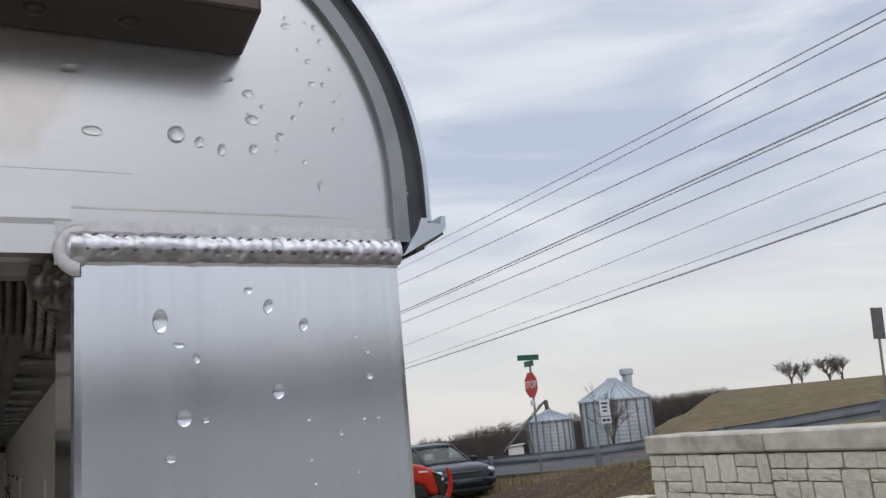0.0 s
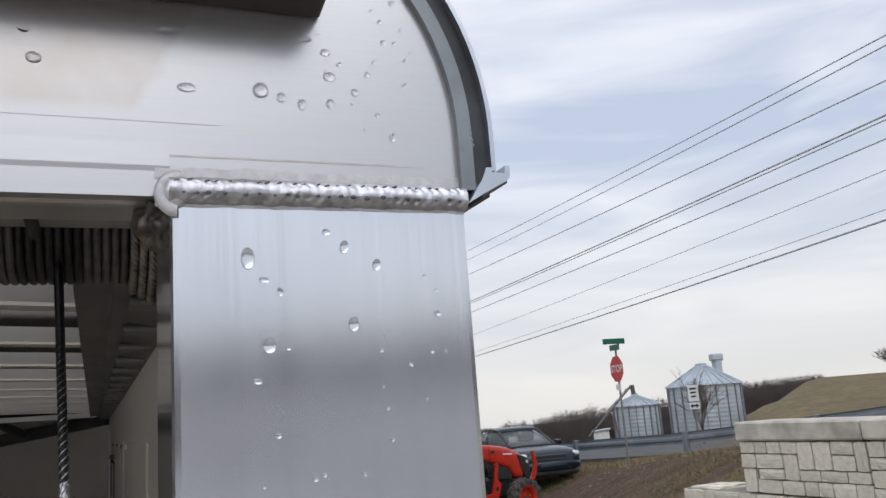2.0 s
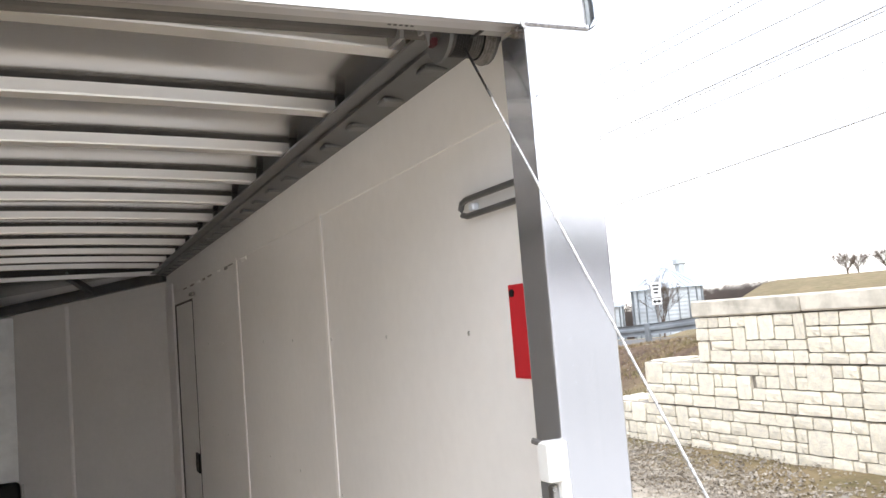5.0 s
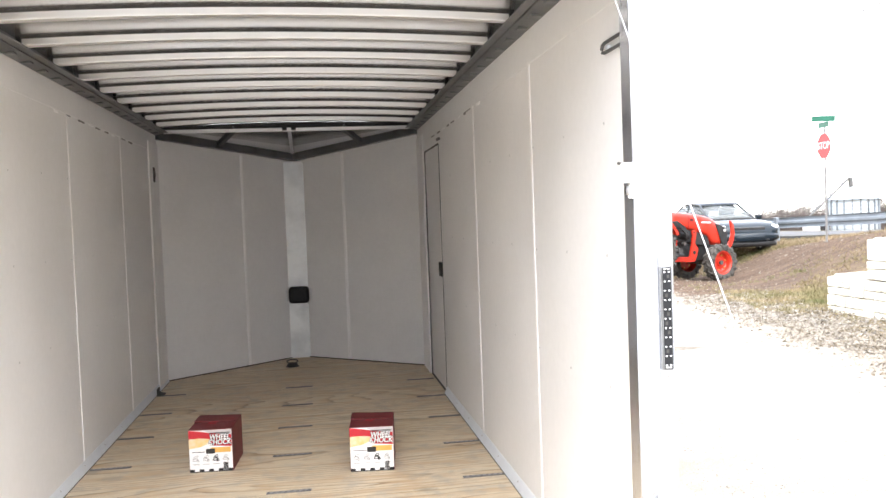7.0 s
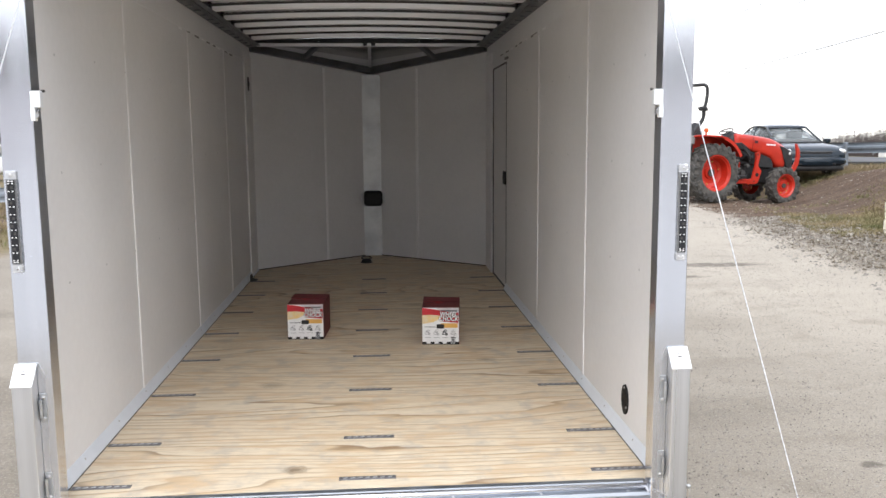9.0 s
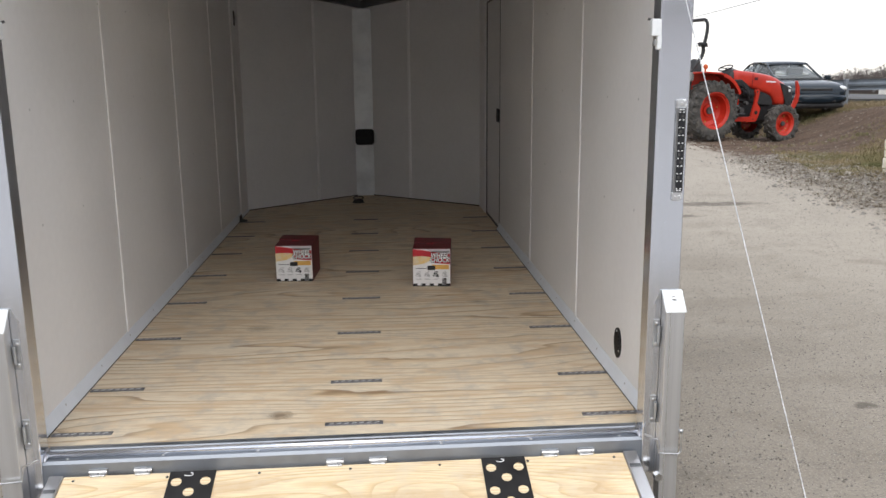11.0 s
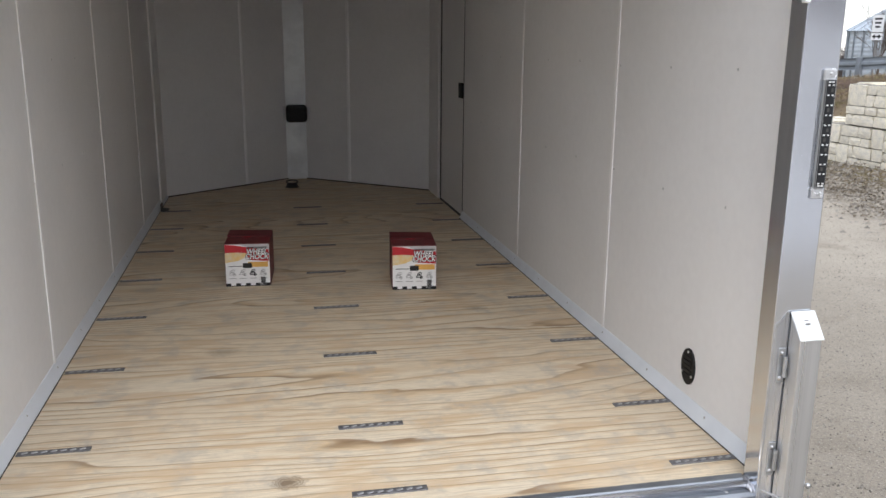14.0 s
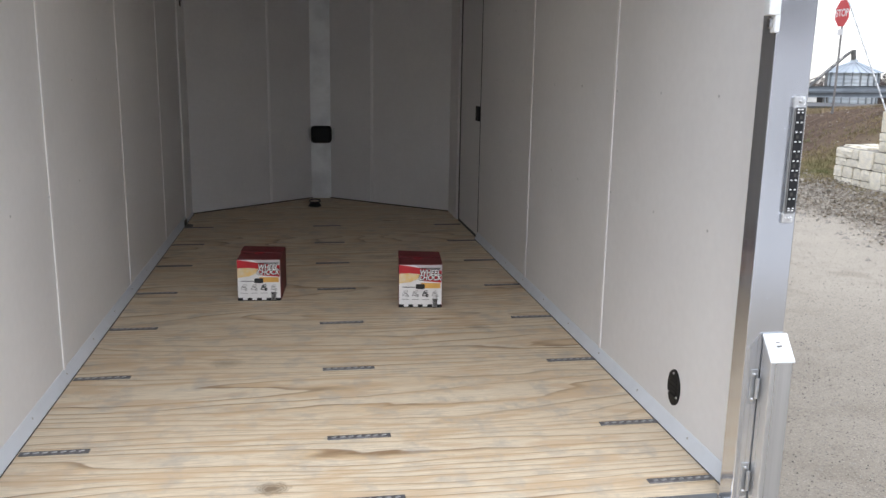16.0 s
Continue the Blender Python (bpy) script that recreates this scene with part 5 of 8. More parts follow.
for side in (1, -1):
    bm = bmesh.new()
    bmesh.ops.create_icosphere(bm, subdivisions=3, radius=1.0)
    for v in bm.verts:
        k = 1 + 0.22 * noise.noise(v.co * 2.1 + Vector((3, 0, 0)))
        v.co = Vector((side * (POST_IN - 0.004) + 0.007 * v.co.x * k, -0.028 + 0.026 * v.co.y * k, -0.006 - 0.45 * 0.026 * -v.co.y * k + 0.008 * v.co.z * k))
    part("sill_weld", bm, M_WELD, frame_ob, smooth=True)
    # bar-lock catch near the top of each post
    bm = bmesh.new()
    x0, x1 = sorted((side * 0.944, side * 0.974))
    box(bm, x0, x1, REAR - 0.006, REAR + 0.02, 1.285, 1.335, 0.002)
    box(bm, *sorted((side * 0.962, side * 0.976)), REAR - 0.005, REAR + 0.016, 1.245, 1.287, 0.002)
    catch = part("catch_plate", bm, M_WHITEPLATE, frame_ob, "pale plastic catch plate")
    bm = bmesh.new()
    pipe(bm, [(side * 0.948, REAR + 0.016, 1.333), (side * 0.942, REAR + 0.026, 1.336)], 0.004)
    part("pin", bm, M_TGREY, catch)
    bm = bmesh.new()
    box(bm, *sorted((side * 0.955, side * 0.969)), REAR + 0.004, REAR + 0.022, 1.255, 1.28, 0.003)
    part("roller", bm, M_STEEL, catch)


# tail light strips
def tail_light(side):
    th = thing("tail_light", "clear strip tail light with dark circuit board", "light", "tail lights")
    cx = side * 1.046
    bm = bmesh.new()
    box(bm, cx - 0.0150, cx + 0.0150, REAR - 0.0115, REAR, 0.806, 1.074, 0.0050, 4)
    part("lens", bm, M_CLEAR, th, "clear plastic lens")
    for z0, z1 in ((0.783, 0.812), (1.068, 1.097)):
        bm = bmesh.new()
        box(bm, cx - 0.0165, cx + 0.0165, REAR - 0.0100, REAR, z0, z1, 0.0048, 4)
        part("end_cap", bm, M_FROST, th, "rounded clear end cap", smooth=True)
    bm = bmesh.new()
    box(bm, cx - 0.0102, cx + 0.0118, REAR - 0.0145, REAR - 0.0116, 0.812, 1.070, 0.001)
    board = part("board", bm, M_LED, th, "black circuit board")
    bm = bmesh.new()
    box(bm, -0.0024, 0.0024, -0.0012, 0.0005, -0.0017, 0.0017)
    dot = finish("led", bm, M_LEDDOT)
    for k in range(11):
        for s in (-1, 1):
            share("led", dot, board, pose(cx + s * 0.0058, REAR - 0.0148, 0.822 + 0.0236 * k))
    bm = bmesh.new()
    box(bm, -0.0030, 0.0030, -0.0016, 0.0003, -0.0042, 0.0042)
    chip = finish("chip", bm, M_TGREY)
    for k, ox in ((1, -0.002), (3, 0.003), (4, -0.003), (5, 0.002), (7, -0.002), (9, 0.003)):
        share("chip", chip, board, pose(cx + ox, REAR - 0.0147, 0.834 + 0.0236 * k))
    for z in (0.7955, 1.0845):
        bm = bmesh.new()
        ball(bm, (cx, REAR - 0.0105, z), 0.0042, 1, 0.5, 1, 10, 6)
        part("screw", bm, M_STEEL, th)
    for z in (0.8165, 1.0655):                     # tiny printed marks, as plain bars
        for ox in (-0.0045, 0.0045):
            bm = bmesh.new()
            box(bm, cx + ox - 0.0034, cx + ox + 0.0034, REAR - 0.0149, REAR - 0.0144, z - 0.0018, z + 0.0018)
            part("printed_bar", bm, M_LEDDOT, board)
    for dx in (-0.0128, 0.0138):
        bm = bmesh.new()
        box(bm, cx + dx - 0.0006, cx + dx + 0.0006, REAR - 0.0121, REAR - 0.0112, 0.812, 1.070)
        part("lens_edge", bm, M_TGREY, th, "dark edge line of the lens")
    return th


tail_light(1)
tail_light(-1)


# hinged corner tubes beside the ramp
def corner_tube(side):
    th = thing("corner_tube", "hinged square aluminium tube with sloped white cap beside the ramp", "tube", "corner tubes")
    x0, x1 = sorted((side * 1.014, side * 1.076))
    y1, y0 = REAR - 0.004, REAR - 0.052
    bm = bmesh.new()
    vs = [bm.verts.new(p) for p in ((x0, y0, -0.42), (x1, y0, -0.42), (x1, y1, -0.42), (x0, y1, -0.42), (x0, y0, 0.432), (x1, y0, 0.432), (x1, y1, 0.490), (x0, y1, 0.490))]
    for f in ((0, 1, 2, 3), (4, 5, 6, 7), (0, 1, 5, 4), (1, 2, 6, 5), (2, 3, 7, 6), (3, 0, 4, 7)):
        bm.faces.new([vs[i] for i in f])
    bmesh.ops.recalc_face_normals(bm, faces=bm.faces[:])
    bmesh.ops.bevel(bm, geom=bm.edges[:], offset=0.003, segments=2, affect="EDGES", profile=0.5)
    part("tube", bm, M_TUBE, th)
    bm = bmesh.new()
    sl = Vector((0, y1 - y0, 0.058)).length
    box(bm, x0 - 0.003, x1 + 0.003, -sl / 2 - 0.004, sl / 2 + 0.002, 0, 0.005, 0.002, m=Matrix.Translation(((0, (y0 + y1) / 2, 0.4615))) @ Matrix.Rotation(math.atan2(0.058, y1 - y0), 4, "X"))
    cap = part("cap", bm, M_WHITEPLATE, th, "sloped pale cap")
    bm = bmesh.new()
    for k in range(2):
        box(bm, (x0 + x1) / 2 - 0.006, (x0 + x1) / 2 + 0.006, (y0 + y1) / 2 - 0.006 + 0.01 * k, (y0 + y1) / 2 - 0.002 + 0.01 * k, 0.4668 + 0.0067 * k, 0.4695 + 0.0067 * k)
    part("stamp", bm, M_GREYBRACKET, cap)
    for z in (0.348, 0.086):
        bm = bmesh.new()
        box(bm, *sorted((side * 0.991, side * 1.0125)), REAR - 0.0035, REAR, z - 0.048, z + 0.048, 0.0012)
        hinge = part("hinge", bm, M_HINGE, th, "bolted steel hinge")
        bm = bmesh.new()
        cyl(bm, (side * 1.006, REAR - 0.012, z - 0.028), (side * 1.006, REAR - 0.012, z + 0.028), 0.0052, 12)
        part("barrel", bm, M_HINGE, hinge)
        for dz in (-0.034, 0.034):
            bm = bmesh.new()
            ball(bm, (side * 1.000, REAR - 0.0045, z + dz), 0.0060, 1, 0.7, 1, 10, 6)
            part("bolt", bm, M_STEEL, hinge)
    bm = bmesh.new()
    c = [(side * 0.972, REAR - 0.02, 0.005), (side * 1.0, y0 - 0.012, 0.005), (side * 1.006, y0 - 0.014, -0.042), (side * 1.070, y0 - 0.014, -0.048), (side * 1.080, y0 - 0.012, -0.040), (side * 1.082, y0 - 0.008, 0.022)]
    pipe(bm, c, 0.0032, 8)
    ball(bm, (side * 1.080, y0 - 0.006, 0.028), 0.008, 1, 1, 1, 8, 6)
    part("wire_pin", bm, M_STEEL, th, "bent wire safety pin")
    bm = bmesh.new()
    cyl(bm, (side * 1.01, y0 - 0.012, -0.13), (side * 1.01, y0 + 0.01, -0.13), 0.014, 6)
    part("bottom_bolt", bm, M_STEEL, th)


corner_tube(1)
corner_tube(-1)

# ---- the lowered ramp ----
ramp = thing("ramp_door", "lowered plywood ramp door with aluminium edges", "ramp", at=Matrix.Translation((0, -0.066, -0.062)) @ Matrix.Rotation(radians(17.2), 4, "X"))
RL = 1.50
bm = bmesh.new()
box(bm, -0.905, 0.905, -RL, -0.004, -0.02, 0.0, 0.002)
deck = part("deck", bm, M_PLYRAMP, ramp, "pale varnished plywood deck")
for side in (1, -1):
    bm = bmesh.new()
    x0, x1 = sorted((side * 0.906, side * 0.950))
    box(bm, x0, x1, -RL, -0.002, -0.045, 0.006, 0.003)
    part("side_rail", bm, M_ALU, ramp)
    for k in range(4):
        bm = bmesh.new()
        box(bm, x0 + 0.004, x1 - 0.004, -0.08 - 0.45 * k, -0.065 - 0.45 * k, 0.006, 0.0085, 0.001)
        part("weld_pad", bm, M_DARKALU, ramp)
bm = bmesh.new()
box(bm, -0.95, 0.95, -RL - 0.05, -RL - 0.001, -0.045, 0.004, 0.004)
part("end_rail", bm, M_ALU, ramp)
for cx in (-0.5, 0.5):
    bm = bmesh.new()
    box(bm, cx - 0.072, cx + 0.072, -RL + 0.05, -0.006, 0.0005, 0.005, 0.001)
    plate = part("traction_plate", bm, M_TBLACK, ramp, "black perforated traction plate")
    bm = bmesh.new()
    cyl(bm, (0, 0, 0.0), (0, 0, 0.0035), 0.0165, 18)
    cup = finish("cup", bm, M_PLYRAMP)
    for k in range(18):
        y = -0.055 - 0.05 * k * 2
        for sx, oy in ((-0.045, 0.0), (0.045, 0.0), (0.0, -0.045)):
            if y + oy > -RL + 0.08:
                share("cup", cup, plate, pose(cx + sx, y + oy, 0.0035))
    bm = bmesh.new()
    pipe(bm, [(cx - 0.012 + 0.014 * math.sin(a), -0.022 + 0.007 * math.cos(a), 0.0055) for a in np.linspace(0.4, 4.2, 9)], 0.0016, 6)
    part("chalk_mark", bm, M_CARDWHITE, plate)
for cx in (-0.80, -0.66, -0.05, 0.09, 0.66, 0.78):
    bm = bmesh.new()
    cyl(bm, (cx - 0.028, 0.008, 0.002), (cx + 0.028, 0.008, 0.002), 0.011, 14)
    box(bm, cx - 0.024, cx + 0.024, -0.012, 0.006, -0.006, 0.006, 0.002)
    part("hinge_knuckle", bm, M_STEEL, ramp)
bm = bmesh.new()
ball(bm, (0, 0, 0), 0.005, 1, 1, 0.4, 8, 6)
sc = finish("screw", bm, M_TGREY)
for k in range(7):
    share("screw", sc, deck, pose(-0.87 + 0.29 * k, -0.025, 0.0005))


# ---- cable drums and lift cables ----
def drum(side):
    th = thing("cable_drum", "grooved drum wound with greased lift cable under the header", "drum", "cable drums")
    y, z = 0.060, 1.910
    x_in, x_out = 0.909, 0.977
    for x, r in ((x_in - 0.006, 0.043), (x_out, 0.042)):
        bm = bmesh.new()
        cyl(bm, (side * x, y, z), (side * (x + 0.005), y, z), r, 32)
        part("flange", bm, M_DARKALU, th)
    bm = bmesh.new()
    cyl(bm, (side * 0.01, y, z), (side * 1.0, y, z), 0.0125, 16)
    part("shaft", bm, M_TGREY, th)
    bm = bmesh.new()
    cyl(bm, (side * x_in, y, z), (side * x_out, y, z), 0.0305, 24)
    part("core", bm, M_CABLEDARK, th)
    n = 18
    for k in range(n):
        x = x_in + 0.003 + (x_out - x_in - 0.006) * k / (n - 1)
        bm = bmesh.new()
        r = 0.0320 if k < 14 else 0.0350 + 0.0017 * (k - 13)
        if k < 14:
            pts = [(side * (x + 0.002 * (a / (2 * math.pi))), y + r * math.cos(a), z + r * math.sin(a)) for a in np.linspace(0, 2 * math.pi, 33)]
            pipe(bm, pts, 0.0020, 8)
        else:                                     # clean turns show their twisted strands
            for st in range(4):
                pts = []
                for a in np.linspace(0, 2 * math.pi, 241):
                    tw = a * 22 + st * math.pi / 2
                    rr = r + 0.0010 * math.cos(tw)
                    pts.append((side * (x + 0.002 * (a / (2 * math.pi)) + 0.0010 * math.sin(tw)), y + rr * math.cos(a), z + rr * math.sin(a)))
                pipe(bm, pts, 0.0011, 5)
        part("winding", bm, M_CABLEMID if k > 13 else M_CABLEWORN if k in (0, 1, 9, 10, 11, 12, 13) else M_CABLEDARK, th, smooth=True)
    bm = bmesh.new()
    box(bm, *sorted((side * 0.889, side * 0.8978)), y - 0.010, y + 0.008, z - 0.022, z - 0.010, 0.002)
    part("set_collar", bm, M_DARKRED, th, "red set collar")
    bm = bmesh.new()
    prism(bm, [(0.03, 1.97), (0.10, 1.97), (0.085, 1.89), (0.04, 1.89)], "x", *sorted((side * 0.835, side * 0.841)))
    part("bearing_plate", bm, M_GREYBRACKET, th)
    # twisted cable down to the end of the ramp
    ca = thing("lift_cable", "twisted steel cable from drum to ramp end", "cable", "lift cables")
    a, b = Vector((side * 0.9355, 0.034, 1.871)), Vector((side * 1.073, -1.488, -0.50))
    d = (b - a)
    L = d.length
    s1 = d.cross(Vector((1, 0, 0))).normalized()
    s2 = d.normalized().cross(s1)
    # black where it leaves the drum, bright further down
    bm = bmesh.new()
    cyl(bm, a - d * 0.004, a + d * 0.032, 0.0019, 10, 0.0016)
    part("black_length", bm, M_CABLEDARK, ca, "black upper end")
    for strand in range(4):
        bm = bmesh.new()
        n = 3000
        pts = []
        for i in range(n + 1):
            u = (i / n) ** 1.6
            an = 2 * math.pi * (u * L / 0.013) + strand * math.pi / 2
            pts.append(a + d * u + 0.00085 * (math.cos(an) * s1 + math.sin(an) * s2))
        pipe(bm, pts, 0.0009, 4)
        part("strand", bm, M_CABLE, ca, smooth=True)
    bm = bmesh.new()
    cyl(bm, b - d.normalized() * 0.05, b, 0.006, 10)
    part("ferrule", bm, M_STEEL, ca)


drum(1)
drum(-1)
anchor = thing("spring_anchor", "orange-red collar on the lift shaft under the header", "collar")
bm = bmesh.new()
revolve(bm, [(0.013, -0.03), (0.030, -0.028), (0.032, -0.010), (0.024, 0.0), (0.024, 0.022), (0.020, 0.030), (0.013, 0.030)], 28, "x")
part("cone", bm, M_ORANGE, anchor, smooth=False, at=pose(0.080, 0.060, 1.910))

# ---- fittings on the side walls ----
vent = thing("wall_vent", "black oval flow-through vent low on the wall", "vent")
bm = bmesh.new()
prism(bm, [(0.44 + 0.042 * math.cos(a), 0.147 + 0.060 * math.sin(a)) for a in np.linspace(0, 2 * math.pi, 28)[:-1]], "x", HALF - 0.006, HALF)
part("flange", bm, M_BLACK, vent)
bm = bmesh.new()
for k in range(5):
    box(bm, HALF - 0.0085, HALF - 0.006, 0.415, 0.465, 0.118 + 0.0145 * k, 0.124 + 0.0145 * k)
part("louvre", bm, M_BLACK, vent)
for a in (90, 210, 330):
    bm = bmesh.new()
    ball(bm, (HALF - 0.007, 0.44 + 0.034 * math.cos(radians(a)), 0.147 + 0.049 * math.sin(radians(a))), 0.0045, 0.6, 1, 1, 8, 6)
    part("screw", bm, M_STEEL, vent)

tag = thing("red_tag", "plain red plastic card hung on the wall by the post", "tag")
bm = bmesh.new()
box(bm, HALF - 0.004, HALF - 0.001, 0.075, 0.143, 1.402, 1.545, 0.001)
part("card", bm, M_RED, tag)
bm = bmesh.new()
cyl(bm, (HALF - 0.007, 0.130, 1.532), (HALF, 0.130, 1.532), 0.006, 12)
part("pin", bm, M_BLACK, tag)
hook = thing("wall_hook", "grey U-shaped slotted bracket on the wall", "hook")
bm = bmesh.new()
pipe(bm, [(HALF - 0.012, 0.05, 1.696), (HALF - 0.012, 0.245, 1.696), (HALF - 0.012, 0.262, 1.692), (HALF - 0.012, 0.268, 1.682), (HALF - 0.012, 0.262, 1.672), (HALF - 0.012, 0.245, 1.668), (HALF - 0.012, 0.05, 1.668)], 0.0052, 10)
part("bar", bm, M_DARKALU, hook)
bm = bmesh.new()
box(bm, HALF - 0.012, HALF, 0.222, 0.240, 1.676, 1.688, 0.002)
part("back_plate", bm, M_COVE, hook)


# ---- two cartons on the floor ----
def carton(name, w, d, h, at):
    th = thing(name, "maroon cardboard carton with printed white label on the plywood", "box", "cartons", at=at)
    bm = bmesh.new()
    box(bm, -w / 2, w / 2, 0, d, 0, h, 0.0025, 2)
    part("carton_body", bm, M_CARD, th)
    bm = bmesh.new()
    box(bm, -w / 2 + 0.004, w / 2 - 0.004, d / 2 - 0.0015, d / 2 + 0.0015, h, h + 0.0008)
    part("flap_seam", bm, M_INK, th)
    bm = bmesh.new()
    prism(bm, [(-w / 2 + 0.002, h), (w / 2 - 0.004, h), (w / 2 - 0.004, h + 0.0015), (-w / 2 - 0.002, h + 0.007)], "y", d / 2 + 0.004, d - 0.004)
    part("raised_flap", bm, M_CARD, th, "slightly raised top flap")
    bm = bmesh.new()
    pipe(bm, [(-0.01 + 0.022 * math.cos(a), d * 0.45 + 0.015 * math.sin(a), h + 0.0006) for a in np.linspace(0.5, 5.5, 14)], 0.0012, 5)
    part("printed_ring", bm, M_CARDRED, th)
    F = -0.0012
    lw = w / 2 - 0.002

    def quad(nm, pts, m, depth, parent=th, label=""):
        b2 = bmesh.new()
        prism(b2, pts, "y", F - depth, F - depth + 0.0008)
        return part(nm, b2, m, parent, label)

    z = lambda f: h * f
    label = quad("label", [(-lw, z(0.02)), (lw, z(0.02)), (lw, z(0.985)), (-lw, z(0.985))], M_CARDWHITE, 0.0, th, "printed front label")
    quad("grey_band", [(-lw * 0.25, z(0.98)), (lw, z(0.98)), (lw, z(0.78)), (lw * 0.2, z(0.84))], M_CARDGREY, 0.001, label)
    quad("red_sweep", [(-lw, z(0.985)), (-lw * 0.55, z(0.965)), (0.0, z(0.915)), (lw * 0.98, z(0.86)), (lw * 0.98, z(0.585)), (lw * 0.1, z(0.62)), (-lw * 0.05, z(0.78)), (-lw * 0.5, z(0.80)), (-lw, z(0.79))], M_CARDRED, 0.002, label)
    quad("yellow_band", [(-lw, z(0.79)), (-lw * 0.5, z(0.80)), (-lw * 0.02, z(0.775)), (-lw * 0.14, z(0.66)), (-lw * 0.45, z(0.60)), (-lw, z(0.56))], M_CARDYELLOW, 0.003, label)
    quad("orange_panel", [(lw * 0.02, z(0.575)), (lw * 0.93, z(0.575)), (lw * 0.93, z(0.455)), (lw * 0.02, z(0.455))], M_CARDORANGE, 0.003, label)
    quad("black_tab", [(-lw * 0.22, z(0.535)), (-lw * 0.18, z(0.55)), (lw * 0.16, z(0.55)), (lw * 0.20, z(0.535)), (lw * 0.20, z(0.45)), (lw * 0.16, z(0.435)), (-lw * 0.18, z(0.435)), (-lw * 0.22, z(0.45))], M_INK, 0.004, label)
    quad("small_print", [(-lw * 0.85, z(0.485)), (-lw * 0.25, z(0.485)), (-lw * 0.25, z(0.470)), (-lw * 0.85, z(0.470))], M_TGREY, 0.003, label)
    quad("overline", [(0.0, z(0.925)), (lw * 0.92, z(0.925)), (lw * 0.92, z(0.905)), (0.0, z(0.905))], M_INK, 0.003, label)
    for row, zz in (("WHEEL", 0.815), ("CHOCK", 0.695)):
        for off, mm, dd in ((0.0030, M_INK, 0.0032), (0.0006, M_CARDWHITE, 0.0044)):
            b2 = text_mesh(row, h * 0.150, off, 0.18)
            bmesh.ops.transform(b2, matrix=Matrix.Translation((lw * 0.43, F - dd, z(zz))) @ Matrix.Rotation(math.pi / 2, 4, "X") @ Matrix.Scale(1.12, 4, (0, 1, 0)) @ Matrix.Scale(0.95, 4, (1, 0, 0)), verts=b2.verts[:])
            part("lettering", b2, mm, label)
    for k, cx in enumerate((-0.70, -0.23, 0.24, 0.70)):
        b2 = bmesh.new()
        thick = 0.0022 if k == 2 else 0.0011
        for j, (ox, oz, rx, rz) in enumerate(((0.002, 0.37, 0.011, 0.0055), (-0.004, 0.30, 0.012, 0.006), (0.009, 0.27, 0.006, 0.004))):
            pipe(b2, [(lw * cx + ox + rx * math.cos(a), F - 0.0015, z(oz) + rz * math.sin(a + 0.5)) for a in np.linspace(0.4 * k, 5.6 + 0.3 * j, 12)], thick, 5)
        pipe(b2, [(lw * cx - 0.014, F - 0.0015, z(0.33)), (lw * cx - 0.004, F - 0.0015, z(0.35)), (lw * cx + 0.014, F - 0.0015, z(0.29))], thick, 5)
        part("diagram", b2, M_INK if k == 2 else M_GREYBRACKET, label)
        quad("caption_bar", [(lw * cx - 0.016, z(0.195)), (lw * cx + 0.016, z(0.195)), (lw * cx + 0.016, z(0.185)), (lw * cx - 0.016, z(0.185))], M_GREYBRACKET, 0.002, label)
    for k in range(5):
        x0 = -lw + (2 * lw) * (k / 4.5)
        x1 = min(lw, x0 + 2 * lw / 9)
        quad("border_block", [(x0, 0.002), (x1, 0.002), (x1, z(0.075)), (x0, z(0.075))], M_INK, 0.002, label)
    quad("border_line", [(-lw, 0.001), (lw, 0.001), (lw, z(0.022)), (-lw, z(0.022))], M_INK, 0.003, label)
    b2 = bmesh.new()
    for k in range(11):
        box(b2, lw * 0.58 + 0.0021 * k, lw * 0.58 + 0.0021 * k + 0.0011, F - 0.0038, F - 0.0025, z(0.03), z(0.22))
    part("barcode", b2, M_INK, label)
    return th


carton("carton", 0.213, 0.30, 0.212, pose(-0.379, 2.158, 0, 0, 0, -4))
carton("carton", 0.213, 0.29, 0.217, pose(0.403, 1.957, 0, 0, 0, -6))


# ---- ground ----
RAIL_PTS = [(9.0, 36.0, 0.66), (12.0, 27.0, 0.70), (13.9, 22.1, 0.80), (15.2, 18.2, 0.93), (16.2, 13.2, 1.30), (16.8, 10.0, 1.62), (17.3, 4.0, 2.0), (17.6, -6.0, 2.3)]


def rail_at(y):
    """Plan x and top height of the guard rail at y."""
    p = sorted(RAIL_PTS, key=lambda q: q[1])
    y = min(max(y, p[0][1]), p[-1][1])
    for a, b in zip(p, p[1:]):
        if y <= b[1]:
            u = (y - a[1]) / (b[1] - a[1])
            return a[0] + (b[0] - a[0]) * u, a[2] + (b[2] - a[2]) * u
    return p[-1][0], p[-1][2]


def smooth01(v):
    v = min(max(v, 0.0), 1.0)
    return v * v * (3 - 2 * v)


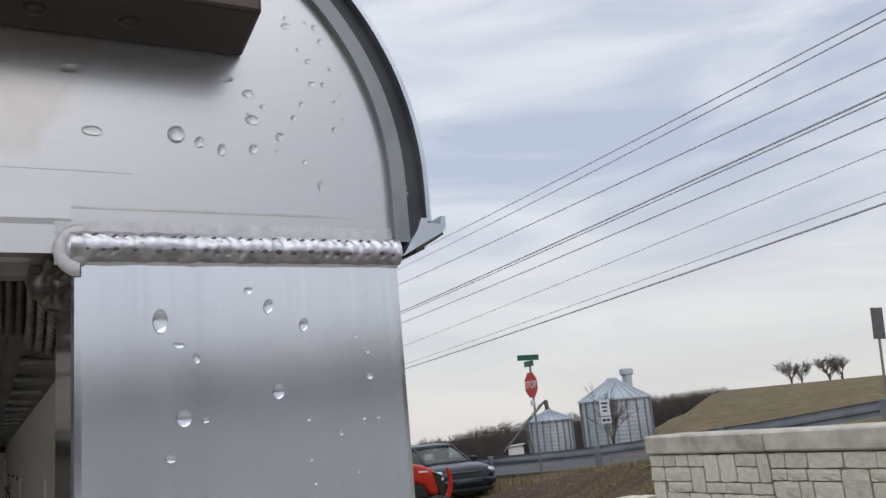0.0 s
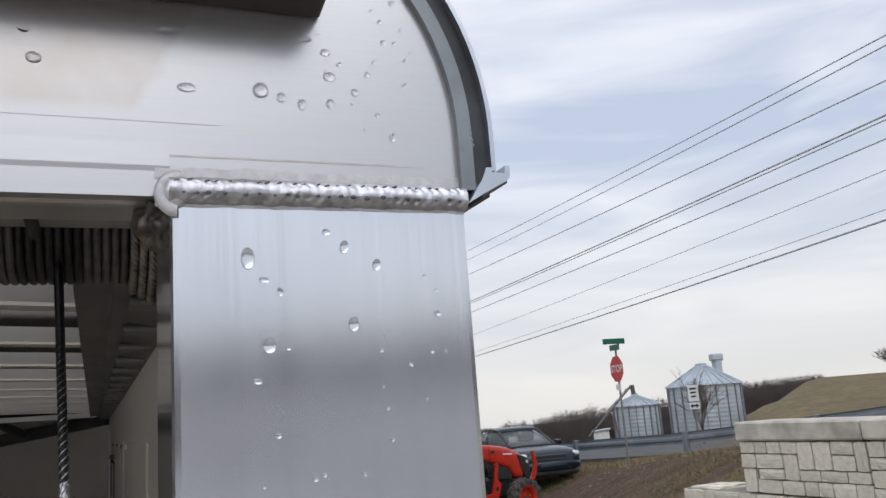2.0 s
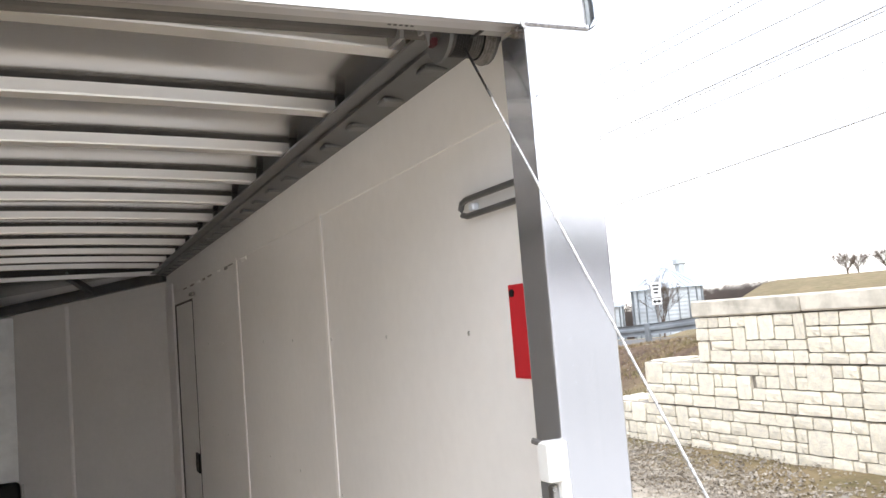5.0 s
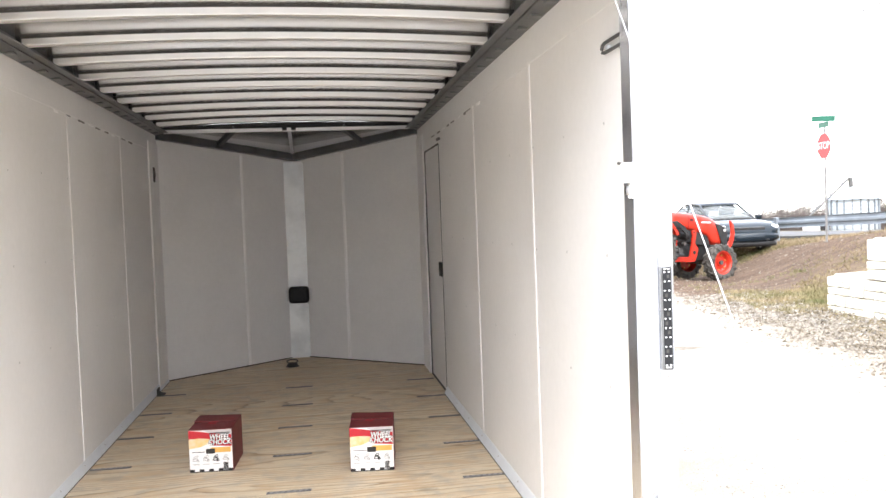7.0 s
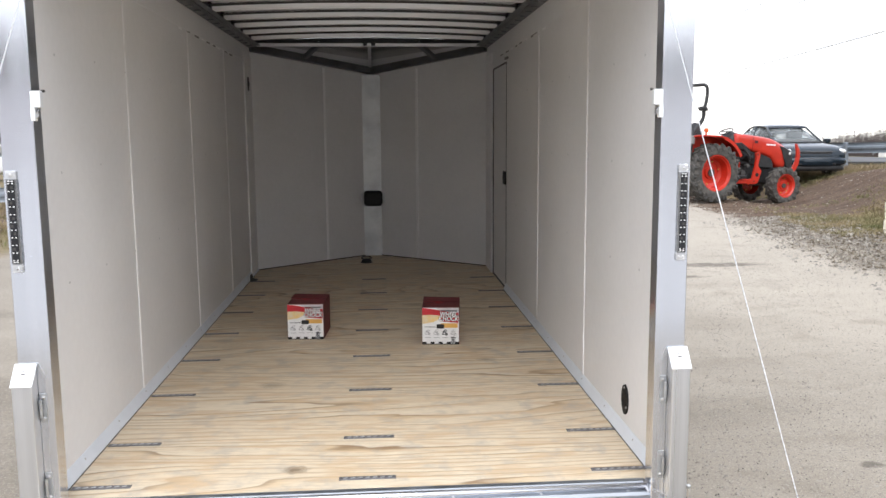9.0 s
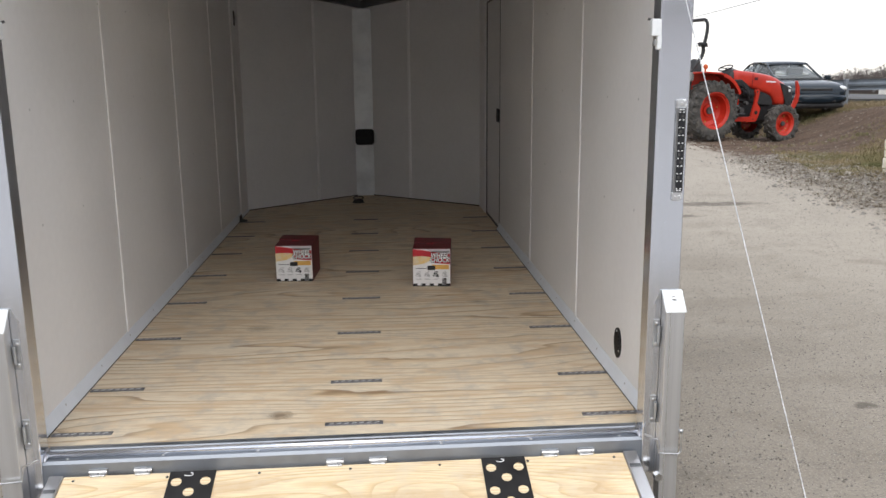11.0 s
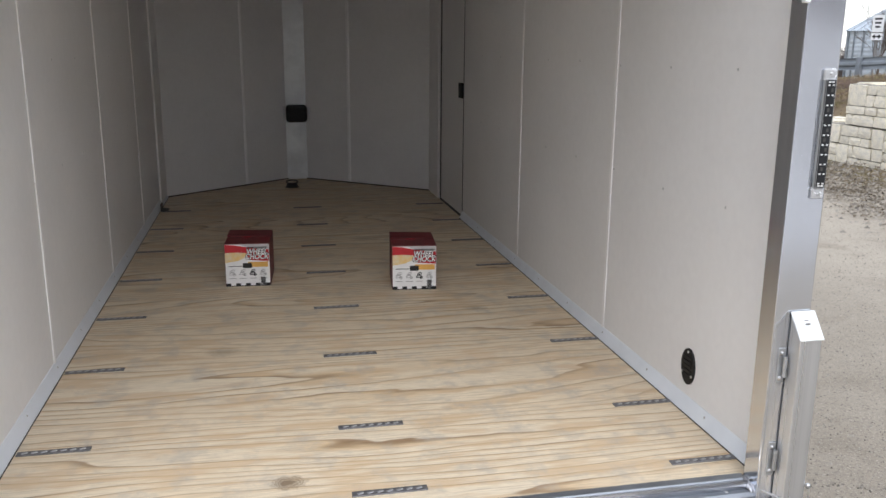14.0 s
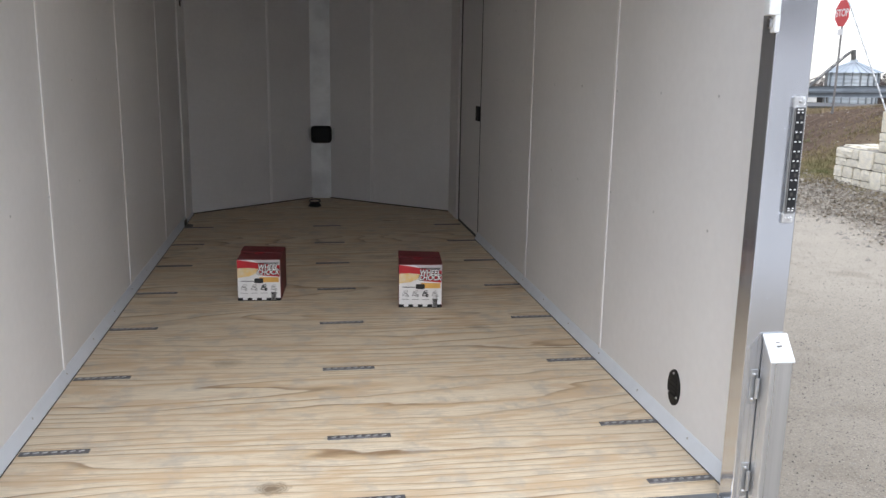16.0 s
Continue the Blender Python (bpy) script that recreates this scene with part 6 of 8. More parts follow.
def ground_z(x, y):
    rx, rz = rail_at(y)
    road = rz - 0.59
    base = GROUND + 0.02 * noise.noise(Vector((x * 0.15, y * 0.15, 0.3)))
    if x < 4:
        return base
    if y <= 10.4:
        start = 8.75
    else:
        start = 8.75 + 0.10 * (y - 10.4)
    wide = max(1.2, rx - 0.8 - start)
    s = smooth01((x - start) / wide * 1.25)
    if y < 9.6:                                   # behind the block wall
        k = smooth01((9.6 - y) / 4.0)
        s = s + (1 - s) * 0.75 * k * smooth01((x - 8.5) / 0.4)
    h = base + (road - base) * s
    h -= 0.33 * math.exp(-((x - 12.4) / 2.3) ** 2 - ((y - 21.0) / 3.2) ** 2)
    h -= 0.10 * smooth01((x - 8.5) / 1.5) * smooth01((12.6 - x) / 1.6) * smooth01((y - 15.0) / 1.6) * smooth01((21.5 - y) / 2.0)
    if y < 10.6:
        h += 0.075 * smooth01((x - 6.7) / 1.2) * smooth01((10.6 - y) / 0.5) * (1 + 0.5 * noise.noise(Vector((x * 2.1, y * 2.1, 2.0))))
    if x > rx + 8:
        far = math.hypot(x, y)
        az = math.degrees(math.atan2(x, y))
        drop = smooth01((x - rx - 8) / 40.0)
        hill = smooth01((az - 38) / 8.0)
        h = h * (1 - drop) + drop * (-3.0 * (1 - hill) + hill * (1.75 + 0.012 * min(far, 90)))
        h -= 0.05 * (1 - hill) * max(0.0, min(far, 300) - 45)
    elif math.hypot(x, y) > 45 and y > 0:
        h -= 0.05 * (min(math.hypot(x, y), 300) - 45)
    return h


bm = bmesh.new()
xs = [-900, -300, -120, -60, -40] + [-30 + 2 * i for i in range(16)] + [2.5, 4] + [5 + 0.5 * i for i in range(31)] + [21, 22, 24, 26, 28, 32, 36, 42, 50, 60, 75, 90, 120, 160, 220, 300, 500, 900]
ys = [-900, -300, -100, -40, -20, -12] + [-8 + 0.8 * i for i in range(52)] + [34, 36, 38, 42, 48, 56, 66, 80, 100, 130, 170, 230, 320, 500, 900]
grid = [[bm.verts.new((x, y, ground_z(x, y))) for y in ys] for x in xs]
for i in range(len(xs) - 1):
    for j in range(len(ys) - 1):
        bm.faces.new((grid[i][j], grid[i + 1][j], grid[i + 1][j + 1], grid[i][j + 1]))
tagged(part("ground", bm, M_GROUND, smooth=True), "crushed gravel lot running into dirt and dry grass", "ground", kind="structure")

# road behind the guard rail
bm = bmesh.new()
prev = None
for k in range(40):
    y = -6 + 42 * k / 39
    rx, rz = rail_at(y)
    a = bm.verts.new((rx + 0.9, y, max(rz - 0.60, ground_z(rx + 0.9, y)) + 0.03))
    b = bm.verts.new((rx + 7.6, y, rz - 0.545))
    a2 = bm.verts.new(a.co - Vector((0, 0, 0.25)))
    b2 = bm.verts.new(b.co - Vector((0, 0, 0.25)))
    if prev:
        for q in ((prev[0], prev[1], b, a), (prev[2], a2, b2, prev[3]), (prev[0], a, a2, prev[2]), (prev[1], prev[3], b2, b)):
            bm.faces.new(q)
    prev = (a, b, a2, b2)
tagged(part("road", bm, M_ASPHALT), "worn asphalt road behind the guard rail", "road", kind="structure")

# plain pale wall to the south, unseen, added to be mirrored in the posts
bm = bmesh.new()
box(bm, -34, 34, -46.3, -46.0, GROUND - 0.2, 3.9)
tagged(part("wall_unseen", bm, M_SIDING), "long plain pale wall, unseen, added for the posts' reflection", "wall", kind="structure")

# ---- stacked block wall ----
wall = thing("block_wall", "stepped wall of stacked pale concrete blocks with split-stone faces", "wall")
stone_meshes = []
for variant in range(7):
    bm = bmesh.new()
    bmesh.ops.create_cube(bm, size=1.0)
    bmesh.ops.subdivide_edges(bm, edges=bm.edges[:], cuts=2, use_grid_fill=True)
    for v in bm.verts:
        c = v.co.copy()
        out = max(abs(c.y), abs(c.z)) * 2
        v.co.x *= 1.0 - 0.85 * max(0.0, out - 0.72) if c.x < 0 else 1.0
        v.co.y += 0.015 * noise.noise(c * 2.6 + Vector((variant * 7.1, 0, 0)))
        v.co.z += 0.02 * noise.noise(c * 2.6 + Vector((0, variant * 5.3, 0)))
        v.co.x += (0.14 if c.x < 0 else 0.05) * noise.noise(c * 2.2 + Vector((0, 3.0, variant * 3.7)))
        if abs(c.y) > 0.4 and abs(c.z) > 0.4:
            v.co.y *= 0.965
            v.co.z *= 0.94
    stone_meshes.append(finish("stone", bm, M_STONE))
FACE, BW, BH, BD = 8.03, 1.81, 0.59, 0.62
rng = random.Random(11)
ROWS = [(9.93, 0.085), (8.97, 0.675), (7.80, 1.265)]          # north end and top of each course
for ri, (y_end, z_top) in enumerate(ROWS):
    nb = 6
    for bi in range(nb):
        y1 = y_end - bi * BW
        y0 = y1 - BW + 0.012
        setback = rng.uniform(-0.012, 0.012)
        bm = bmesh.new()
        box(bm, FACE + 0.03 + setback, FACE + BD, y0, y1, z_top - BH + 0.008, z_top, 0.015)
        blk = part("block", bm, M_JOINT, wall)
        # stones on the long face: four beds with a few tall ones
        beds = rng.choice(([0.0, 0.135, 0.285, 0.435, BH - 0.012], [0.0, 0.155, 0.275, 0.44, BH - 0.012], [0.0, 0.125, 0.30, 0.42, BH - 0.012]))
        taken = set()
        cells = []
        for c in range(4):
            y = y0
            while y < y1 - 0.02:
                w = rng.choice((rng.uniform(0.15, 0.26), rng.uniform(0.24, 0.46)))
                if y1 - (y + w) < 0.15:
                    w = y1 - y
                tall = c < 3 and rng.random() < 0.17 and not any(abs(y + w / 2 - t[1]) < w for t in taken if t[0] == c)
                if any(t[0] == c and y < t[3] and y + w > t[2] for t in taken):
                    blockers = [t for t in taken if t[0] == c and y < t[3] and y + w > t[2]]
                    t = min(blockers, key=lambda q: q[2])
                    if t[2] - y > 0.08:
                        w = t[2] - y
                    else:
                        y = t[3]
                        continue
                    tall = False
                top = beds[c + 1]
                if tall:
                    w = min(w, 0.34)
                    top = beds[c + 2]
                    taken.add((c + 1, y + w / 2, y, y + w))
                cells.append((y, y + w, beds[c], top))
                y += w
        for ya, yb, za, zb in cells:
            sx = 0.075 + rng.uniform(-0.014, 0.014)
            m = Matrix.LocRotScale((FACE + setback + 0.028 - rng.uniform(0, 0.012), (ya + yb) / 2, z_top - BH + 0.008 + (za + zb) / 2),
                                   Euler((rng.uniform(-0.02, 0.02), rng.uniform(-0.04, 0.04), rng.uniform(-0.04, 0.04))), (sx, yb - ya - 0.013, zb - za - 0.012))
            share("stone", rng.choice(stone_meshes), blk, m)
        if bi == 0:                                # stones on the exposed end
            for c in range(4):
                for k in range(2):
                    xa = FACE + 0.05 + k * 0.28
                    m = Matrix.LocRotScale((xa + 0.13, y1 - 0.005, z_top - BH + 0.008 + (beds[c] + beds[c + 1]) / 2), Euler((0.03 * rng.random(), 0, 0.04 * rng.random())), (1, 1, 1)) @ Matrix.Rotation(radians(-90), 4, "Z") @ Matrix.Diagonal((0.075, 0.26, beds[c + 1] - beds[c] - 0.012, 1))
                    share("stone", rng.choice(stone_meshes), blk, m)
            if ri < 2:                             # rough hump on the stepped ends
                for k in range(4):
                    bm = bmesh.new()
                    box(bm, -0.5, 0.5, -0.5, 0.5, -0.5, 0.5)
                    bmesh.ops.subdivide_edges(bm, edges=bm.edges[:], cuts=2, use_grid_fill=True)
                    sy, hz = rng.uniform(0.20, 0.34), rng.uniform(0.02, 0.045)
                    for v in bm.verts:
                        n = Vector((noise.noise(v.co * 2.1 + Vector((k * 3.1, ri, 0))), noise.noise(v.co * 2.1 + Vector((0, k * 4.7, ri))), noise.noise(v.co * 1.7 + Vector((ri, 0, k * 2.9)))))
                        v.co += 0.16 * n
                        if v.co.z > 0:
                            v.co.x *= 0.86
                            v.co.y *= 0.90
                        v.co = Vector((FACE + 0.20 + 0.26 * (k % 2) + 0.27 * v.co.x, y1 - 0.20 - 0.27 * (k // 2) + sy * v.co.y, z_top + hz * (v.co.z + 0.42)))
                    part("rubble_stone", bm, M_STONE, blk)
for bi in range(6):
    y1 = ROWS[2][0] + 0.02 - bi * 1.81
    bm = bmesh.new()
    box(bm, FACE - 0.05, FACE + 0.62, y1 - 1.80, y1, 1.275, 1.485, 0.02)
    for v in bm.verts:
        v.co += 0.02 * Vector((noise.noise(v.co * 3), noise.noise(v.co * 3 + Vector((5, 0, 0))), noise.noise(v.co * 3 + Vector((0, 9, 0)))))
    part("cap_stone", bm, M_CAP, wall, "rough flat cap stone")

# ---- guard rails ----
def guard_rail(name_label, pts, post_step, h_post=0.75):
    th = thing("guard_rail", name_label, "guard rail")
    prof = [(0.0, 0.0), (-0.035, -0.03), (-0.035, -0.09), (0.01, -0.13), (0.01, -0.18), (-0.035, -0.22), (-0.035, -0.28), (0.0, -0.31), (0.012, -0.31), (-0.02, -0.275), (-0.02, -0.225), (0.025, -0.185), (0.025, -0.125), (-0.02, -0.085), (-0.02, -0.035), (0.012, 0.0)]
    bm = bmesh.new()
    rings = []
    P = [Vector(p) for p in pts]
    for i, p in enumerate(P):
        t = (P[min(i + 1, len(P) - 1)] - P[max(0, i - 1)]).normalized()
        s = Vector((t.y, -t.x, 0)).normalized()
        rings.append([bm.verts.new(p + s * a + Vector((0, 0, b))) for a, b in prof])
    for i in range(len(rings) - 1):
        for k in range(len(prof)):
            j = (k + 1) % len(prof)
            bm.faces.new((rings[i][k], rings[i][j], rings[i + 1][j], rings[i + 1][k]))
    part("beam", bm, M_RAIL, th)
    d = 0.0
    for a, b in zip(P, P[1:]):
        L = (b - a).length
        while d < L:
            p = a.lerp(b, d / L)
            gz = ground_z(p.x, p.y)
            bm = bmesh.new()
            box(bm, p.x - 0.06, p.x + 0.06, p.y - 0.08, p.y + 0.08, min(gz, p.z - 0.5) - 0.1, p.z + 0.02, 0.01)
            part("post", bm, M_RAIL, th)
            d += post_step
        d -= L
    return th


dense = []
for k in range(42):
    y = 36 - 42 * k / 41
    rx, rz = rail_at(y)
    dense.append((rx, y, rz))
guard_rail("weathered grey steel guard rail along the road", dense, 3.8)
guard_rail("pale steel guard rail beyond the gravel lot", [(-16.0, 15.5, 0.10), (-11.0, 16.0, 0.10), (-7.2, 15.6, 0.12), (-3.0, 18.5, 0.12), (4.0, 27.0, 0.15)], 3.8)


# ---- road signs ----
def octagon(r):
    return [(r * math.cos(radians(22.5 + 45 * k)), r * math.sin(radians(22.5 + 45 * k))) for k in range(8)]


sx, sy = 12.68, 17.10
sgz = ground_z(sx, sy)
sign = thing("stop_sign", "red stop sign with street name blades on a steel pole", "road sign", at=Matrix.Translation((sx, sy, 0)) @ Matrix.Rotation(radians(-95), 4, "Z"))
bm = bmesh.new()
box(bm, -0.03, 0.03, 0.012, 0.045, sgz - 0.2, 3.22, 0.006)
part("pole", bm, M_GREYBRACKET, sign)
bm = bmesh.new()
prism(bm, [(a, b + 2.63) for a, b in octagon(0.33)], "y", -0.004, 0.004)
face = part("face", bm, M_SIGNRED, sign, "red octagon")
b2 = text_mesh("STOP", 0.24, 0.004)
bmesh.ops.transform(b2, matrix=Matrix.Translation((0, -0.006, 2.63)) @ Matrix.Rotation(math.pi / 2, 4, "X"), verts=b2.verts[:])
part("lettering", b2, M_WHITEPAINT, face)
bm = bmesh.new()
box(bm, -0.24, 0.24, -0.003, 0.003, 3.08, 3.22, 0.001)
part("name_blade", bm, M_SIGNGREEN, sign, "green blade")
bm = bmesh.new()
box(bm, -0.003, 0.003, -0.30, 0.30, 3.235, 3.37, 0.001)
part("name_blade", bm, M_SIGNGREEN, sign, "green blade")
bm = bmesh.new()
box(bm, -0.12, 0.12, -0.004, 0.004, 2.12, 2.26, 0.001)
part("small_plate", bm, M_WHITEPAINT, sign)

# white regulatory sign with arrows, across the road
az, dist = radians(38.62), 30.0
px, py = -0.28 + dist * math.sin(az), -1.85 + dist * math.cos(az)
ws = thing("arrow_sign", "white road sign with printed lines and a black double arrow", "road sign", at=Matrix.Translation((px, py, 0)) @ Matrix.Rotation(radians(-45), 4, "Z") @ Matrix.Translation((0, 0, 1.83)) @ Matrix.Scale(0.8, 4) @ Matrix.Translation((0, 0, -1.83)))
bm = bmesh.new()
box(bm, -0.03, 0.03, 0.01, 0.04, -1.4, 2.35, 0.006)
part("pole", bm, M_GREYBRACKET, ws)
bm = bmesh.new()
box(bm, -0.2, 0.2, -0.004, 0.004, 1.66, 2.3, 0.002)
pl = part("plate", bm, M_WHITEPAINT, ws)
for k in range(3):
    bm = bmesh.new()
    box(bm, -0.13 + 0.02 * k, 0.13 - 0.02 * k, -0.007, -0.004, 2.12 - 0.15 * k, 2.19 - 0.15 * k)
    part("print_bar", bm, M_INK, pl)
bm = bmesh.new()
box(bm, -0.2, 0.2, -0.004, 0.004, 1.36, 1.62, 0.002)
pl2 = part("arrow_plate", bm, M_WHITEPAINT, ws)
bm = bmesh.new()
prism(bm, [(-0.17, 1.49), (-0.06, 1.58), (-0.06, 1.52), (0.06, 1.52), (0.06, 1.58), (0.17, 1.49), (0.06, 1.40), (0.06, 1.46), (-0.06, 1.46), (-0.06, 1.40)], "y", -0.007, -0.004)
part("arrow", bm, M_INK, pl2)

# sign seen from behind, up on the bank
az, dist = radians(55.25), 27.0
px, py = 0.95 + dist * math.sin(az), -0.30 + dist * math.cos(az)
bs = thing("road_sign", "back of a grey road sign on a leaning steel pole", "road sign", at=pose(px, py, 0, 0, 4, -30))
bm = bmesh.new()
box(bm, -0.17, 0.17, -0.006, 0.006, 3.15, 4.05, 0.01)
part("panel", bm, M_SIGNBACK, bs)
bm = bmesh.new()
cyl(bm, (0, 0.03, 0.8), (0, 0.03, 4.0), 0.035, 10)
part("pole", bm, M_GREYBRACKET, bs)
az = radians(56.1)
px, py = 0.82 + 36 * math.sin(az), -0.38 + 36 * math.cos(az)
rs = thing("road_sign", "small red road sign on a thin pole on the bank", "road sign", at=pose(px, py, 0, 0, 5, -60))
bm = bmesh.new()
prism(bm, [(a, b + 2.78) for a, b in octagon(0.4)], "y", -0.005, 0.005)
part("panel", bm, M_SIGNRED, rs)
bm = bmesh.new()
cyl(bm, (0, 0.03, 0.5), (0, 0.03, 2.9), 0.03, 10)
part("pole", bm, M_GREYBRACKET, rs)


# ---- grain bins and shed ----
def bin_at(az, dist, r, eave, roof, base, label):
    x, y = 0.95 + dist * math.sin(radians(az)), -0.3 + dist * math.cos(radians(az))
    th = thing("grain_bin", label, "grain bin", "grain bins", at=pose(x, y, 0, 0, 0, -az))
    bm = bmesh.new()
    prof = []
    nr = 46
    for k in range(nr + 1):
        z = base + (eave - base) * k / nr
        prof.append((r + (0.012 if k % 2 else -0.012), z))
    revolve(bm, prof, 48, "z")
    part("wall", bm, M_SILO, th)
    bm = bmesh.new()
    revolve(bm, [(r + 0.25, eave - 0.05), (r * 0.16, roof - 0.25), (r * 0.16, roof), (0.01, roof + 0.12)], 48, "z")
    part("roof", bm, M_SILO, th)
    for k in range(24):
        a = 2 * math.pi * k / 24
        bm = bmesh.new()
        pipe(bm, [((r + 0.26) * math.cos(a), (r + 0.26) * math.sin(a), eave), (r * 0.17 * math.cos(a), r * 0.17 * math.sin(a), roof - 0.2)], 0.06, 4)
        part("roof_rib", bm, M_SILO, th)
    for k in range(20):
        a = 2 * math.pi * k / 20
        bm = bmesh.new()
        box(bm, -0.06, 0.06, -0.05, 0.05, base, eave, m=Matrix.Translation(((r + 0.06) * math.cos(a), (r + 0.06) * math.sin(a), 0)) @ Matrix.Rotation(a, 4, "Z"))
        part("stiffener", bm, M_RAIL, th)
    return th


bin_at(39.3, 92, 3.65, 3.0, 5.2, -6.5, "large corrugated steel grain bin with ribbed conical roof")
bin_at(34.9, 84, 2.15, 1.52, 2.62, -6.5, "small corrugated steel grain bin with low conical roof")


def far_point(az, dist, z):
    return Vector((0.95 + dist * math.sin(radians(az)), -0.3 + dist * math.cos(radians(az)), z))


c = far_point(32.55, 80, 0)
shed = thing("shed", "small white metal shed with a black doorway beside the grain bins", "shed", at=pose(c.x, c.y, 0, 0, 0, -32.5))
bm = bmesh.new()
box(bm, -0.75, 0.65, -1.0, 1.5, -6.0, -0.55)
part("wall", bm, M_WHITEPAINT, shed)
bm = bmesh.new()
prism(bm, [(-0.90, -0.60), (0.80, -0.42), (0.80, -0.34), (-0.90, -0.50)], "y", -1.15, 1.65)
part("roof", bm, M_SILO, shed)
bm = bmesh.new()
box(bm, 0.66, 1.15, -1.02, -0.90, -6.0, -0.42)
part("doorway", bm, M_TBLACK, shed)
conv = thing("grain_auger", "dark steel grain auger sloping up over the small bin", "auger")
p0, p1 = far_point(31.7, 78, -0.9), far_point(34.8, 79, 3.35)
bm = bmesh.new()
cyl(bm, p0, p1, 0.085, 10)
part("tube", bm, M_SIGNBACK, conv)
bm = bmesh.new()
cyl(bm, p1, p1 + Vector((0.1, 0, -0.8)), 0.2, 10)
part("spout", bm, M_SIGNBACK, conv)
for u in (0.35, 0.6, 0.82):
    q0 = p0.lerp(p1, u)
    bm = bmesh.new()
    cyl(bm, q0, q0 + Vector((0.25, 0, 0.42)), 0.05, 6)
    part("truss_post", bm, M_SIGNBACK, conv)
bm = bmesh.new()
pipe(bm, [p0.lerp(p1, 0.15), p0.lerp(p1, 0.35) + Vector((0.25, 0, 0.42)), p0.lerp(p1, 0.82) + Vector((0.25, 0, 0.42)), p1], 0.04, 5)
part("truss_cable", bm, M_SIGNBACK, conv)
bm = bmesh.new()
cyl(bm, p0.lerp(p1, 0.55), far_point(33.4, 78, -6), 0.08, 6)
cyl(bm, p0.lerp(p1, 0.55), far_point(34.0, 78, -6), 0.08, 6)
part("undercarriage", bm, M_SIGNBACK, conv)
leg = thing("bin_tower", "slender steel loading tower behind the large bin", "tower")
tx, ty = 0.95 + 98 * math.sin(radians(40.3)), -0.3 + 98 * math.cos(radians(40.3))
bm = bmesh.new()
box(bm, tx - 0.4, tx + 0.4, ty - 0.4, ty + 0.4, -7.0, 6.0, 0.05)
part("shaft", bm, M_SILO, leg)
bm = bmesh.new()
box(bm, tx - 0.7, tx + 0.7, ty - 0.5, ty + 0.5, 5.6, 6.4, 0.15)
part("head", bm, M_SILO, leg)


# ---- far woods, bare bushes ----
def woods(name, label, az0, az1, dist, base, top_fn, trees, seed, size):
    """A far stand of bare trees: thin trunks and twigs that fan out, thick below and fraying at the top."""
    rg = random.Random(seed)
    verts, faces = [], []
    for k in range(trees):
        az = radians(rg.uniform(az0, az1))
        d = dist * rg.uniform(0.96, 1.06)
        side = Vector((math.cos(az), -math.sin(az), 0))
        deep = Vector((math.sin(az), math.cos(az), 0))
        c = Vector((0.95, -0.3, 0)) + deep * d
        top = base + (top_fn(math.degrees(az)) - base) * rg.uniform(0.72, 1.06)
        h = top - base
        for j in range(26):
            v = rg.random() ** 0.65
            p = c + side * (size * rg.gauss(0, 0.55) * (1.1 - 0.5 * v)) + deep * rg.uniform(-size, size)
            p.z = base + h * v * 0.92
            ln = size * rg.uniform(0.5, 1.3) * (1.15 - 0.6 * v)
            lean = rg.gauss(0, 0.55)
            tip = p + side * (ln * lean) + Vector((0, 0, ln))
            tip.z = min(tip.z, top)
            w = size * rg.uniform(0.05, 0.16) * (1.2 - 0.8 * v)
            n0 = len(verts)
            verts += [tuple(p - side * w), tuple(p + side * w), tuple(tip)]
            faces.append((n0, n0 + 1, n0 + 2))
        n0 = len(verts)
        w = size * 0.07
        verts += [tuple(Vector((c.x, c.y, base)) - side * w), tuple(Vector((c.x, c.y, base)) + side * w), (c.x, c.y, top)]
        faces.append((n0, n0 + 1, n0 + 2))
    me = bpy.data.meshes.new(name)
    me.from_pydata(verts, [], faces)
    me.materials.append(M_WOODS)
    return tagged(new(name, me), label, "woods", kind="stuff")


woods("far_woods", "dark band of leafless woods on the far hill", 39.5, 47.0, 215, -6, lambda a: 1.83 + 215 * (0.0135 + (0.0005 * (a - 41.5)) - (0.011 * smooth01((a - 46.2) / 0.8))), 1500, 21, 1.1)
woods("far_woods", "low dark hedge of leafless trees along the horizon", 8, 37.5, 260, -10, lambda a: 1.83 + 260 * (-0.010 + 0.0018 * max(-6, (a - 29)) + 0.0036 * smooth01((a - 29.0) / 0.4) * smooth01((33.6 - a) / 1.2)) + 1.3 * noise.noise(Vector((a * 1.3, 0, 0))) + 1.6 * noise.noise(Vector((a * 7, 3, 0))), 2600, 22, 1.2)
# unseen trees, added to mirror a dark band in the door posts
woods("far_woods", "unseen dark leafless trees behind the lot, mirrored in the posts", 95, 290, 75, -1.5, lambda a: 11.0 + 1.6 * noise.noise(Vector((a * 0.35, 7, 0))), 1500, 24, 2.2)
woods("far_woods", "dark leafless trees beyond the lot", -60, -12, 190, -9, lambda a: 6.0 + 2.5 * noise.noise(Vector((a * 0.6, 4, 0))), 900, 23, 1.6)


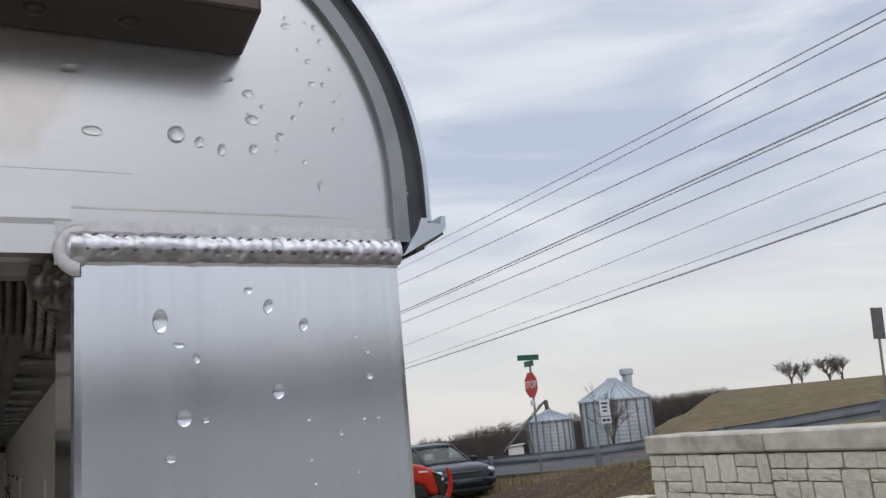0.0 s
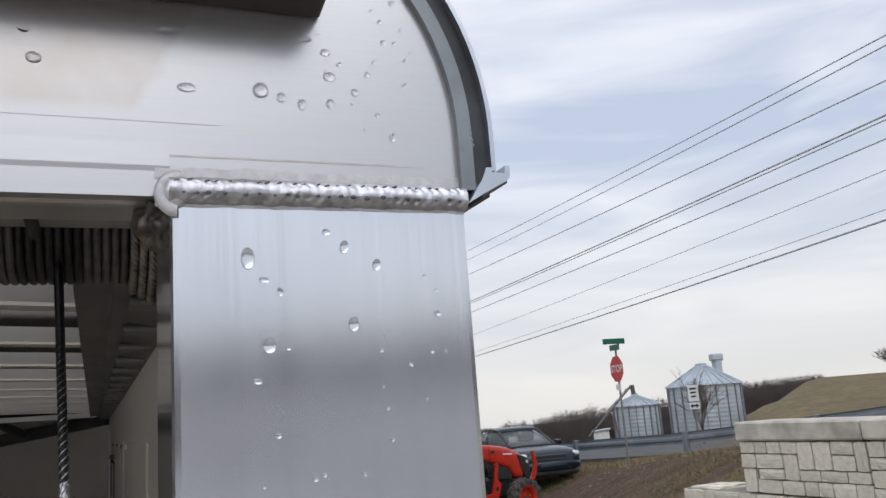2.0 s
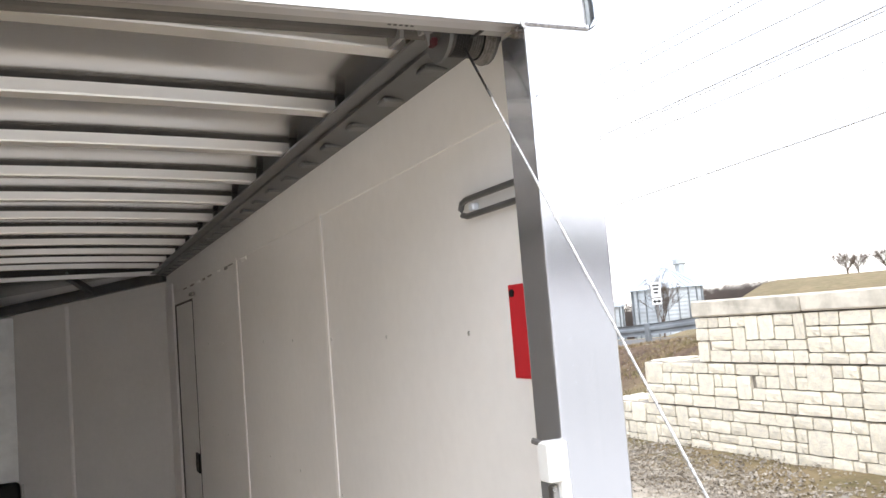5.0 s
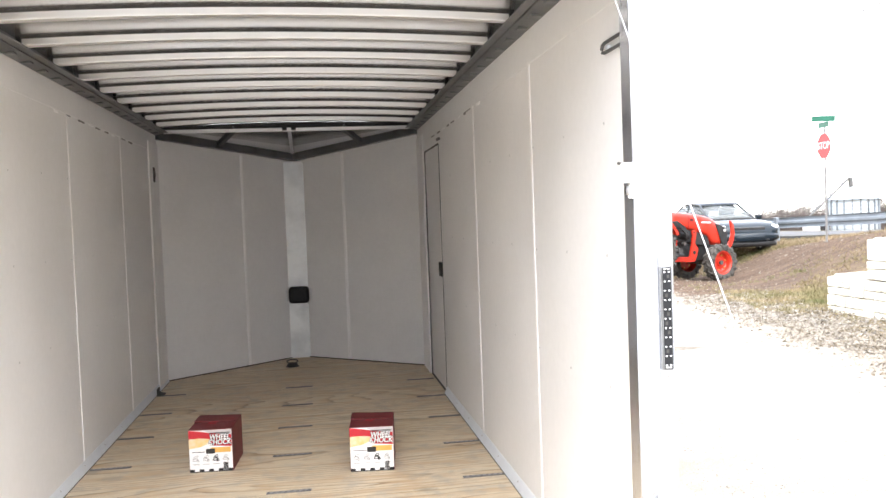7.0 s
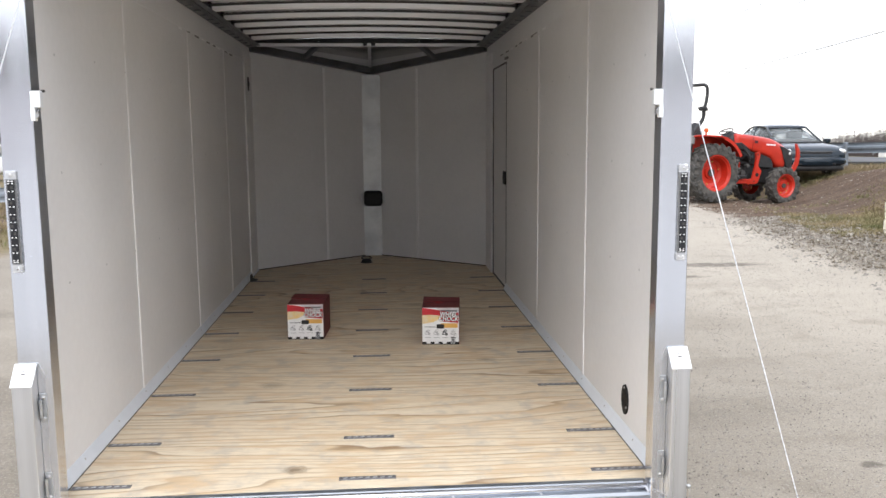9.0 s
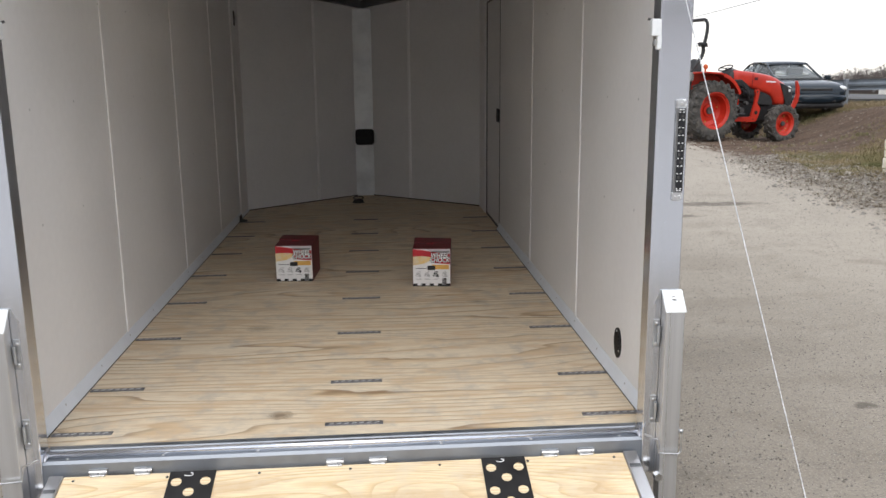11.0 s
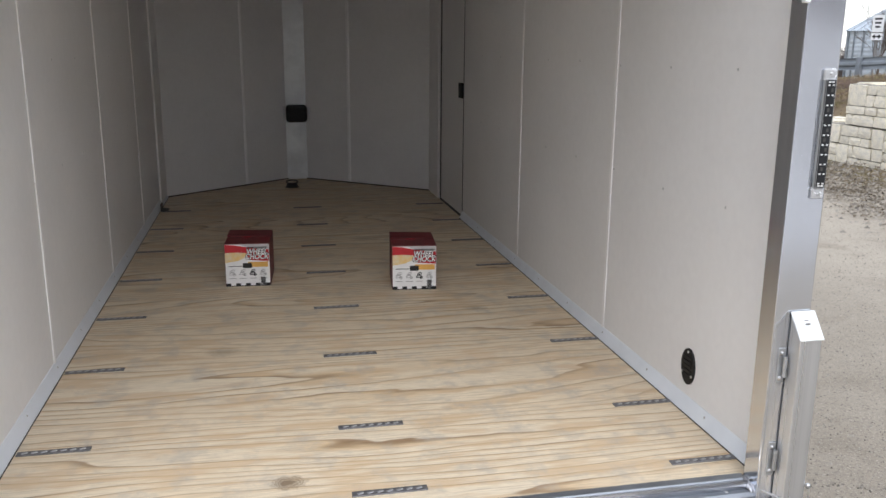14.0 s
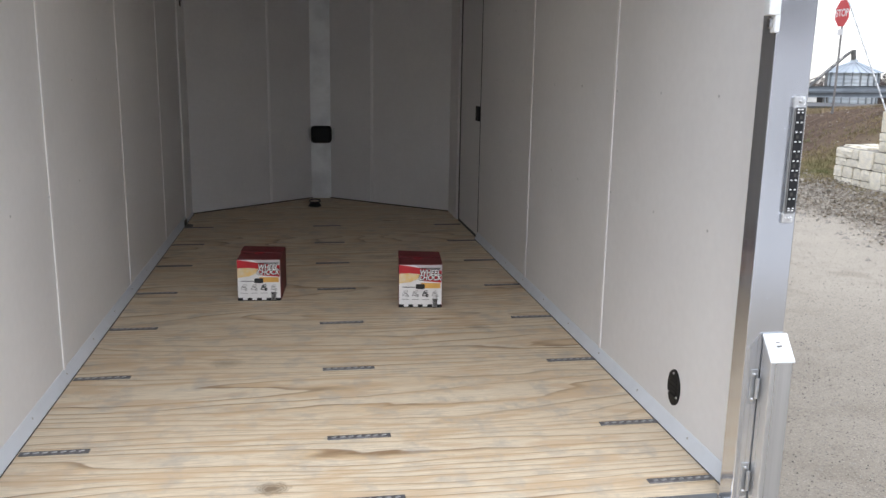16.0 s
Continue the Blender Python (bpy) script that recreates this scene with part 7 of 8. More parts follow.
def bare_bush(az, dist, w, h, seed, thick=0.011):
    rg = random.Random(seed)
    x, y = 0.95 + dist * math.sin(radians(az)), -0.3 + dist * math.cos(radians(az))
    z = ground_z(x, y) - 0.2
    th = thing("bare_tree", "small leafless tree with fine bare branches on the hill", "tree", "bare trees", at=pose(x, y, z))
    bm = bmesh.new()
    cyl(bm, (0, 0, 0), (0.05 * w, 0, h * 0.35), 4 * thick * h, 8, 2.5 * thick * h)
    part("trunk", bm, M_TWIG, th)
    bm = bmesh.new()

    def branch(p, d, L, r, depth):
        q = p + d * L
        pipe(bm, [p, p.lerp(q, 0.5) + 0.06 * L * Vector((rg.uniform(-1, 1), rg.uniform(-1, 1), 0)), q], r, 4)
        if depth:
            for k in range(4 if depth > 1 else 5):
                nd = (d + Vector((rg.uniform(-0.9, 0.9), rg.uniform(-0.9, 0.9), rg.uniform(-0.1, 0.6)))).normalized()
                branch(p.lerp(q, rg.uniform(0.35, 1.0)), nd, L * rg.uniform(0.45, 0.7), r * 0.6, depth - 1)

    for k in range(10):
        a = rg.uniform(0, 6.28)
        branch(Vector((0, 0, h * rg.uniform(0.1, 0.35))), Vector((w / h * 0.7 * math.cos(a), w / h * 0.7 * math.sin(a), 1)).normalized(), h * 0.45, thick * h, 3)
    part("crown", bm, M_TWIG, th)


bare_bush(50.3, 95, 3.0, 2.7, 1)
bare_bush(50.9, 97, 3.0, 2.5, 2)
bare_bush(52.5, 105, 3.4, 3.2, 3)
bare_bush(53.2, 108, 3.4, 3.3, 4)
bare_bush(38.9, 33, 1.2, 2.6, 5, 0.0045)

# ---- power lines ----
WIRES = [(59.38, .4031, 29.6, .2286), (59.28, .3922, 30.78, .2254), (58.87, .3489, 26.22, .1754), (58.52, .3110, 26.01, .1411), (58.47, .3055, 26.0, .1385),
         (58.25, .2829, 26.03, .1274), (57.93, .2487, 26.12, .1002), (57.5, .2027, 26.43, .0796), (57.39, .1905, 26.21, .0732)]
for az1, s1, az0, s0 in WIRES:
    th = thing("power_line", "grey overhead power line sagging across the sky", "power line", "power lines")
    d1, d0 = 46.0, 105.0
    a = Vector((0.95 + d1 * math.sin(radians(az1)), -0.3 + d1 * math.cos(radians(az1)), 1.83 + d1 * s1))
    b = Vector((0.95 + d0 * math.sin(radians(az0)), -0.3 + d0 * math.cos(radians(az0)), 1.83 + d0 * s0))
    bm = bmesh.new()
    pts = []
    for k in range(41):
        u = -1.2 + 3.4 * k / 40
        pts.append(a.lerp(b, u) + Vector((0, 0, 0.35 * (u * (u - 1)))))
    pipe(bm, pts, 0.024 if s1 in (.2487, .2027) else 0.042 if s1 not in (.3110, .1905) else 0.058, 5)
    part("wire", bm, M_WIRE, th)


# ---- tractor ----
def wheel(th, cx, cy, cz, R, w, rim_r, side, lugs, dish):
    wh = new("wheel")
    wh.parent = th
    wh.matrix_basis = pose(cx, cy, cz)
    bm = bmesh.new()
    prof = [(rim_r, -w * 0.42), (rim_r + 0.03, -w * 0.48), (R * 0.86, -w * 0.52), (R * 0.94, -w * 0.46), (R * 0.955, -w * 0.2), (R * 0.96, 0), (R * 0.955, w * 0.2), (R * 0.94, w * 0.46), (R * 0.86, w * 0.52), (rim_r + 0.03, w * 0.48), (rim_r, w * 0.42)]
    revolve(bm, prof, 48, "y")
    tyre = part("tyre", bm, M_RUBBER, wh)
    for s in (-1, 1):
        bm = bmesh.new()
        m = Matrix.Translation((0, s * w * 0.26, R * 0.955)) @ Matrix.Rotation(s * radians(38), 4, "Z")
        box(bm, -0.035 * R / 0.7, 0.035 * R / 0.7, -w * 0.34, w * 0.34, -0.05, 0.045 * R, 0.008, m=m)
        m = Matrix.Translation((0, s * w * 0.47, R * 0.87)) @ Matrix.Rotation(s * radians(12), 4, "X")
        box(bm, -0.03 * R / 0.7, 0.03 * R / 0.7, -0.03, 0.03, -0.06, 0.10 * R, 0.006, m=m)
        lug = finish("lug", bm, M_RUBBER)
        for k in range(lugs):
            share("lug", lug, wh, Matrix.Rotation(2 * math.pi * (k + 0.25 * s) / lugs, 4, "Y"))
    bm = bmesh.new()
    prof = [(rim_r + 0.012, -w * 0.44), (rim_r + 0.012, w * 0.44), (rim_r - 0.008, w * 0.44), (rim_r - 0.03, w * 0.34), (rim_r - 0.05, w * 0.32), (rim_r - 0.075, w * (0.12 - dish)), (rim_r * 0.62, w * (0.04 - dish)), (rim_r * 0.36, w * (0.06 - dish)), (rim_r * 0.32, w * (0.16 - dish)), (0.01, w * (0.18 - dish))]
    if side < 0:
        prof = [(r, -v) for r, v in prof]
    revolve(bm, prof, 36, "y")
    part("rim", bm, M_ORANGE, wh, "orange steel rim")
    bm = bmesh.new()
    cyl(bm, (0, side * w * (0.16 - dish), 0), (0, side * w * (0.30 - dish), 0), rim_r * 0.2, 16)
    part("hub", bm, M_TGREY, wh)
    for k in range(6):
        bm = bmesh.new()
        a = 2 * math.pi * (k + 0.3) / 6
        c, sn = rim_r * 0.64 * math.cos(a), rim_r * 0.64 * math.sin(a)
        cyl(bm, (c, side * w * (0.02 - dish), sn), (c, side * w * (0.02 - dish) + side * 0.03, sn), 0.022, 6)
        part("lug_nut", bm, M_BRASS, wh, "yellow zinc wheel nut")
    return wh


TX, TY = 8.03, 17.55          # rear axle centre
tr_z = GROUND + 0.02
tractor = thing("tractor", "orange compact tractor with roll bar and muddy lug tyres, parked", "tractor", at=Matrix.Translation((TX, TY, tr_z)) @ Matrix.Rotation(radians(19), 4, "Z") @ Matrix.Rotation(radians(2.8), 4, "Y"))
# local: x forward, y to the left
for side in (-1, 1):
    wheel(tractor, -0.26, side * 0.61, 0.70, 0.70, 0.38, 0.425, side, 20, 0.30)
    wheel(tractor, 2.01, side * 0.60, 0.435, 0.46, 0.28, 0.285, side, 15, 0.05)
HOOD = [(0.72, 0.285, 1.36, 1.665), (0.80, 0.305, 1.33, 1.685), (1.24, 0.315, 1.25, 1.665), (1.60, 0.32, 1.17, 1.635), (1.86, 0.32, 1.10, 1.60), (1.96, 0.32, 0.96, 1.575), (2.06, 0.318, 0.87, 1.545), (2.26, 0.305, 0.86, 1.46), (2.40, 0.285, 0.87, 1.395), (2.47, 0.25, 0.90, 1.35)]
part("hood", loft(HOOD, 5.0, 36), M_ORANGE, tractor, "orange hood", smooth=True)
bm = bmesh.new()
prism(bm, [(2.10, 1.435), (2.30, 1.395), (2.50, 1.315), (2.565, 1.10), (2.56, 0.90), (2.40, 0.85), (2.36, 0.90), (2.27, 1.16)], "y", -0.326, 0.326)
bmesh.ops.bevel(bm, geom=bm.edges[:], offset=0.03, segments=2, affect="EDGES", profile=0.5)
grille = part("front_grille", bm, M_TBLACK, tractor, "black wraparound front grille")
for k in range(5):
    bm = bmesh.new()
    box(bm, 2.545, 2.572, -0.22, 0.22, 0.93 + 0.06 * k, 0.955 + 0.06 * k, 0.004)
    part("slat", bm, M_TGREY, grille)
for s in (-1, 1):
    bm = bmesh.new()
    ball(bm, (2.45, s * 0.265, 1.245), 0.115, 0.75, 0.62, 0.72, 16, 10)
    part("headlight", bm, M_LAMP, tractor, "clear headlight")
    bm = bmesh.new()
    prism(bm, [(1.42, 1.225), (1.66, 1.165), (1.85, 1.10), (1.93, 0.98), (1.95, 0.86), (1.46, 0.88)], "y", *sorted((s * 0.27, s * 0.305)))
    bmesh.ops.bevel(bm, geom=bm.edges[:], offset=0.008, segments=1, affect="EDGES")
    part("side_panel", bm, M_TBLACK, tractor, "black side panel")
    # lettering and badge on the hood as plain bars
    for x0, x1, z0, z1, m in ((1.66, 1.96, 1.425, 1.455, M_CARDWHITE), (1.27, 1.38, 1.46, 1.53, M_DARKRED)):
        bm = bmesh.new()
        box(bm, x0, x1, *sorted((s * 0.316, s * 0.3235)), z0, z1)
        part("marking_bar", bm, m, tractor)
    bm = bmesh.new()
    box(bm, 1.215, 1.224, *sorted((s * 0.31, s * 0.3195)), 1.30, 1.60)
    part("panel_joint", bm, M_DARKRED, tractor)
# running gear under the hood
bm = bmesh.new()
box(bm, 0.55, 2.20, -0.20, 0.20, 0.46, 0.92, 0.03)
box(bm, 0.78, 1.90, -0.24, 0.24, 0.90, 1.30, 0.05)
part("engine_block", bm, M_TBLACK, tractor)
bm = bmesh.new()
box(bm, -0.60, 0.60, -0.28, 0.28, 0.48, 0.98, 0.05, 2)
part("gearbox", bm, M_TGREY, tractor)
for s in (-1, 1):
    bm = bmesh.new()
    cyl(bm, (0.95, s * 0.24, 1.12), (1.24, s * 0.26, 1.08), 0.09, 14)
    part("air_filter", bm, M_BLACK, tractor)
    bm = bmesh.new()
    cyl(bm, (0.92, s * 0.30, 0.72), (0.92, s * 0.38, 0.72), 0.07, 14)
    cyl(bm, (1.08, s * 0.26, 0.90), (1.08, s * 0.36, 0.90), 0.045, 12)
    part("filter_canister", bm, M_TGREY, tractor)
bm = bmesh.new()
cyl(bm, (-0.26, -0.5, 0.70), (-0.26, 0.5, 0.70), 0.11, 16)
part("rear_axle", bm, M_TGREY, tractor)
bm = bmesh.new()
box(bm, 1.93, 2.09, -0.5, 0.5, 0.38, 0.50, 0.03)
part("front_axle", bm, M_TGREY, tractor)
bm = bmesh.new()
box(bm, 0.30, 0.86, -0.58, 0.58, 0.60, 0.66, 0.012)
part("footplate", bm, M_TBLACK, tractor)
for s in (-1, 1):
    arc = [radians(a) for a in range(28, 96, 6)]
    outer = [(-0.26 + 0.87 * math.cos(a), 0.72 + 0.87 * math.sin(a)) for a in arc] + [(-0.62, 1.59), (-0.95, 1.555)]
    inner = [(-0.95, 1.525), (-0.62, 1.558)] + [(-0.26 + 0.835 * math.cos(a), 0.72 + 0.835 * math.sin(a)) for a in reversed(arc)]
    bm = bmesh.new()
    prism(bm, outer + inner, "y", *sorted((s * 0.36, s * 0.74)))
    part("fender", bm, M_ORANGE, tractor, "orange rear fender")
    bm = bmesh.new()
    prism(bm, outer + [(-0.95, 1.0), (0.30, 0.80)], "y", *sorted((s * 0.36, s * 0.385)))
    part("fender_skirt", bm, M_ORANGE, tractor)
    bm = bmesh.new()
    drop_lip = [(-0.26 + r * math.cos(a), 0.72 + r * math.sin(a)) for r, seq in ((0.875, arc[:9]), (0.80, list(reversed(arc[:9])))) for a in seq]
    prism(bm, drop_lip, "y", *sorted((s * 0.735, s * 0.75)))
    part("fender_lip", bm, M_ORANGE, tractor)
    bm = bmesh.new()
    ball(bm, (-0.53, s * 0.62, 1.70), 0.062, 1.0, 0.7, 0.95, 14, 8)
    cyl(bm, (-0.53, s * 0.62, 1.58), (-0.53, s * 0.62, 1.66), 0.02, 8)
    part("indicator_lamp", bm, M_AMBER, tractor, "amber indicator lamp")
    bm = bmesh.new()
    box(bm, -0.99, -0.90, *sorted((s * 0.52, s * 0.70)), 1.36, 1.56, 0.02)
    part("tail_lamp", bm, M_GREYBRACKET, tractor)
    # loader mounting arms
    bm = bmesh.new()
    prism(bm, [(1.23, 1.22), (1.37, 1.25), (1.375, 1.12), (1.33, 0.92), (1.37, 0.86), (1.45, 0.78), (1.39, 0.56), (1.34, 0.46), (1.02, 0.44), (1.02, 0.56), (1.17, 0.58), (1.24, 0.86), (1.27, 1.10)], "y", *sorted((s * 0.385, s * 0.435)))
    bracket = part("loader_bracket", bm, M_ORANGE, tractor)
    for x, z, r in ((1.315, 0.68, 0.05), (1.30, 1.18, 0.025), (1.24, 0.52, 0.02)):
        bm = bmesh.new()
        cyl(bm, (x, s * 0.43, z), (x, s * 0.44, z), r, 14)
        part("pin_hole", bm, M_TBLACK, bracket, "dark pin hole")
    bm = bmesh.new()
    box(bm, 0.40, 1.03, *sorted((s * 0.39, s * 0.43)), 0.45, 0.57, 0.01)
    part("frame_rail", bm, M_ORANGE, tractor)
    # hood guard, bent up in front of the nose
    bm = bmesh.new()
    prism(bm, [(2.60, 0.74), (2.72, 0.84), (2.79, 0.98), (2.825, 1.17), (2.79, 1.36), (2.70, 1.50), (2.635, 1.49), (2.70, 1.33), (2.72, 1.17), (2.68, 1.02), (2.62, 0.90), (2.48, 0.80), (2.40, 0.70)], "y", *sorted((s * 0.27, s * 0.315)))
    bmesh.ops.bevel(bm, geom=bm.edges[:], offset=0.008, segments=1, affect="EDGES")
    part("front_guard", bm, M_ORANGE, tractor, "orange bent front guard")
bm = bmesh.new()
cyl(bm, (2.64, -0.29, 0.86), (2.64, 0.29, 0.86), 0.025, 10)
box(bm, 2.10, 2.52, -0.28, 0.28, 0.62, 0.76, 0.02)
part("front_frame", bm, M_TBLACK, tractor)
for s in (-1, 1):
    bm = bmesh.new()
    pipe(bm, [(-0.90, s * 0.56, 0.80), (-0.90, s * 0.56, 1.45), (-0.84, s * 0.57, 1.66), (-0.72, s * 0.58, 1.81), (-0.635, s * 0.58, 1.94), (-0.605, s * 0.58, 2.05), (-0.62, s * 0.58, 2.19)], 0.044, 10)
    part("roll_bar_leg", bm, M_TBLACK, tractor)
    bm = bmesh.new()
    box(bm, -0.74, -0.54, *sorted((s * 0.525, s * 0.64)), 2.15, 2.25, 0.025, 2)
    cyl(bm, (-0.70, s * 0.50, 2.21), (-0.70, s * 0.68, 2.21), 0.03, 10)
    cyl(bm, (-0.58, s * 0.50, 2.17), (-0.58, s * 0.67, 2.17), 0.022, 10)
    part("roll_bar_hinge", bm, M_TBLACK, tractor)
bm = bmesh.new()
half = [(-0.60, 2.22), (-0.565, 2.36), (-0.545, 2.52)]
corner = [(-0.55 - 0.02 * math.sin(a), 0.46 + 0.12 * math.cos(a), 2.65 + 0.12 * math.sin(a)) for a in np.linspace(0, math.pi / 2, 6)]
near = [(x, -0.58, z) for x, z in half] + [(x, -y, z) for x, y, z in corner]
pipe(bm, near + [(x, -y, z) for x, y, z in reversed(near)], 0.040, 10)
part("roll_bar_hoop", bm, M_TBLACK, tractor, "black roll bar hoop")
bm = bmesh.new()
box(bm, -0.42, 0.08, -0.25, 0.25, 1.12, 1.26, 0.05, 2)
part("seat", bm, M_TBLACK, tractor, "black seat cushion")
bm = bmesh.new()
ball(bm, (-0.36, 0, 1.60), 0.30, 0.42, 0.86, 1.0, 18, 12)
part("backrest", bm, M_TBLACK, tractor, "black rounded backrest", smooth=True)
bm = bmesh.new()
pipe(bm, [(0.62 + 0.13 * math.sin(a), 0.20 * math.cos(a), 1.725 + 0.075 * math.sin(a)) for a in np.linspace(0, 2 * math.pi, 25)], 0.016, 6)
pipe(bm, [(0.62, -0.19, 1.725), (0.62, 0.19, 1.725)], 0.012, 6)
pipe(bm, [(0.63, 0, 1.725), (0.76, 0, 1.45)], 0.025, 6)
part("steering_wheel", bm, M_TBLACK, tractor)
part("instrument_panel", loft([(0.60, 0.16, 1.20, 1.60), (0.66, 0.20, 1.20, 1.69), (0.78, 0.22, 1.20, 1.725), (0.92, 0.24, 1.22, 1.695)], 3.0), M_TBLACK, tractor, smooth=True)
for k in range(4):
    bm = bmesh.new()
    pipe(bm, [(0.62 + 0.03 * k, -0.30, 1.42 - 0.02 * k), (0.80 + 0.03 * k, -0.38, 1.44 - 0.045 * k), (1.02, -0.40 - 0.01 * k, 1.30 - 0.05 * k), (1.13 - 0.02 * k, -0.40, 1.16 - 0.05 * k)], 0.024, 6)
    part("hose", bm, M_TBLACK, tractor, "black hydraulic hose")
bm = bmesh.new()
pipe(bm, [(0.62, -0.34, 0.66), (0.60, -0.40, 1.10), (0.50, -0.42, 1.34)], 0.02, 6)
pipe(bm, [(0.78, -0.34, 0.66), (0.74, -0.42, 0.98)], 0.018, 6)
part("lever", bm, M_ORANGE, tractor)


# ---- cars ----
def sedan(label, paint, at):
    th = thing("car", label, "car", at=at)
    part("body", loft([(-2.30, 0.62, 0.38, 0.78), (-2.24, 0.76, 0.30, 0.90), (-1.95, 0.84, 0.27, 0.96), (-1.2, 0.87, 0.26, 0.965), (0.0, 0.875, 0.25, 0.95), (1.0, 0.87, 0.26, 0.945),
                       (1.5, 0.87, 0.27, 0.925), (1.95, 0.86, 0.28, 0.885), (2.14, 0.845, 0.29, 0.845), (2.25, 0.80, 0.30, 0.80), (2.32, 0.72, 0.31, 0.755), (2.35, 0.62, 0.33, 0.715)], 4.2, 36), paint, th, smooth=True)
    part("glasshouse", loft([(-1.86, 0.58, 0.86, 0.97), (-1.55, 0.64, 0.80, 1.12), (-1.15, 0.665, 0.75, 1.335), (-0.7, 0.67, 0.70, 1.395), (-0.2, 0.67, 0.70, 1.40), (0.2, 0.665, 0.70, 1.36),
                             (0.6, 0.66, 0.78, 1.22), (1.0, 0.64, 0.84, 1.05), (1.28, 0.60, 0.87, 0.945)], 2.9), M_GLASS, th, "clear tinted car windows", smooth=True)
    part("roof", loft([(-1.22, 0.40, 1.30, 1.325), (-1.0, 0.55, 1.32, 1.385), (-0.6, 0.575, 1.34, 1.415), (-0.2, 0.575, 1.34, 1.422), (0.15, 0.565, 1.33, 1.40), (0.34, 0.50, 1.30, 1.345)], 3.0), paint, th, smooth=True)
    for s in (-1, 1):
        bm = bmesh.new()
        pipe(bm, [(1.22, s * 0.63, 0.93), (0.75, s * 0.60, 1.12), (0.28, s * 0.545, 1.345), (-0.2, s * 0.56, 1.38), (-0.7, s * 0.56, 1.37), (-1.1, s * 0.545, 1.31), (-1.45, s * 0.60, 1.12), (-1.75, s * 0.62, 0.95)], 0.03, 6)
        pipe(bm, [(-0.35, s * 0.675, 0.93), (-0.37, s * 0.655, 1.15), (-0.38, s * 0.57, 1.37)], 0.026, 6)
        part("pillar", bm, paint, th)
        bm = bmesh.new()
        ball(bm, (2.155, s * 0.655, 0.705), 0.20, 0.78, 1.0, 0.42, 18, 12)
        part("headlight", bm, M_LAMP, th, "cloudy headlight")
        bm = bmesh.new()
        box(bm, 0.72, 0.90, *sorted((s * 0.86, s * 1.0)), 0.90, 1.03, 0.03, 2)
        part("mirror", bm, paint, th)
        for x in (1.42, -1.35):
            bm = bmesh.new()
            prof = [(0.19, -0.09), (0.30, -0.10), (0.32, -0.07), (0.32, 0.07), (0.30, 0.10), (0.19, 0.09)]
            revolve(bm, prof, 28, "y")
            wh = new("wheel")
            wh.parent = th
            wh.matrix_basis = pose(x, s * 0.77, 0.32)
            part("tyre", bm, M_RUBBER, wh)
            bm = bmesh.new()
            cyl(bm, (0, -0.07, 0), (0, 0.07, 0), 0.195, 20)
            part("rim", bm, M_ALU, wh)
    bm = bmesh.new()
    box(bm, 2.27, 2.352, -0.42, 0.42, 0.635, 0.725, 0.02, 2)
    part("grille", bm, M_TBLACK, th, "black grille")
    part("bumper", loft([(1.95, 0.865, 0.33, 0.57), (2.16, 0.86, 0.33, 0.575), (2.28, 0.82, 0.33, 0.58), (2.36, 0.74, 0.335, 0.58), (2.41, 0.60, 0.345, 0.57), (2.43, 0.40, 0.36, 0.555)], 3.4), paint, th, smooth=True)
    bm = bmesh.new()
    box(bm, 2.33, 2.428, -0.50, 0.50, 0.365, 0.43, 0.02)
    part("air_dam", bm, M_TBLACK, th)
    part("valance", loft([(1.95, 0.82, 0.20, 0.36), (2.20, 0.80, 0.20, 0.36), (2.32, 0.70, 0.21, 0.36), (2.38, 0.50, 0.23, 0.36)], 4.0), M_TBLACK, th, "black lower valance", smooth=True)
    bm = bmesh.new()
    box(bm, -1.30, -1.10, -0.60, 0.60, 0.90, 1.10, 0.06, 2)
    part("rear_seat", bm, M_TBLACK, th)
    bm = bmesh.new()
    box(bm, 0.70, 1.05, -0.58, 0.58, 0.90, 0.985, 0.03, 2)
    part("dashboard", bm, M_TBLACK, th)
    for s in (-1, 1):
        bm = bmesh.new()
        box(bm, -0.15, 0.02, *sorted((s * 0.14, s * 0.56)), 0.85, 1.13, 0.06, 2)
        box(bm, -0.17, -0.07, *sorted((s * 0.24, s * 0.46)), 1.12, 1.27, 0.045, 2)
        part("seat_back", bm, M_TBLACK, th)
    bm = bmesh.new()
    pipe(bm, [(1.30, -0.66, 0.935), (1.36, 0.0, 0.945), (1.30, 0.66, 0.935)], 0.02, 6)
    part("wiper_cowl", bm, M_TBLACK, th)
    return th


caz, cd = radians(26.05), 27.3
cx_, cy_ = 0.128 + cd * math.sin(caz), -2.715 + cd * math.cos(caz)
sedan("dark teal sedan parked on the dirt beside the tractor", M_CARPAINT, Matrix.Translation((cx_, cy_, ground_z(cx_, cy_) + 0.01)) @ Matrix.Rotation(radians(-95), 4, "Z") @ Matrix.Scale(1.05, 4))
sedan("white sedan parked beyond the guard rail", M_WHITEPAINT, pose(-14.6, 31.0, GROUND, 0, 0, 35))


# ---- litter, grass, pebbles ----
def scatter(name, label, category, count, seed, place, shape, material):
    rg = random.Random(seed)
    verts, faces = [], []
    for k in range(count):
        x, y = place(rg)
        shape(rg, x, y, ground_z(x, y), verts, faces)
    me = bpy.data.meshes.new(name)
    me.from_pydata(verts, [], faces)
    me.materials.append(material)
    return tagged(new(name, me), label, category, kind="stuff")


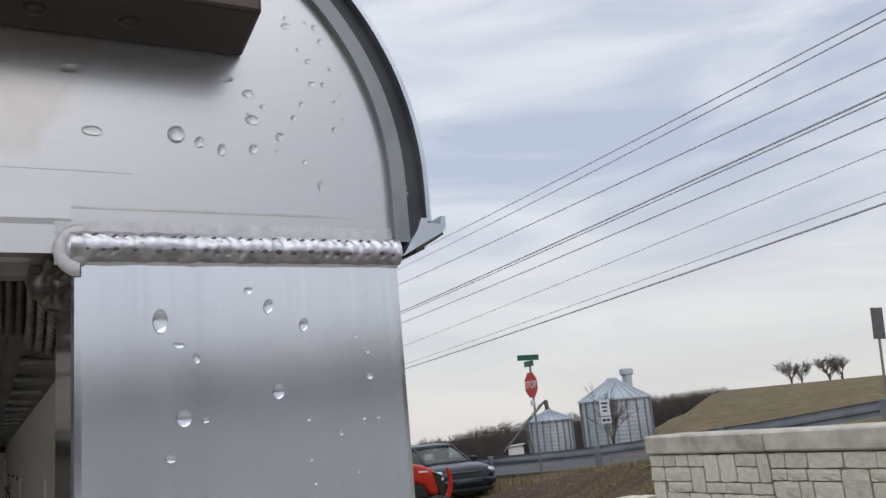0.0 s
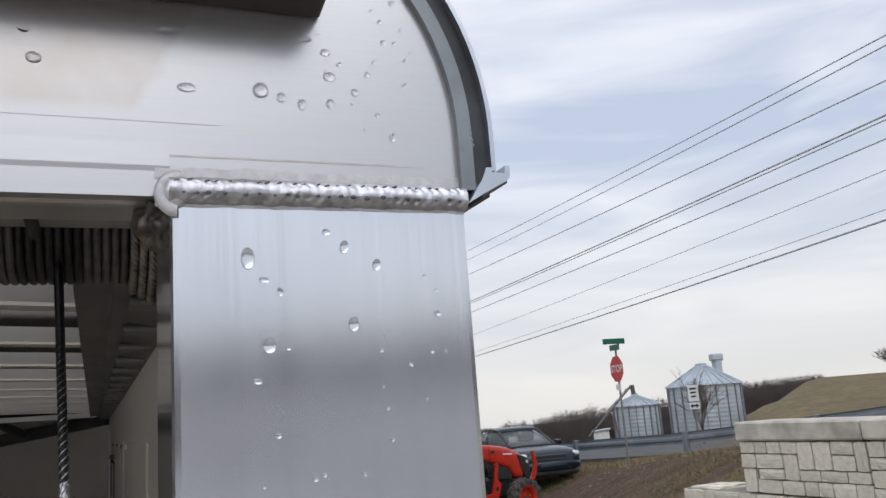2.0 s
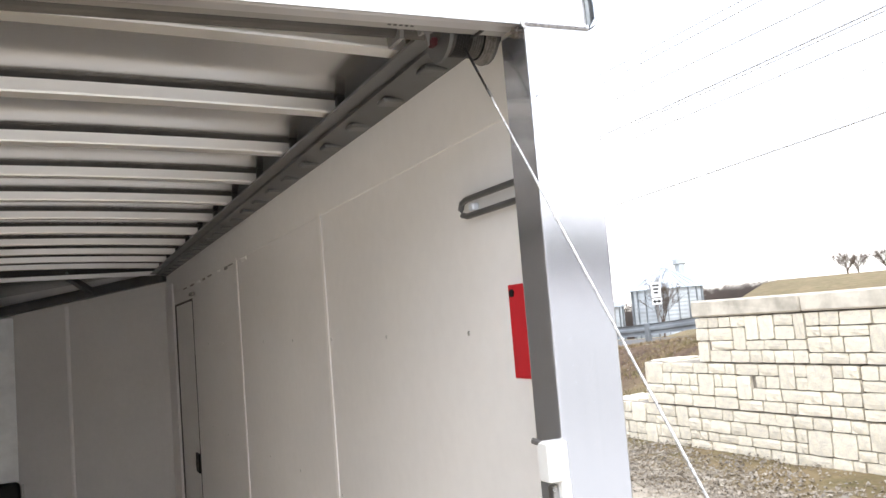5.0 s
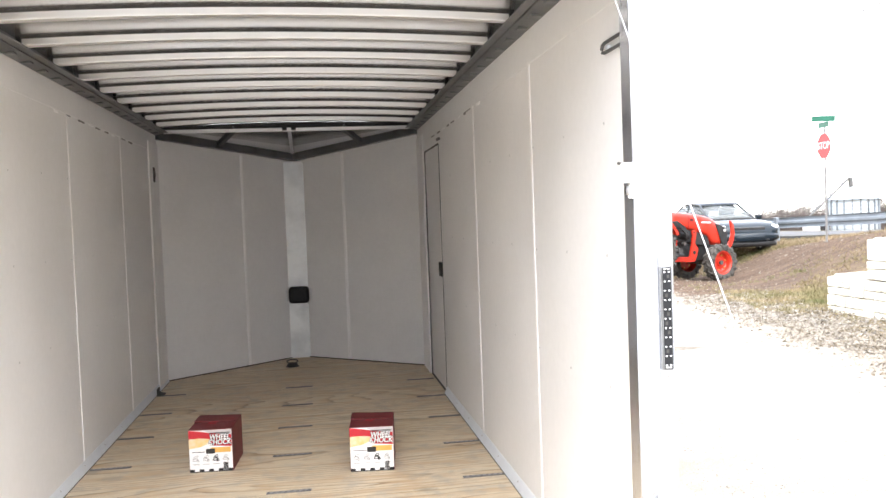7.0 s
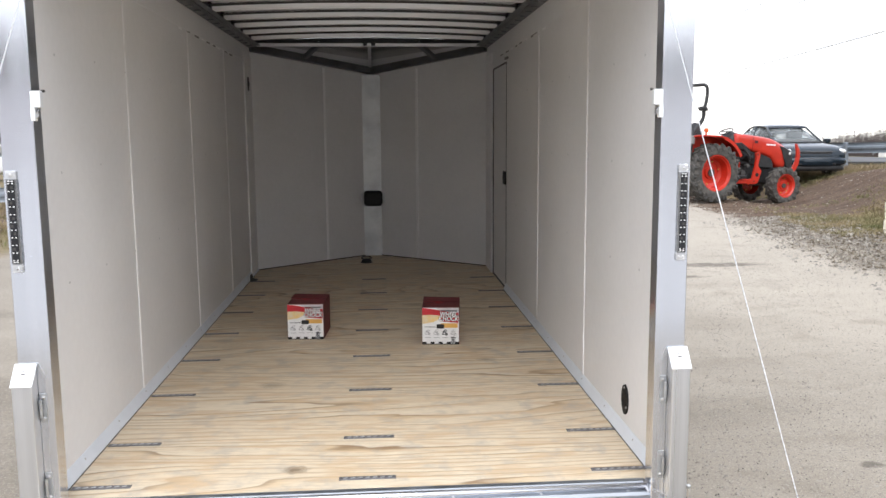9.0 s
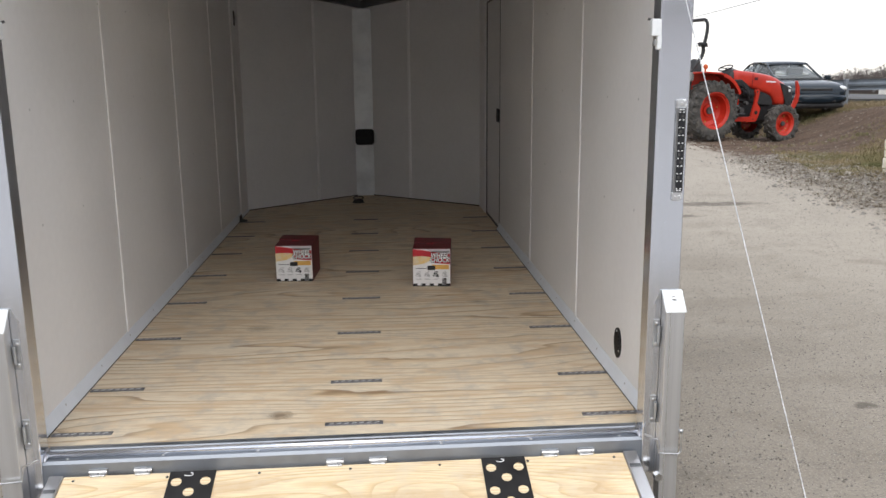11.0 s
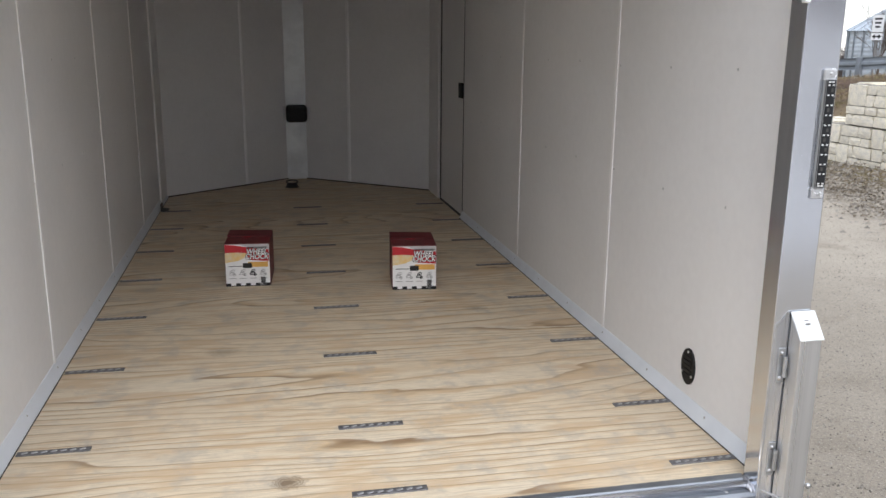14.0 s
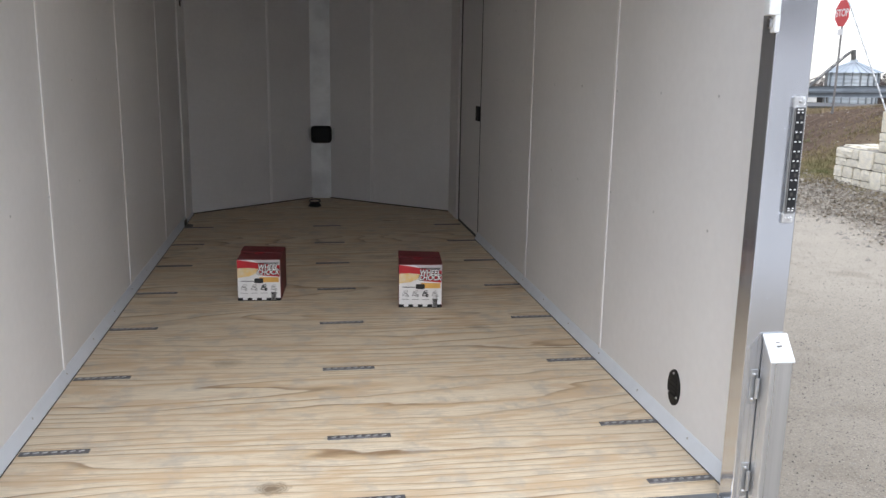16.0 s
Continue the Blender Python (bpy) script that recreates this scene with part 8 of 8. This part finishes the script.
def pebble(lo, hi):
    def f(rg, x, y, z, verts, faces):
        s = rg.uniform(lo, hi)
        n = len(verts)
        a0 = rg.uniform(0, 6)
        for j in range(4):
            a = a0 + j * math.pi / 2 + rg.uniform(-0.3, 0.3)
            verts.append((x + s * math.cos(a), y + s * math.sin(a) * 0.8, z - 0.004))
        verts.append((x, y, z + s * rg.uniform(0.4, 0.8)))
        for j in range(4):
            faces.append((n + j, n + (j + 1) % 4, n + 4))
    return f


def blade(hmin, hmax, w):
    def f(rg, x, y, z, verts, faces):
        for q in range(4):
            n = len(verts)
            a = rg.uniform(0, 6.28)
            h = rg.uniform(hmin, hmax)
            dx, dy = math.cos(a) * h * 0.7, math.sin(a) * h * 0.7
            ox, oy = rg.uniform(-0.04, 0.04), rg.uniform(-0.04, 0.04)
            verts.append((x + ox - w * math.sin(a), y + oy + w * math.cos(a), z - 0.01))
            verts.append((x + ox + w * math.sin(a), y + oy - w * math.cos(a), z - 0.01))
            verts.append((x + ox + dx, y + oy + dy, z + h))
            faces.append((n, n + 1, n + 2))
    return f


def leaf(rg, x, y, z, verts, faces):
    s = rg.uniform(0.010, 0.034)
    n = len(verts)
    a0 = rg.uniform(0, 6)
    tilt = rg.uniform(0, 0.03)
    for j in range(4):
        a = a0 + j * math.pi / 2
        verts.append((x + s * math.cos(a), y + s * math.sin(a) * rg.uniform(0.4, 0.9), z + 0.008 + tilt * (j % 2) + 0.01 * rg.random()))
    faces.append((n, n + 1, n + 2, n + 3))


def east_edge(y):
    """Plan x of the ragged edge between lot and litter."""
    return 5.15 + 0.15 * y + 0.35 * noise.noise(Vector((y * 0.7, 5.0, 0)))


def litter_place(lo, hi):
    def f(r):
        y = r.uniform(0.5, 13.5)
        return east_edge(y) + r.triangular(lo, hi, 0.6), y
    return f


def tuft_place(r):
    while True:
        x, y = r.uniform(6.9, 13.5), r.gauss(11.9, 1.5)
        if 9.8 < y < 16.5 and noise.noise(Vector((x * 0.8, y * 0.8, 9.0))) + 0.3 * r.random() > 0.05 and x > east_edge(y) + 0.7:
            return x, y


scatter("gravel_stones", "loose stones strewn over the gravel lot", "gravel", 22000, 31, lambda r: (r.uniform(1.15, 7.0), r.uniform(-1.5, 14)), pebble(0.0025, 0.013), M_PEBBLE)
scatter("dark_chips", "small dark stone chips pressed into the gravel lot", "gravel", 16000, 44, lambda r: (1.15 + 5.4 * r.random() ** 1.4, -1.5 + 11.5 * r.random() ** 1.3), pebble(0.002, 0.009), M_CHIP)
scatter("soil_clods", "crumbled brown soil clods on the worn dirt", "soil", 9000, 41, lambda r: (r.uniform(7.2, 15.0), r.gauss(16.6, 1.8)), pebble(0.008, 0.035), M_CLOD)
scatter("straw", "scattered pale straw and dead leaves on the dirt", "straw", 1200, 42, lambda r: (r.uniform(6.8, 15.0), r.uniform(10.0, 19.0)), leaf, M_LITTER)
scatter("leaf_litter", "dry leaves and wood chips along the foot of the block wall", "leaves", 11000, 32, litter_place(-0.5, 2.0), leaf, M_LITTER)
scatter("rubble", "pale stone chips along the edge of the lot", "gravel", 3600, 33, litter_place(-0.9, 1.9), pebble(0.010, 0.042), M_PEBBLE)
scatter("dry_grass", "short dry grass tufts between the lot and the dirt", "grass", 9000, 34, tuft_place, blade(0.02, 0.085, 0.006), M_GRASS)
scatter("dry_grass", "short dry grass on the bank below the guard rail", "grass", 7000, 37, lambda r: (r.uniform(9.5, 15.5), r.uniform(19.0, 26)), blade(0.03, 0.11, 0.006), M_GRASS)
scatter("dry_grass", "dry grass tufts on the bank behind the block wall", "grass", 6000, 38, lambda r: (r.uniform(9.0, 16.0), r.uniform(2.0, 13.0)), blade(0.04, 0.14, 0.008), M_GRASS)
scatter("tall_dry_grass", "tall dry grass under the guard rail", "grass", 9000, 35, lambda r: (lambda y: (rail_at(y)[0] + r.uniform(-1.6, 0.5), y))(r.uniform(8, 30)), blade(0.05, 0.17, 0.008), M_STRAWGRASS)
scatter("dry_grass", "dry grass tufts beyond the lot", "grass", 5000, 36, lambda r: (r.uniform(-14, -4.5), r.uniform(10.5, 20)), blade(0.04, 0.16, 0.008), M_GRASS)
